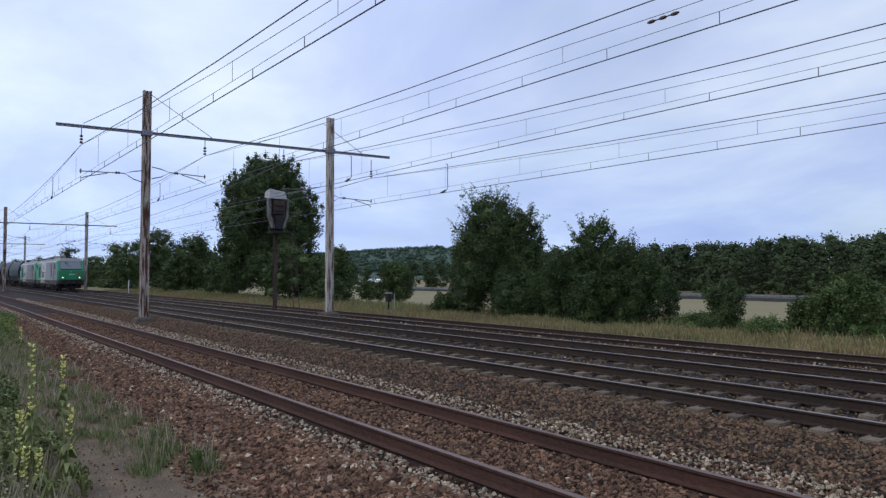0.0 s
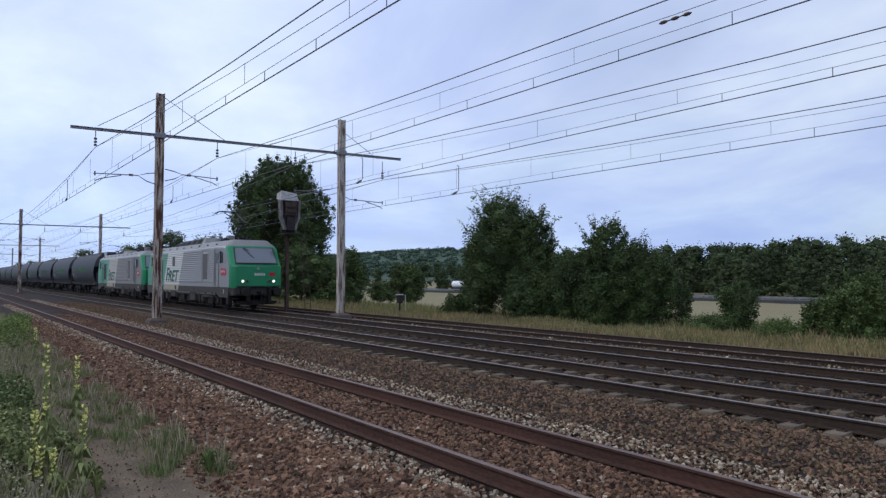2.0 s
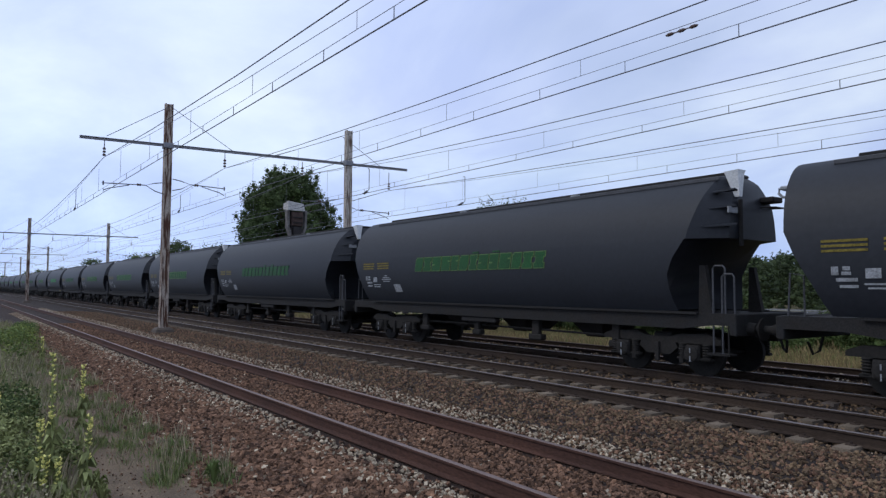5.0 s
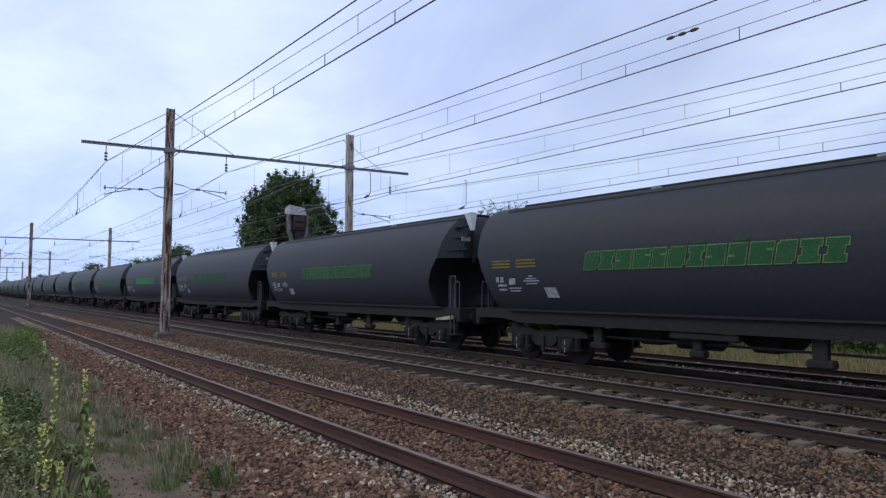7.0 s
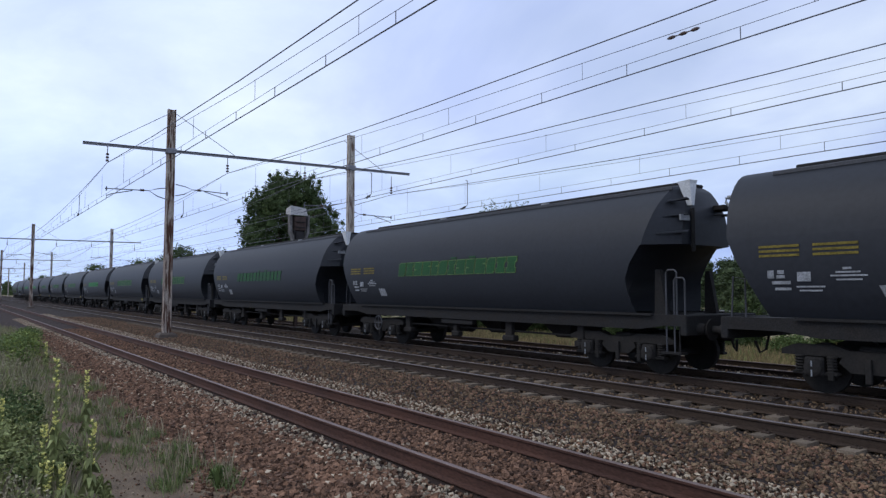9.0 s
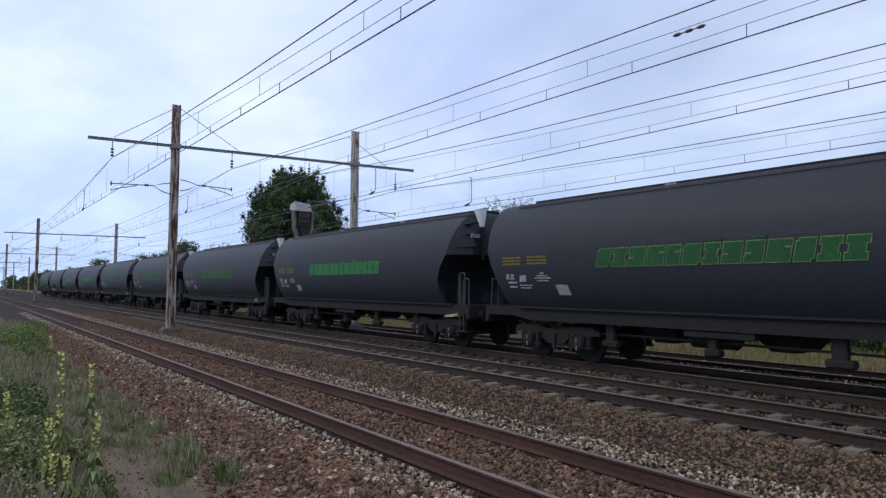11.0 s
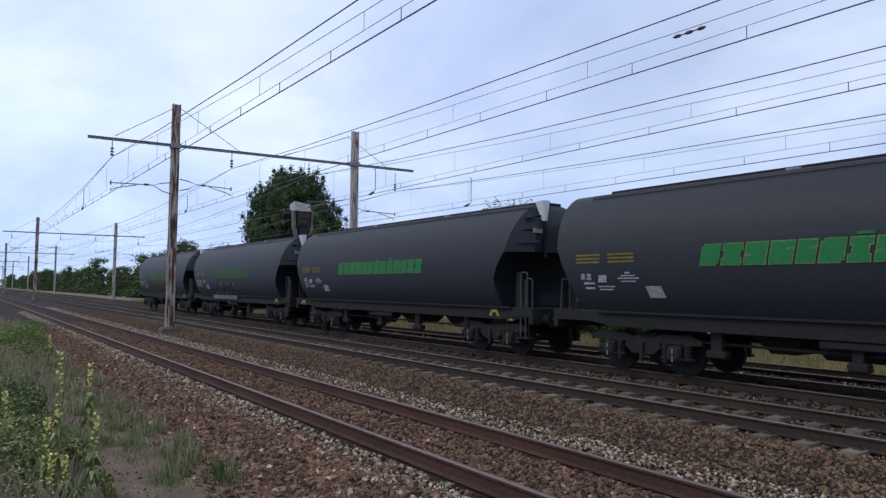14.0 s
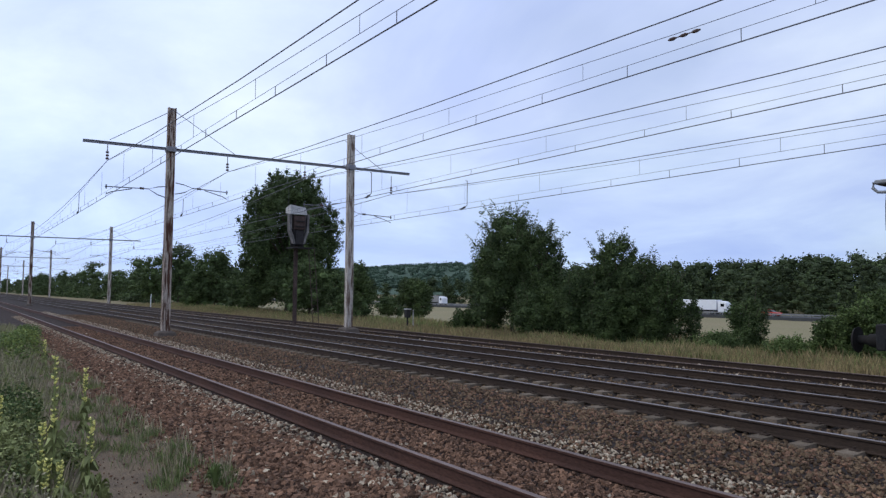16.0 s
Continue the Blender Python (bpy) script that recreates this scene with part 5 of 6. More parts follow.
# ---- ballast, sleepers ----
def stones(name, label, n, mats, xr, yr, size, lift=0.0, seed=1, bias=1.6, pick=None, far=False):
    """Loose broken stones laid on the ground: bent six-sided lumps, denser towards the near end."""
    g = np.random.default_rng(seed)
    x = xr[1] + (xr[0] - xr[1]) * g.random(n) ** bias
    y = yr[0] + (yr[1] - yr[0]) * g.random(n)
    z = np.interp(y, [p[0] for p in PROFILE], [p[1] for p in PROFILE]) + lift
    s = size * (0.55 + 0.9 * g.random(n))
    if far:
        lump = np.array([(1, 0, 0), (0, 1, 0), (-1, 0, 0), (0, -1, 0), (0, 0, 1), (0, 0, -1)], float) * 0.66
        face = np.array([(0, 1, 4), (1, 2, 4), (2, 3, 4), (3, 0, 4), (1, 0, 5), (2, 1, 5), (3, 2, 5), (0, 3, 5)])
    else:
        lump = np.array([(i, j, k) for k in (-1, 1) for j in (-1, 1) for i in (-1, 1)], float) * 0.5
        face = np.array([(0, 2, 3, 1), (4, 5, 7, 6), (0, 1, 5, 4), (1, 3, 7, 5), (3, 2, 6, 7), (2, 0, 4, 6)])
    nv, nf = len(lump), len(face)
    pts = lump[None] * (0.7 + 0.6 * g.random((n, nv, 3))) * np.stack([s * (0.8 + 0.5 * g.random(n)), s * (0.8 + 0.4 * g.random(n)), s * 0.75], 1)[:, None, :]
    ax = g.normal(size=(n, 3))
    ax /= np.linalg.norm(ax, axis=1)[:, None]
    an = g.random(n) * 6.28
    c, sn = np.cos(an)[:, None, None], np.sin(an)[:, None, None]
    a = ax[:, None, :]
    pts = pts * c + np.cross(np.broadcast_to(a, pts.shape), pts) * sn + a * (pts * a).sum(2, keepdims=True) * (1 - c)
    pts += np.stack([x, y, z + s * (0.12 + 0.22 * g.random(n))], 1)[:, None, :]
    fs = (face[None] + (np.arange(n) * nv)[:, None, None]).reshape(-1, face.shape[1])
    me = bpy.data.meshes.new(name)
    me.from_pydata(pts.reshape(-1, 3).tolist(), [], fs.tolist())
    for m in mats:
        me.materials.append(m)
    if len(mats) > 1:
        which = (g.random(n) < (pick if pick is not None else 0.2)).astype(int)
        me.polygons.foreach_set("material_index", np.repeat(which, nf))
    me.update()
    return tagged(new(name, me), label, "ballast", kind="stuff")


BROWN = [M_stone, M_stone_pale]
stones("ballast", "reddish brown broken ballast stones on the track shoulder", 34000, BROWN, (-42, -1), (2.62, 3.98), 0.044, 0, 1, 1.8, 0.04)
stones("ballast", "pale grey ballast stones along the rail", 7500, [M_stone_pale, M_stone], (-60, -1), (3.74, 4.26), 0.031, 0.012, 2, 1.6, 0.40)
stones("ballast", "brown rusty ballast stones between the rails", 22000, BROWN, (-42, -1), (4.56, 5.80), 0.033, 0.0, 3, 1.8, 0.01)
stones("ballast", "pale grey ballast stones beside the rail", 12000, [M_stone_pale, M_stone], (-70, -1), (6.20, 6.95), 0.034, 0.014, 4, 1.6, 0.36, far=True)
stones("ballast", "brown ballast stones between two tracks", 32000, [M_stone_dark, M_stone], (-60, -1), (6.5, 9.35), 0.040, 0.0, 5, 1.6, 0.4, far=True)
stones("ballast", "dark grey ballast stones under the running tracks", 15000, [M_stone_dark, M_stone_pale], (-60, -2), (9.1, 12.2), 0.04, 0.0, 6, 1.6, 0.012, far=True)
stones("ballast", "dark grey ballast stones around the far tracks", 12000, [M_stone_dark, M_stone_pale], (-75, -4), (12.2, 17.0), 0.045, 0.0, 7, 1.4, 0.015, far=True)
stones("ballast", "grey ballast stones in the strip before the last track", 1800, [M_stone_pale, M_stone_dark], (-60, -4), (15.1, 16.6), 0.05, 0.01, 8, 1.3, 0.6, far=True)
stones("ballast", "brown ballast stones on the far shoulder", 9000, [M_stone_dark, M_stone_pale], (-70, -5), (17.0, 21.5), 0.055, 0.0, 9, 1.3, 0.06, far=True)
stones("ballast", "loose brown stones spilling onto the path", 4500, BROWN, (-42, -3), (2.25, 2.8), 0.032, 0.0, 14, 1.6, 0.04)
stones("gravel", "scattered small stones on the earth path", 3000, BROWN, (-30, -4), (1.2, 2.9), 0.013, 0.0, 10, 1.5, 0.06)

M_concrete_dark = mat("sleeper_concrete_oily", (0.085, 0.068, 0.056), 0.9, 0, 0.3, 5, 0.3, 50, (0.05, 0.04, 0.034), spread=0.25)
SLEEPER_DARK = sleeper_mesh(M_concrete_dark, 0.13, -0.30, -0.17)
SLEEPER, FASTEN = sleeper_mesh(M_concrete, 0.13, -0.30, -0.155), fastening_mesh()
for tr, n0, n1 in ((tracks[1], -80, 0), (tracks[2], -80, -3)):
    for i in range(n0, n1):
        sl = part("sleeper", SLEEPER if tr is tracks[1] else SLEEPER_DARK, None, tr, at=(i * 0.6, 0, 0.006 * math.sin(i * 2.3)))
        if i > -60:
            part("fastening", FASTEN, None, tr, at=(i * 0.6, 0, 0))

# ---- plants ----


def leaf_cloud(name, mats, blobs, n, size, parent=None, label="", seed=1, flat=0.55, core=0.42, heart=0.45):
    """Many small pointed leaves round a set of lumps (x, y, z, radius across, radius up)."""
    g = np.random.default_rng(seed)
    blobs = np.array(blobs, float)
    wt = blobs[:, 3] ** 2
    k = g.choice(len(blobs), n, p=wt / wt.sum())
    d = g.normal(size=(n, 3))
    d /= np.linalg.norm(d, axis=1)[:, None]
    r = np.clip(1 - np.abs(g.normal(0, core, n)), 0.1, 1.0) + 0.06 * np.abs(g.normal(size=n)) ** 1.5
    c = blobs[k, :3] + d * r[:, None] * np.stack([blobs[k, 3], blobs[k, 3], blobs[k, 4]], 1)
    s = size * (0.6 + 0.8 * g.random(n))
    u = g.normal(size=(n, 3)) + d * 0.5
    u[:, 2] *= flat
    u /= np.linalg.norm(u, axis=1)[:, None]
    v = np.cross(u, g.normal(size=(n, 3)))
    v /= np.linalg.norm(v, axis=1)[:, None]
    w = np.cross(u, v)
    rings, around = 4, 7
    hv, hf = [], []
    if heart:
        for bx, by, bz, br, bh in blobs[blobs[:, 3] > 0.3]:
            o = n * 4 + len(hv)
            jit = 0.8 + 0.4 * g.random(rings * around)
            for i in range(rings):
                th = math.pi * (i + 0.5) / rings
                for q in range(around):
                    ph = 2 * math.pi * q / around
                    k2 = jit[i * around + q] * heart
                    hv.append((bx + br * k2 * math.sin(th) * math.cos(ph), by + br * k2 * math.sin(th) * math.sin(ph), bz + bh * k2 * math.cos(th)))
            for i in range(rings - 1):
                for q in range(around):
                    a2, c2 = o + i * around + q, o + i * around + (q + 1) % around
                    hf.append((a2, a2 + around, c2 + around, c2))
            hf.append(tuple(o + q for q in range(around)))
            hf.append(tuple(o + (rings - 1) * around + q for q in reversed(range(around))))
    P = np.stack([c, c + u * s[:, None] * 0.5 + v * s[:, None] * 0.30 + w * s[:, None] * 0.08, c + u * s[:, None], c + u * s[:, None] * 0.5 - v * s[:, None] * 0.30 + w * s[:, None] * 0.08], 1)
    me = bpy.data.meshes.new(name)
    me.from_pydata(P.reshape(-1, 3).tolist() + hv, [], np.arange(n * 4).reshape(n, 4).tolist() + hf)
    for m in mats:
        me.materials.append(m)
    if len(mats) > 1:
        me.polygons.foreach_set("material_index", np.concatenate([(noise_pick(c, seed) + g.random(n) * 0.5 > 0.75).astype(int), np.zeros(len(hf), int)]))
    me.update()
    ob = new(name, me)
    if parent is not None:
        ob.parent = parent
    return tagged(ob, label)


def noise_pick(c, seed):
    return 0.5 + 0.5 * np.sin(c[:, 0] * 1.3 + seed) * np.sin(c[:, 2] * 1.7 + seed * 2) * np.cos(c[:, 1] * 1.1)


def lumps(g, r, h, z0, n, small=0.26, big=0.44):
    """Lumps filling an upright egg of radius r from z0 to z0 + h, widest below the middle."""
    out = []
    for i in range(n):
        a, t = i * 2.4 + g.uniform(-0.5, 0.5), (i + g.random()) / n
        prof = math.sqrt(max(0.16, 1 - ((t - 0.42) / 0.63) ** 2)) if t > 0.42 else 1 - 0.45 * (0.42 - t)
        br = r * g.uniform(small, big) * (1 - 0.12 * t)
        q = max(0.0, r * prof - br * 0.6) * g.uniform(0.30, 1.0) ** 0.6
        out.append((math.cos(a) * q, math.sin(a) * q, z0 + br * 0.7 + (h - br * 1.5) * t, br, br * g.uniform(0.65, 0.95)))
    return out


def shoots(parent, bl, height, r, mats, size, g, count, seed):
    """Long arching shoots that stand clear of a crown, each a thin twig set with leaves."""
    tops = sorted(bl, key=lambda q: -q[2])[:max(6, len(bl) * 2 // 3)]
    dots, b = [], Build()
    for i in range(count):
        cx, cy, cz, br, bh = tops[g.randrange(len(tops))]
        a = g.uniform(0, 6.28)
        l = g.uniform(0.5, 1.3) * min(1.0, 0.25 * r + 0.35)
        out = g.uniform(0.15, 0.8)
        pts = []
        for k in range(6):
            t = k / 5
            pts.append((cx + math.cos(a) * (br * 0.7 + l * out * t), cy + math.sin(a) * (br * 0.7 + l * out * t), cz + bh * 0.7 + l * (t - 0.45 * out * t * t)))
        b.tube(pts, [0.012, 0.011, 0.009, 0.007, 0.005, 0.003], 4)
        for k, p in enumerate(pts):
            dots.append((*p, (0.15 - 0.018 * k) * (0.6 + size * 3), (0.13 - 0.015 * k) * (0.6 + size * 3)))
    tagged(part("twig", b, M_bark, parent), kind="stuff")
    tagged(leaf_cloud("shoot", mats, dots, count * 60, size * 0.85, parent, seed=seed + 500, heart=0), kind="stuff")


def tree(x, y, height, r, trunk_h, n, size, mats, label, seed, group="", name="tree", category="tree", arching=0):
    g = random.Random(seed)
    z = ground_z(x, y) - 0.05
    tr = thing(name, label, category, group, at=(x, y, z))
    if height > 10:
        bl = lumps(g, r, height - trunk_h, trunk_h, 190, 0.13, 0.24)
        bl += [(0.12 * r * math.sin(q * 2.1), 0, trunk_h + (height - trunk_h) * (0.18 + 0.11 * q), r * (0.55 - 0.05 * q), r * 0.4) for q in range(5)]
    else:
        bl = lumps(g, r, height - trunk_h, trunk_h, 44 if height > 4 else 28, 0.20, 0.36)
        bl += [(0, 0, trunk_h + (height - trunk_h) * q, r * 0.55, (height - trunk_h) * 0.2) for q in (0.25, 0.45, 0.62)]
    b = Build()
    tr_r = 0.03 * height
    b.tube([(0, 0, -0.1), (0.05 * r, 0, height * 0.2), (-0.04 * r, 0.05 * r, height * 0.45), (0.0, 0, height * 0.75)], [tr_r, tr_r * 0.8, tr_r * 0.55, tr_r * 0.2], 8)
    part("trunk", b, M_bark, tr, smooth=True)
    for cx, cy, cz, br, bh in bl[::3]:
        b = Build()
        z0 = max(0.1, min(cz * 0.55, height * 0.6))
        b.tube([(0, 0, z0), (cx * 0.4, cy * 0.4, z0 + (cz - z0) * 0.55), (cx, cy, cz), (cx * 1.12, cy * 1.12, cz + bh * 0.8)], [tr_r * 0.4, tr_r * 0.28, tr_r * 0.14, 0.01], 5)
        part("limb", b, M_bark, tr)
    # small tufts that break the outline
    tips = [(cx * 1.06 + g.uniform(-0.8, 0.8) * br, cy * 1.06 + g.uniform(-0.8, 0.8) * br, cz + bh * g.uniform(0.5, 1.25), 0.05 * r + 0.08, 0.07 * r + 0.08) for cx, cy, cz, br, bh in bl for _ in range(2) if cz > height * 0.3]
    leaf_cloud("crown", mats, bl + tips, n, size, tr, seed=seed, heart=0.5)
    if arching:
        shoots(tr, bl, height, r, mats, size, g, arching * 3 // 2, seed)
    return tr


DARK, MID, FRESH = [M_leaf, M_leaf2], [M_leaf2, M_leaf], [M_leaf3, M_leaf2]
tree(-66.39, 28.0, 14.3, 5.75, 0.74, 90000, 0.2, DARK, "tall dark green oak-like tree behind the tracks", 100, "trees along the line", "tree", "tree")
tree(-107.81, 28.0, 9.53, 3.52, 0.95, 9000, 0.255, DARK, "dark green tree at the edge of the verge", 101, "trees along the line", "tree", "tree")
tree(-136.03, 31.0, 9.08, 2.98, 0.91, 6000, 0.272, MID, "green young tree behind the verge", 102, "trees along the line", "tree", "tree")
tree(-90.16, 28.0, 7.83, 3.35, 0.39, 9750, 0.238, DARK, "rounded dark green bush beside the tall tree", 103, "bushes along the line", "bush", "bush")
tree(-75.04, 27.0, 5.10, 3.07, 0.15, 7500, 0.204, DARK, "dark green bush under the tall tree", 104, "bushes along the line", "bush", "bush")
tree(-90.99, 26.0, 4.95, 2.70, 0.15, 5250, 0.221, MID, "low green bush on the verge", 105, "bushes along the line", "bush", "bush")
tree(-56.80, 26.0, 5.36, 2.84, 0.16, 9750, 0.17, MID, "leafy green bush behind the signal", 106, "bushes along the line", "bush", "bush")
tree(-47.95, 26.0, 4.72, 1.73, 0.14, 6750, 0.162, MID, "leafy green bush beside the weathered mast", 107, "bushes along the line", "bush", "bush")
tree(-53.21, 27.0, 4.02, 1.57, 0.12, 5250, 0.17, DARK, "dark green bush in the hedge", 108, "bushes along the line", "bush", "bush")
tree(-29.02, 25.5, 6.97, 2.80, 0.42, 38000, 0.108, DARK, "tall dark green bushy tree in the hedge", 109, "trees along the line", "tree", "tree", arching=35)
tree(-26.62, 25.8, 5.91, 1.37, 0.35, 13300, 0.108, DARK, "dark green bush with loose arching twigs", 110, "bushes along the line", "bush", "bush", arching=31)
tree(-30.56, 25.0, 4.55, 1.19, 0.18, 9500, 0.108, DARK, "dark green bush at the end of the hedge", 111, "bushes along the line", "bush", "bush", arching=26)
tree(-21.75, 25.8, 5.11, 1.51, 0.26, 17100, 0.101, DARK, "tall green bush in the hedge", 112, "bushes along the line", "bush", "bush", arching=28)
tree(-23.44, 25.4, 3.76, 1.66, 0.15, 17100, 0.101, DARK, "wide green bush in the hedge", 113, "bushes along the line", "bush", "bush", arching=23)
tree(-19.95, 25.5, 3.99, 1.33, 0.16, 15200, 0.094, MID, "green bush with light shoots in the hedge", 114, "bushes along the line", "bush", "bush", arching=23)
tree(-19.03, 25.8, 3.33, 0.98, 0.13, 12350, 0.094, DARK, "loose green bush at the hedge's end", 115, "bushes along the line", "bush", "bush", arching=21)
tree(-21.16, 24.8, 2.73, 1.35, 0.08, 15200, 0.094, MID, "low spreading green bush in the hedge", 116, "bushes along the line", "bush", "bush", arching=8)
tree(-26.02, 25.0, 2.89, 1.91, 0.09, 15200, 0.101, DARK, "low dark bush in the hedge", 117, "bushes along the line", "bush", "bush", arching=8)
tree(-18.27, 26.5, 1.94, 0.54, 0.10, 2660, 0.094, MID, "small green bush beside the field", 118, "bushes along the line", "bush", "bush", arching=8)
tree(-15.38, 26.0, 2.16, 0.93, 0.09, 9500, 0.086, MID, "small rounded green bush by the field", 119, "bushes along the line", "bush", "bush", arching=8)
tree(-10.69, 25.0, 2.06, 0.93, 0.06, 15200, 0.086, FRESH, "bright green spreading bush", 120, "bushes along the line", "bush", "bush", arching=8)
tree(-10.22, 25.5, 2.54, 1.24, 0.08, 17100, 0.086, FRESH, "large bright green bush", 121, "bushes along the line", "bush", "bush", arching=8)
tree(-11.93, 25.5, 1.53, 0.74, 0.05, 7600, 0.086, FRESH, "low bright green bush on the verge", 122, "bushes along the line", "bush", "bush", arching=8)
tree(-69.75, 46.0, 5.10, 2.23, 0.31, 7500, 0.238, MID, "rounded green bush in the field", 123, "bushes along the line", "bush", "bush")
tree(-99.03, 60.0, 3.88, 2.67, 0.19, 4500, 0.255, DARK, "low green bush in the field", 124, "bushes along the line", "bush", "bush")
tree(-31.86, 24.5, 1.46, 1.07, 0.04, 6650, 0.101, MID, "low green bush at the hedge's foot", 125, "bushes along the line", "bush", "bush")
tree(-15.64, 24.6, 0.94, 0.96, 0.02, 6650, 0.072, FRESH, "low bright green bramble on the verge", 126, "bushes along the line", "bush", "bush")
tree(-12.75, 24.4, 0.90, 0.98, 0.02, 6650, 0.072, FRESH, "low bright green bramble by the field", 127, "bushes along the line", "bush", "bush")

# ---- woods and hill in the distance ----


def wood(name, label, rows, n, size, mats, seed):
    g = random.Random(seed)
    bl = []
    for x0, x1, y0, y1, h0, h1, count in rows:
        for i in range(count):
            x, y = x0 + (x1 - x0) * (i + g.random()) / count, g.uniform(y0, y1)
            h = g.uniform(h0, h1)
            z = ground_z(x, y)
            r = h * g.uniform(0.26, 0.4)
            for k in range(13):
                a = g.uniform(0, 6.28)
                t = (k + g.random()) / 13
                q = r * g.uniform(0.1, 1.0) * math.sqrt(max(0.1, 1 - t * t))
                bl.append((x + q * math.cos(a), y + q * math.sin(a), z + h * t * 0.95, r * g.uniform(0.35, 0.75), h * g.uniform(0.08, 0.15)))
    ob = leaf_cloud(name, mats, bl, n, size, seed=seed, core=0.4, heart=0.5)
    return tagged(ob, label, "woods", kind="stuff")


wood("far_wood", "dense dark green wood behind the field", [(-215, 60, 172, 190, 8, 14, 60), (-225, 60, 190, 225, 14.0, 17.0, 85), (-230, 60, 225, 265, 16.5, 19.0, 95)], 210000, 0.8, [M_far, M_leaf], 31)
wood("far_wood", "dark green trees lining the railway far off", [(-620, -96, 27, 34, 5, 9, 60), (-420, -110, 34, 44, 6, 10, 40)], 90000, 0.4, [M_leaf, M_leaf2], 32)
wood("far_wood", "low green trees in the fields far off", [(-520, -205, 165, 205, 8.5, 13, 46), (-260, -215, 120, 135, 3, 5, 5)], 70000, 0.7, [M_far, M_leaf], 33)


def ridge(x):
    return lerp(x, [(-2600, 0.75), (-1700, 0.85), (-1300, 0.85), (-1000, 0.5), (-700, 0.2), (-400, 0.15)])


b = Build()
hx = list(range(-3400, 401, 60))
hrow = []
for j, (yy, zz) in enumerate(((560, -3), (700, 36), (860, 66), (1000, 80), (1300, 60))):
    hrow.append([(x, yy, zz * (ridge(x) + 0.04 * noise.noise((x * 0.01, yy * 0.01, 0))) if zz > 0 else zz) for x in hx])
b.v = [p for r in hrow for p in r]
nxh = len(hx)
for j in range(len(hrow) - 1):
    for i in range(nxh - 1):
        b.f.append((j * nxh + i, j * nxh + i + 1, (j + 1) * nxh + i + 1, (j + 1) * nxh + i))
        b.m.append(0)
# distance haze is mixed into this green, bluer and lighter than the far wood
M_hill = mat("hill_wood_hazed", (0.056, 0.088, 0.058), 0.9, 0, 0.25, 0.02, 0.8, 0.09, (0.044, 0.070, 0.048))
tagged(part("hill", b, M_hill, smooth=True), "low wooded hill on the horizon", "hill", kind="structure")
g = random.Random(5)
bl = []
for i in range(1500):
    x, yy = g.uniform(-2700, -100), g.uniform(580, 1000)
    zz = float(np.interp(yy, [560, 700, 860, 1000], [-3, 36, 66, 80])) * ridge(x)
    bl.append((x, yy, zz + 2, g.uniform(6, 10), g.uniform(4, 6)))
tagged(leaf_cloud("hill_trees", [M_hill], bl, 60000, 4.5, seed=77, core=0.2, heart=0.8), "small far trees covering the hill", "woods", kind="stuff")


# ---- grass ----
def blades(name, label, n, mats, place, h, w, seed, lean=0.35):
    """Grass blades: bent two-piece slivers set on the ground by place(rng) -> x, y."""
    g = np.random.default_rng(seed)
    x, y, sc = place(g, n)
    n = len(x)
    z = np.array([ground_z(a, c) for a, c in zip(x, y)])
    a = g.random(n) * 6.28
    L = h * sc * (0.45 + 0.75 * g.random(n))
    bend = lean * L * (0.3 + g.random(n))
    dx, dy = np.cos(a), np.sin(a)
    bx, by = -dy * w, dx * w
    P = np.stack([np.stack([x - bx, y - by, z - 0.02], 1), np.stack([x + bx, y + by, z - 0.02], 1),
                  np.stack([x + bx * 0.7 + dx * bend * 0.35, y + by * 0.7 + dy * bend * 0.35, z + L * 0.6], 1), np.stack([x + dx * bend, y + dy * bend, z + L], 1),
                  np.stack([x - bx * 0.7 + dx * bend * 0.35, y - by * 0.7 + dy * bend * 0.35, z + L * 0.6], 1)], 1)
    me = bpy.data.meshes.new(name)
    me.from_pydata(P.reshape(-1, 3).tolist(), [], (np.arange(n)[:, None] * 5 + np.arange(5)[None]).tolist())
    for m in mats:
        me.materials.append(m)
    if len(mats) > 1:
        pick = (np.sin(x * 0.35 + seed) * np.cos(y * 0.9) * 0.5 + 0.5 + (g.random(n) - 0.5) * 1.1 > 0.5).astype(int)
        me.polygons.foreach_set("material_index", pick)
    me.update()
    return tagged(new(name, me), label, "grass", kind="stuff")


def verge(x0, x1, y0, y1, p=1.0):
    def place(g, n):
        x = x1 + (x0 - x1) * g.random(n) ** p
        y = y0 + (y1 - y0) * g.random(n)
        return x, y, 0.7 + 0.5 * (np.sin(x * 0.7) * np.cos(x * 0.23 + y) * 0.5 + 0.5)
    return place


def near_bank(g, n):
    x = -4.5 - 38 * g.random(n) ** 1.6
    edge = 1.25 + (-x - 8) * 0.062
    y = edge - 3.2 * g.random(n) ** 0.8
    y += 0.25 * np.sin(x * 1.7) * np.cos(x * 0.6)
    return x, y, 0.6 + 0.6 * np.clip((edge - y) / 1.6, 0, 1)


def path_edge(g, n):
    x = -8.5 - 26 * g.random(n) ** 1.4
    edge = 1.25 + (-x - 8) * 0.062
    y = edge + (2.75 + 0.012 * (-x - 8) - edge) * g.random(n) ** 1.5
    keep = np.sin(x * 1.9 + 1.0) * np.cos(y * 3.1 + x * 0.7) + g.normal(0, 0.35, n) > np.where(x > -11.5, 0.55, -0.1)
    return x[keep], y[keep], 0.5 + 0.7 * g.random(int(keep.sum()))


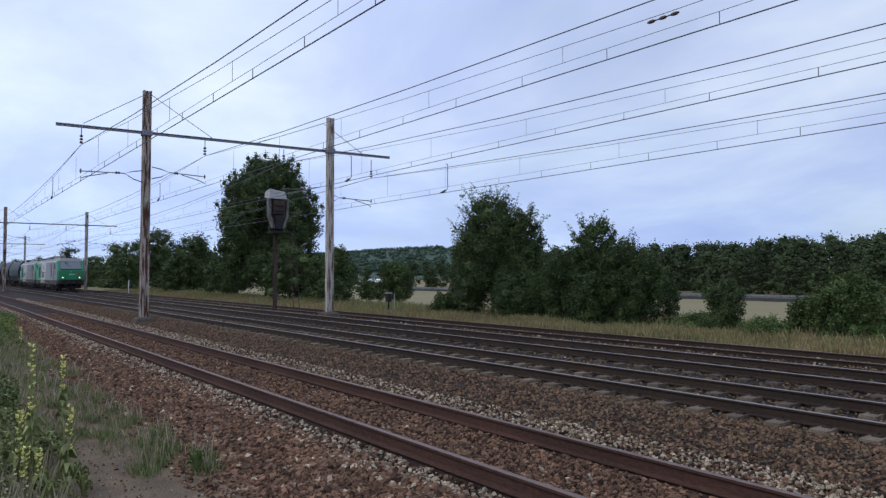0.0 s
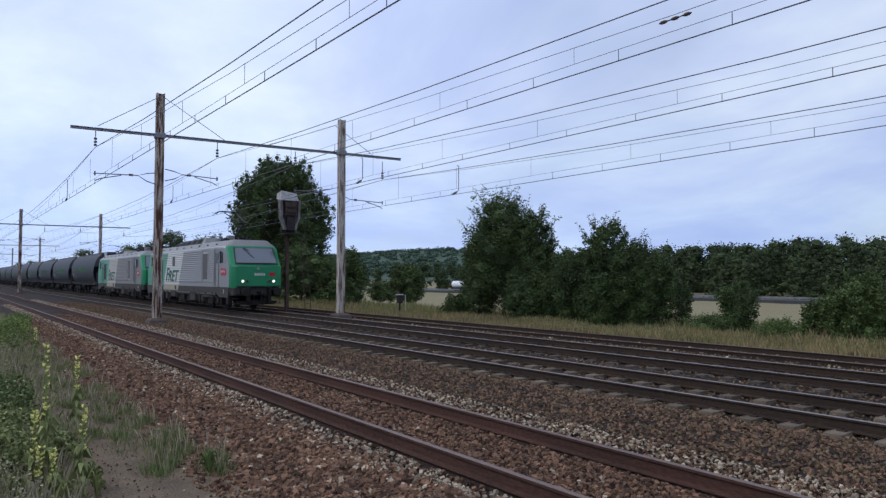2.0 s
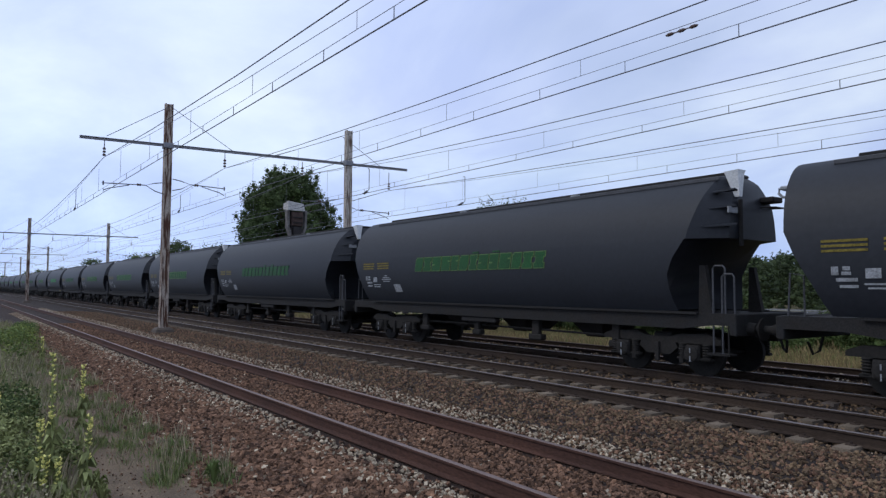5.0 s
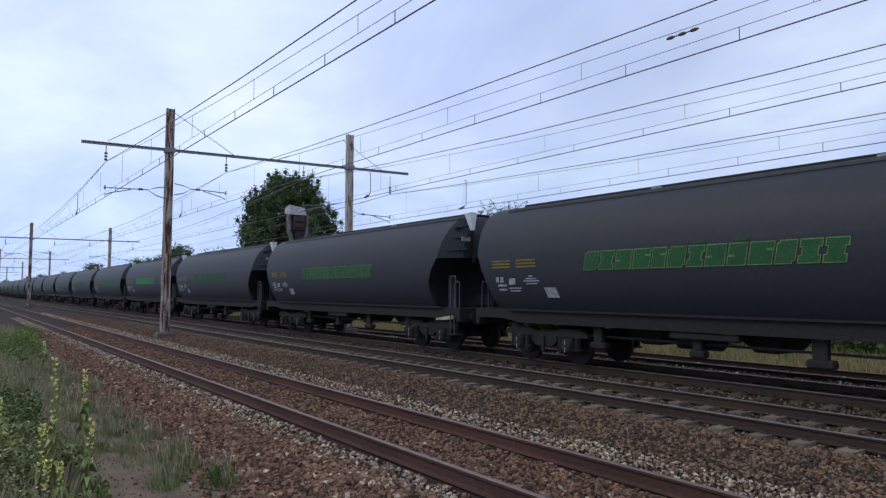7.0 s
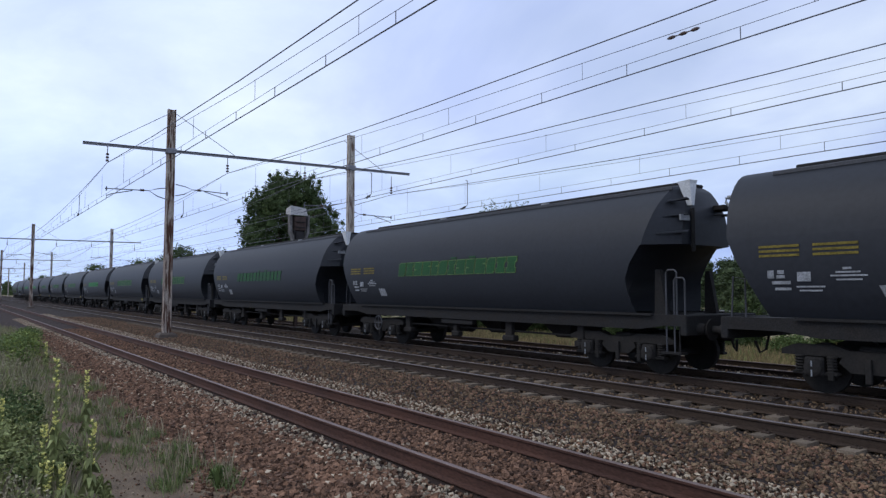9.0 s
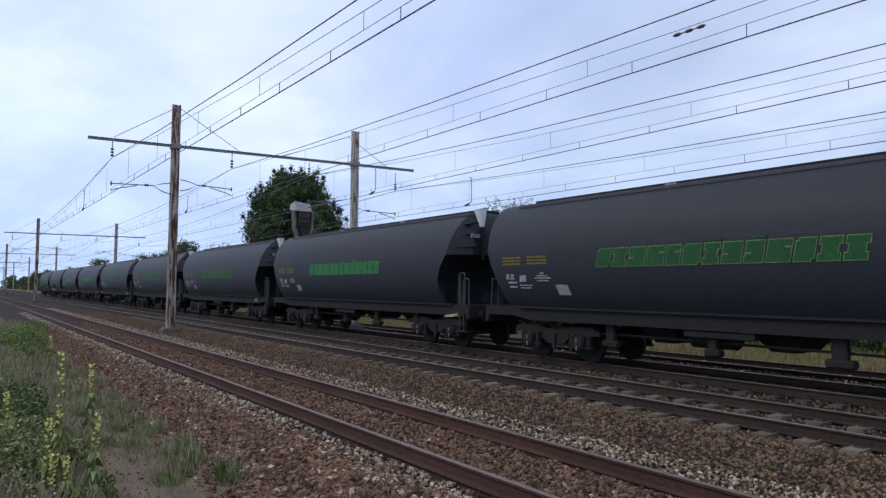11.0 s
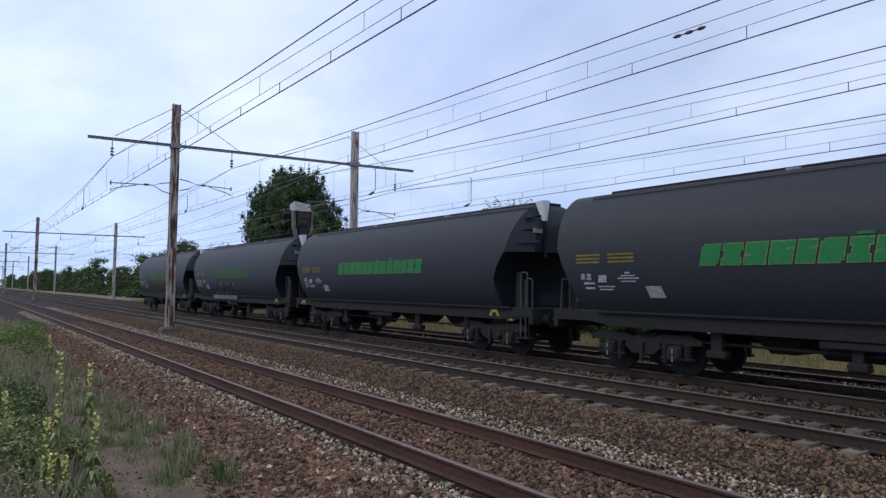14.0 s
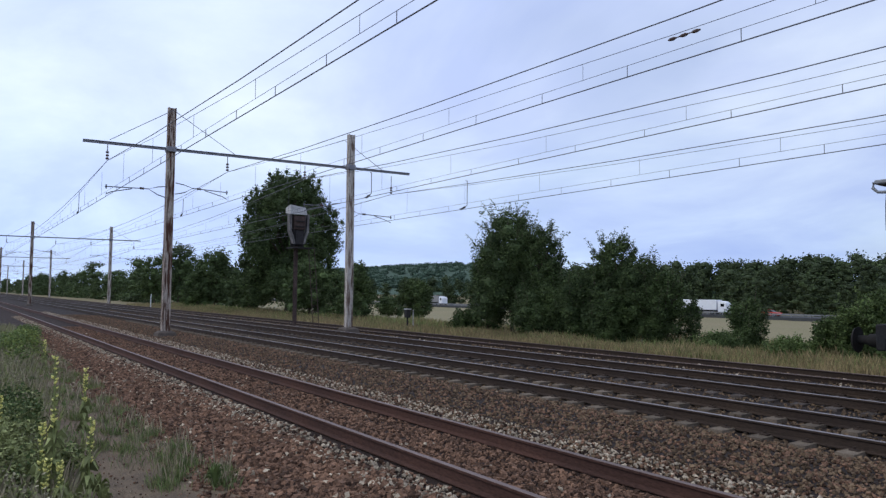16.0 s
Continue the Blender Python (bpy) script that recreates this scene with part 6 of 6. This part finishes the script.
def tufts(g, n):
    cx = np.array([-9.9, -11.2, -13.5, -15.0, -17.0, -8.4, -12.0, -19.6, -27.0, -30.0, -7.9, -15.6, -14.0, -12.6, -11.6, -10.9, -10.2, -9.4, -9.0, -8.6, -13.2, -18.5, -21.0, -24.0, -16.8, -8.2, -10.6])
    cy = np.array([2.65, 2.6, 2.55, 2.6, 2.7, 2.75, 2.5, 2.55, 2.75, 2.9, 2.6, 2.15, 2.25, 2.20, 2.1, 2.32, 2.05, 2.35, 2.50, 2.25, 1.8, 2.3, 2.45, 2.7, 2.0, 2.05, 1.75])
    k = g.integers(0, len(cx), n)
    return cx[k] + g.normal(0, 0.15, n), cy[k] + g.normal(0, 0.075, n), 0.35 + 0.65 * g.random(n) ** 1.5


M_tuft = mat("tuft_green", (0.17, 0.22, 0.085), 0.75, 0, 0.25, 0.8, 0, 10, (0.11, 0.17, 0.05), spread=0.4, island=True)
M_straw = mat("grass_straw", (0.34, 0.285, 0.19), 0.9, 0, 0.25, 0.6, 0, 10, (0.22, 0.185, 0.12), spread=0.4, island=True)
M_sage = mat("weed_sage", (0.29, 0.265, 0.165), 0.9, 0, 0.25, 0.8, 0, 10, (0.19, 0.18, 0.11), spread=0.4, island=True)
M_lush = mat("weed_lush", (0.20, 0.24, 0.065), 0.8, 0, 0.25, 0.8, 0, 10, (0.14, 0.175, 0.05), spread=0.35, island=True)
M_bank = mat("bank_green", (0.225, 0.245, 0.095), 0.8, 0, 0.3, 0.8, 0, 10, (0.155, 0.17, 0.07), spread=0.5, island=True)
blades("verge_grass", "tall dry and green grass on the verge beyond the tracks", 80000, [M_dry, M_grass], verge(-110, 3, 21.3, 24.5, 1.4), 0.38, 0.0025, 1, 0.25)
blades("verge_grass", "soft dry straw-coloured grass beyond the tracks", 50000, [M_dry], verge(-110, 3, 21.0, 24.0, 1.4), 0.42, 0.0020, 12, 0.3)
blades("verge_grass", "green grass at the foot of the hedge", 40000, [M_grass, M_dry], verge(-110, 3, 22.6, 29.5, 1.4), 0.5, 0.004, 2, 0.25)
blades("meadow_grass", "rough grass and weeds on the near bank", 62000, [M_bank, M_sage], near_bank, 0.22, 0.0016, 3, 0.8)
blades("meadow_grass", "grey-green feathery weeds on the near bank", 16000, [M_sage, M_bank], near_bank, 0.46, 0.0016, 13, 0.3)
blades("grass_tufts", "thin green and straw-coloured grass at the path's edge", 8000, [M_tuft, M_straw], path_edge, 0.13, 0.0013, 14, 0.5)
blades("meadow_grass", "fine pale dry grass stems on the near bank", 9000, [M_straw], near_bank, 0.50, 0.0011, 4, 0.25)
blades("grass_tufts", "green grass tufts growing along the earth path", 11000, [M_tuft, M_grass], tufts, 0.15, 0.0012, 5)
blades("grass_tufts", "thin dry grass stems along the earth path", 1500, [M_straw], tufts, 0.36, 0.0012, 6, 0.2)


# ---- flowering plants on the near bank ----
def mullein(x, y, height, seed, spikes=1):
    g = random.Random(seed)
    z = ground_z(x, y) - 0.02
    pl = thing("mullein_plant", "tall mullein stalk with small yellow flowers", "wildflower", "mulleins on the bank", at=(x, y, z))
    b = Build()
    for i in range(34):
        a, l = g.uniform(0, 6.28), g.uniform(0.06, 0.13)
        h0 = g.uniform(0.02, height * 0.5)
        c, s = math.cos(a), math.sin(a)
        wv = l * 0.24
        pts = [(0, 0, h0), (c * l * 0.5 - s * wv, s * l * 0.5 + c * wv, h0 + 0.08), (c * l, s * l, h0 - 0.02), (c * l * 0.5 + s * wv, s * l * 0.5 - c * wv, h0 + 0.08)]
        b.add(pts, [(0, 1, 2, 3)])
        b.add([(p[0], p[1], p[2] - 0.004) for p in pts], [(3, 2, 1, 0)])
    part("leaf", b, M_bank, pl)
    for k in range(spikes):
        lean = (g.uniform(-0.05, 0.05) + (k * 0.16 if k % 2 else -k * 0.14), g.uniform(-0.05, 0.05))
        h = height * (1 if k == 0 else g.uniform(0.6, 0.8))
        st = part("stalk", Build().tube([(0, 0, 0), (lean[0] * 0.8, lean[1] * 0.5, h * 0.5), (lean[0] * 1.1, lean[1], h)], [0.014, 0.012, 0.008], 6), M_grass, pl)
        b, bb = Build(), Build()
        for i in range(80):
            t = g.uniform(0.50, 1.0)
            a = g.uniform(0, 6.28)
            cx, cy, cz = lean[0] * (0.5 + 0.6 * t), lean[1] * t, h * t
            r = 0.022
            px, py = cx + math.cos(a) * r, cy + math.sin(a) * r
            q = (b if g.random() < (0.62 if t > 0.8 else 0.28) else bb)
            w = 0.016 if q is b else 0.012
            q.add([(px + w, py, cz), (px, py + w, cz), (px - w, py, cz), (px, py - w, cz), (px + math.cos(a) * w, py + math.sin(a) * w, cz + w), (px, py, cz - w)],
                  [(0, 1, 4), (1, 2, 4), (2, 3, 4), (3, 0, 4), (1, 0, 5), (2, 1, 5), (3, 2, 5), (0, 3, 5)])
        tagged(part("blossom", b, M_yellow, st, "yellow blossoms"), kind="stuff")
        tagged(part("bud", bb, M_grass, st), kind="stuff")
    return pl


for x, y, h, sd, sp in ((-8.5, 0.98, 1.52, 1, 1), (-11.6, 1.70, 1.02, 2, 1), (-7.9, 1.22, 0.92, 3, 1), (-7.9, 0.80, 0.92, 4, 2), (-9.3, 1.05, 0.62, 5, 1), (-7.7, 0.95, 0.55, 6, 1), (-22.0, 2.2, 0.8, 7, 1), (-10.2, 0.55, 0.9, 8, 1)):
    mullein(x, y, h, sd, sp)


def broad_weed(x, y, r, seed, m, tall=0.35):
    g = random.Random(seed)
    pl = thing("broadleaf_weed", "low green broad-leaved weed on the bank", "weed", "weeds on the bank", at=(x, y, ground_z(x, y)))
    for i in range(22):
        a, l, h = g.uniform(0, 6.28), r * 0.42 * g.uniform(0.4, 1.1), tall * g.uniform(0.3, 0.85)
        c, s = math.cos(a), math.sin(a)
        w = l * 0.28
        b = Build()
        rows = []
        for t, ww in ((0.1, 0.2), (0.35, 0.9), (0.6, 1.0), (0.85, 0.55), (1.0, 0.05)):
            hz = h * math.sin(t * 2.2)
            rows.append([(c * l * t - s * w * ww, s * l * t + c * w * ww, hz + 0.02), (c * l * t, s * l * t, hz), (c * l * t + s * w * ww, s * l * t - c * w * ww, hz + 0.02)])
        vs = [p for q in rows for p in q]
        fs = []
        for q in range(4):
            fs += [(q * 3, q * 3 + 1, q * 3 + 4, q * 3 + 3), (q * 3 + 1, q * 3 + 2, q * 3 + 5, q * 3 + 4)]
        b.add(vs, fs)
        part("leaf", b, m, pl, smooth=True)
    return pl


for i, (x, y, r) in enumerate(((-7.6, 0.62, 0.30), (-7.4, 1.0, 0.24), (-8.0, 1.35, 0.22), (-7.7, 2.45, 0.26), (-8.6, 0.4, 0.32), (-9.6, 0.7, 0.26), (-10.9, 0.95, 0.26), (-7.5, 1.3, 0.2), (-14.0, 1.3, 0.3), (-17.5, 1.5, 0.3))):
    broad_weed(x, y, r, 20 + i, (M_leaf3, M_bank, M_grass)[i % 3])
leaf_cloud("bank_weeds", [M_bank, M_sage], [(-x, 0.35 + (x - 8) * 0.055 + 0.25 * math.sin(x * 2), -0.15, 0.35, 0.3) for x in np.arange(6.5, 40, 0.5)] + [(-x, -0.1 + (x - 8) * 0.05, 0.0, 0.4, 0.35) for x in np.arange(6.5, 40, 0.6)], 60000, 0.036, seed=91, heart=0)
leaf_cloud("dark_weeds", [M_bank, M_leaf2], [(x, y, -0.18 + h * 0.5, r, h * 0.6) for x, y, r, h in ((-8.9, 0.45, 0.30, 0.5), (-9.6, 0.62, 0.32, 0.5), (-10.6, 0.72, 0.36, 0.55), (-8.6, 0.82, 0.22, 0.3), (-11.6, 0.75, 0.4, 0.6), (-9.0, 1.15, 0.2, 0.25), (-8.3, 0.6, 0.25, 0.4))], 8000, 0.05, seed=92, heart=0)
tagged(bpy.data.objects["dark_weeds"], "dark green leafy weeds low on the near bank", "weeds", kind="stuff")
leaf_cloud("yellow_weeds", [M_lush, M_leaf3], [(x, y, -0.2 + h * 0.5, r, h * 0.55) for x, y, r, h in ((-24.5, 1.35, 0.45, 0.7), (-26.5, 1.75, 0.5, 0.65), (-29.0, 2.2, 0.5, 0.6), (-32.0, 2.6, 0.5, 0.5), (-36.0, 2.9, 0.5, 0.45), (-25.5, 2.3, 0.25, 0.5), (-22.0, 1.6, 0.3, 0.6))], 5000, 0.07, seed=93, heart=0)
tagged(bpy.data.objects["yellow_weeds"], "bright yellow-green leafy weeds farther along the bank", "weeds", kind="stuff")
tagged(bpy.data.objects["bank_weeds"], "leafy green weeds filling the near bank", "weeds", kind="stuff")

# ---- signal, relay box ----
M_sig = mat("signal_grey", (0.19, 0.18, 0.17), 0.7, 0, 0.35, 3, 0.1, 30, (0.06, 0.05, 0.045))
M_sig_dark = mat("signal_dark", (0.035, 0.032, 0.032), 0.7, 0, 0.3, 3, 0.1, 30)
M_sig_rust = mat("signal_rust", (0.085, 0.058, 0.050), 0.85, 0, 0.4, 4, 0.1, 30, (0.045, 0.032, 0.028))
M_hood = mat("signal_hood_white", (0.40, 0.39, 0.37), 0.6, 0, 0.3, 3, 0.05, 30, (0.26, 0.25, 0.24))
sg = thing("signal_post", "tall grey railway signal seen from behind on a dark post", "railway signal", at=(-36.5, 15.85, 0))
part("post", Build().box(-0.09, -0.05, -0.09, 0.09, -0.25, 4.4).box(0.05, 0.09, -0.09, 0.09, -0.25, 4.4).box(-0.05, 0.05, -0.03, 0.03, -0.25, 4.4), M_sig_rust, sg)
part("footing", Build().box(-0.35, 0.35, -0.35, 0.35, -0.45, -0.12, 0, 0.04), M_base, sg)
b = Build()
b.box(-0.06, 0.02, -0.34, 0.48, 4.35, 6.15, 0, 0.02)
part("backboard", b, M_sig_dark, sg)
for y0, y1, z0, z1, m in ((-0.26, 0.42, 5.3, 6.1, M_sig_rust), (-0.16, 0.30, 4.45, 5.25, M_sig_dark)):
    part("case", Build().box(0.02, 0.34, y0, y1, z0, z1, 0, 0.03), m, sg)
for e, mid in ((-1, 0.07), (1, 0.07)):  # pale side cheeks that draw in towards the foot
    b = Build()
    b.loft([[(x, mid + e * y, z) for x, y in ((-0.04, w), (0.30, w), (0.30, w - 0.13), (-0.04, w - 0.13))][::e] for z, w in ((4.5, 0.36), (4.85, 0.44), (5.2, 0.58), (6.2, 0.60))])
    part("cheek", b, M_sig, sg)
for z in (5.45, 5.75):
    part("bracket", Build().box(0.34, 0.42, -0.2, 0.36, z, z + 0.05), M_sig_dark, sg)
b = Build()
b.loft([[(-0.3, -0.54, 6.25), (0.4, -0.54, 6.15), (0.4, 0.50, 6.15), (-0.3, 0.50, 6.25)], [(-0.3, -0.52, 6.56), (0.28, -0.48, 6.70), (0.28, 0.44, 6.58), (-0.3, 0.48, 6.5)]])
part("hood", b, M_hood, sg, "pale metal hood")
part("platform", Build().box(-0.1, 0.8, -0.5, 0.75, 4.22, 4.28), M_sig_dark, sg)
for y in (-0.45, 0.7):
    part("railing", Build().tube([(0.75, y, 4.25), (0.75, y, 5.3), (0.1, y, 5.3)], 0.018, 5), M_sig_dark, sg)
for y in (0.55, 0.9):
    part("ladder_rail", Build().tube([(1.0, y + 0.15, -0.3), (0.5, y, 4.3)], 0.022, 5), M_sig_rust, sg)
for i in range(13):
    z = 0.05 + 0.32 * i
    x = 1.0 - 0.5 * (z + 0.3) / 4.6
    o = 0.15 * (1 - (z + 0.3) / 4.6)
    part("rung", Build().tube([(x, 0.55 + o, z), (x, 0.9 + o, z)], 0.012, 5), M_sig_rust, sg)

rb = thing("relay_box", "small dark trackside relay box on a post", "relay box", at=(-36.0, 23.1, ground_z(-36.0, 23.1)))
part("post", Build().box(-0.04, 0.04, -0.04, 0.04, -0.1, 0.95), M_sig_dark, rb)
part("case", Build().box(-0.14, 0.14, -0.16, 0.16, 0.8, 1.3, 0, 0.03), M_sig_dark, rb)
part("cap", Build().box(-0.17, 0.17, -0.19, 0.19, 1.3, 1.36, 0, 0.02), M_hood, rb)
part("pipe", Build().tube([(0.0, 0.42, -0.1), (0.0, 0.42, 1.3)], 0.03, 6), M_hood, rb)
mp = thing("marker_post", "short white marker post by the track", "marker post", at=(-92.0, 20.6, ground_z(-92, 20.6)))
part("post", Build().tube([(0, 0, 0), (0, 0, 1.6), (0.15, 0, 1.9)], 0.06, 6), M_white, mp)

# ---- road far off, with its traffic ----
M_road = mat("road_asphalt", (0.065, 0.066, 0.066), 0.85, 0, 0.15, 0.3, 0, 4)
M_rail_w = mat("guard_rail_zinc", (0.24, 0.245, 0.25), 0.5, 0.5, 0.15, 1, 0, 20)
ROAD_Y, ROAD_Z = 150.0, -3.1
b = Build().box(-900, 500, ROAD_Y - 5, ROAD_Y + 6, -4.6, ROAD_Z)
tagged(part("road", b, M_road), "grey main road on a low bank across the fields", "road", kind="structure")
gr = thing("guard_rail", "galvanised guard rail along the far road", "guard rail", kind="structure", at=(0, ROAD_Y - 4.5, ROAD_Z))
part("beam", Build().box(-400, 150, -0.04, 0.04, 0.45, 0.75), M_rail_w, gr)
for i in range(70):
    part("post", Build().box(-280 + 4 * i, -279.88 + 4 * i, 0.04, 0.14, 0, 0.7), M_rail_w, gr)


def wheels(parent, xs, r, y):
    for x in xs:
        for s in (-1, 1):
            w = part("wheel", Build().tube([(x, s * y - 0.12, r), (x, s * y + 0.12, r)], r, 14), M_lblack, parent)
            part("rim", Build().tube([(x, s * (y + 0.11), r), (x, s * (y + 0.135), r)], r * 0.55, 10), M_rail_w, w)


def lorry(label, box_m, cab_m, tank, x0):
    lo = thing("lorry", label, "lorry", "traffic on the road")
    if tank:
        b = Build().tube([(-7.6, 0, 2.35), (-7.5, 0, 2.35), (3.3, 0, 2.35), (3.5, 0, 2.35)], [0.7, 1.2, 1.2, 0.8], 18)
        part("tank", b, box_m, lo, smooth=True)
    else:
        part("cargo_box", Build().box(-8.2, 3.4, -1.25, 1.25, 1.1, 3.45, 0, 0.05), box_m, lo)
    part("chassis", Build().box(-7.8, 5.6, -1.0, 1.0, 0.75, 1.12, 0, 0.03), M_lblack, lo)
    b = Build()
    b.loft([[(x, y, z) for y, z in ((-1.2, 0.6), (1.2, 0.6), (1.2, 2.6), (1.1, h), (-1.1, h), (-1.2, 2.6))] for x, h in ((3.8, 3.2), (4.6, 3.15), (5.7, 2.9), (5.95, 2.4))])
    cab = part("cab", b, cab_m, lo)
    part("cab_window", Build().box(4.5, 5.4, -1.215, 1.215, 1.9, 2.6), M_glass, cab)
    wheels(lo, (-6.6, -5.3, -4.0, 2.2, 5.0), 0.5, 1.05)
    ROAD_THINGS.append((lo, x0, 25.0, ROAD_Y - 1.5, ROAD_Z))


def car(label, m, x0, group="traffic on the road"):
    ca = thing("car", label, "car", group)
    b = Build()
    b.loft([[(x, -0.85 * q, 0.3), (x, 0.85 * q, 0.3), (x, 0.88 * q, 0.8), (x, 0.8 * q, h), (x, -0.8 * q, h), (x, -0.88 * q, 0.8)][::-1] for x, h, q in ((-2.1, 0.75, 0.9), (-2.0, 0.95, 0.97), (-0.9, 1.0, 1), (0.9, 0.98, 1), (1.9, 0.85, 0.95), (2.15, 0.6, 0.85))][::-1])
    part("body", b, m, ca, smooth=True)
    b = Build()
    b.loft([[(-1.8, -0.75, 0.95), (1.0, -0.75, 0.95), (1.0, 0.75, 0.95), (-1.8, 0.75, 0.95)], [(-1.2, -0.62, 1.43), (0.2, -0.62, 1.43), (0.2, 0.62, 1.43), (-1.2, 0.62, 1.43)]])
    part("cabin", b, M_glass, ca)
    part("roof", Build().box(-1.2, 0.2, -0.62, 0.62, 1.43, 1.47), m, ca)
    wheels(ca, (-1.3, 1.35), 0.32, 0.78)
    ROAD_THINGS.append((ca, x0, 25.0, ROAD_Y - 1.5, ROAD_Z))


M_car_red = mat("car_red", (0.45, 0.03, 0.02), 0.35, 0, 0.05, 2, 0, 20)
M_car_white = mat("car_white", (0.75, 0.75, 0.76), 0.35, 0, 0.05, 2, 0, 20)
lorry("white tanker lorry with a red cab on the far road", M_car_white, M_car_red, True, -238)
lorry("plain white box lorry on the far road", M_car_white, M_car_white, False, -498)
lorry("grey box lorry on the far road", M_lgrey, M_car_white, False, -612)
car("small red car on the far road", M_car_red, -482)
car("small white car on the far road", M_car_white, -110)
car("small white car following on the far road", M_car_white, -272)



# ---- what moves ----
# seconds and how far the train has come along the track
TRAIN = [(0.0, -103.6), (0.5, -90.9), (1.0, -77.1), (1.5, -63.2), (2.0, -49.4), (2.5, -36.3), (3.0, -21.7), (3.5, -8.23), (4.0, 6.44), (4.2, 12.04), (6.5, 75.55),
         (7.0, 90.25), (7.5, 105.03), (8.0, 118.83), (8.5, 133.5), (9.0, 147.14), (11.5, 218.85), (12.0, 232.48), (12.5, 247.33), (13.0, 261.1), (13.5, 275.82),
         (14.0, 289.5), (14.5, 304.3), (15.0, 318.1), (15.5, 332.78), (16.0, 346.2)]
LOCO, WAGON = 19.72, 16.35


def motions():
    for ob, back in TRAIN_THINGS:
        walk(ob, [(t, pose(s - back, T3, 0)) for t, s in TRAIN])
    for ob, x0, speed, y, z in ROAD_THINGS:
        walk(ob, [(t, pose(x0 + speed * t, y, z, 0, 0, 0 if speed > 0 else 180)) for t in (0.0, 8.0, 16.0)])


motions()
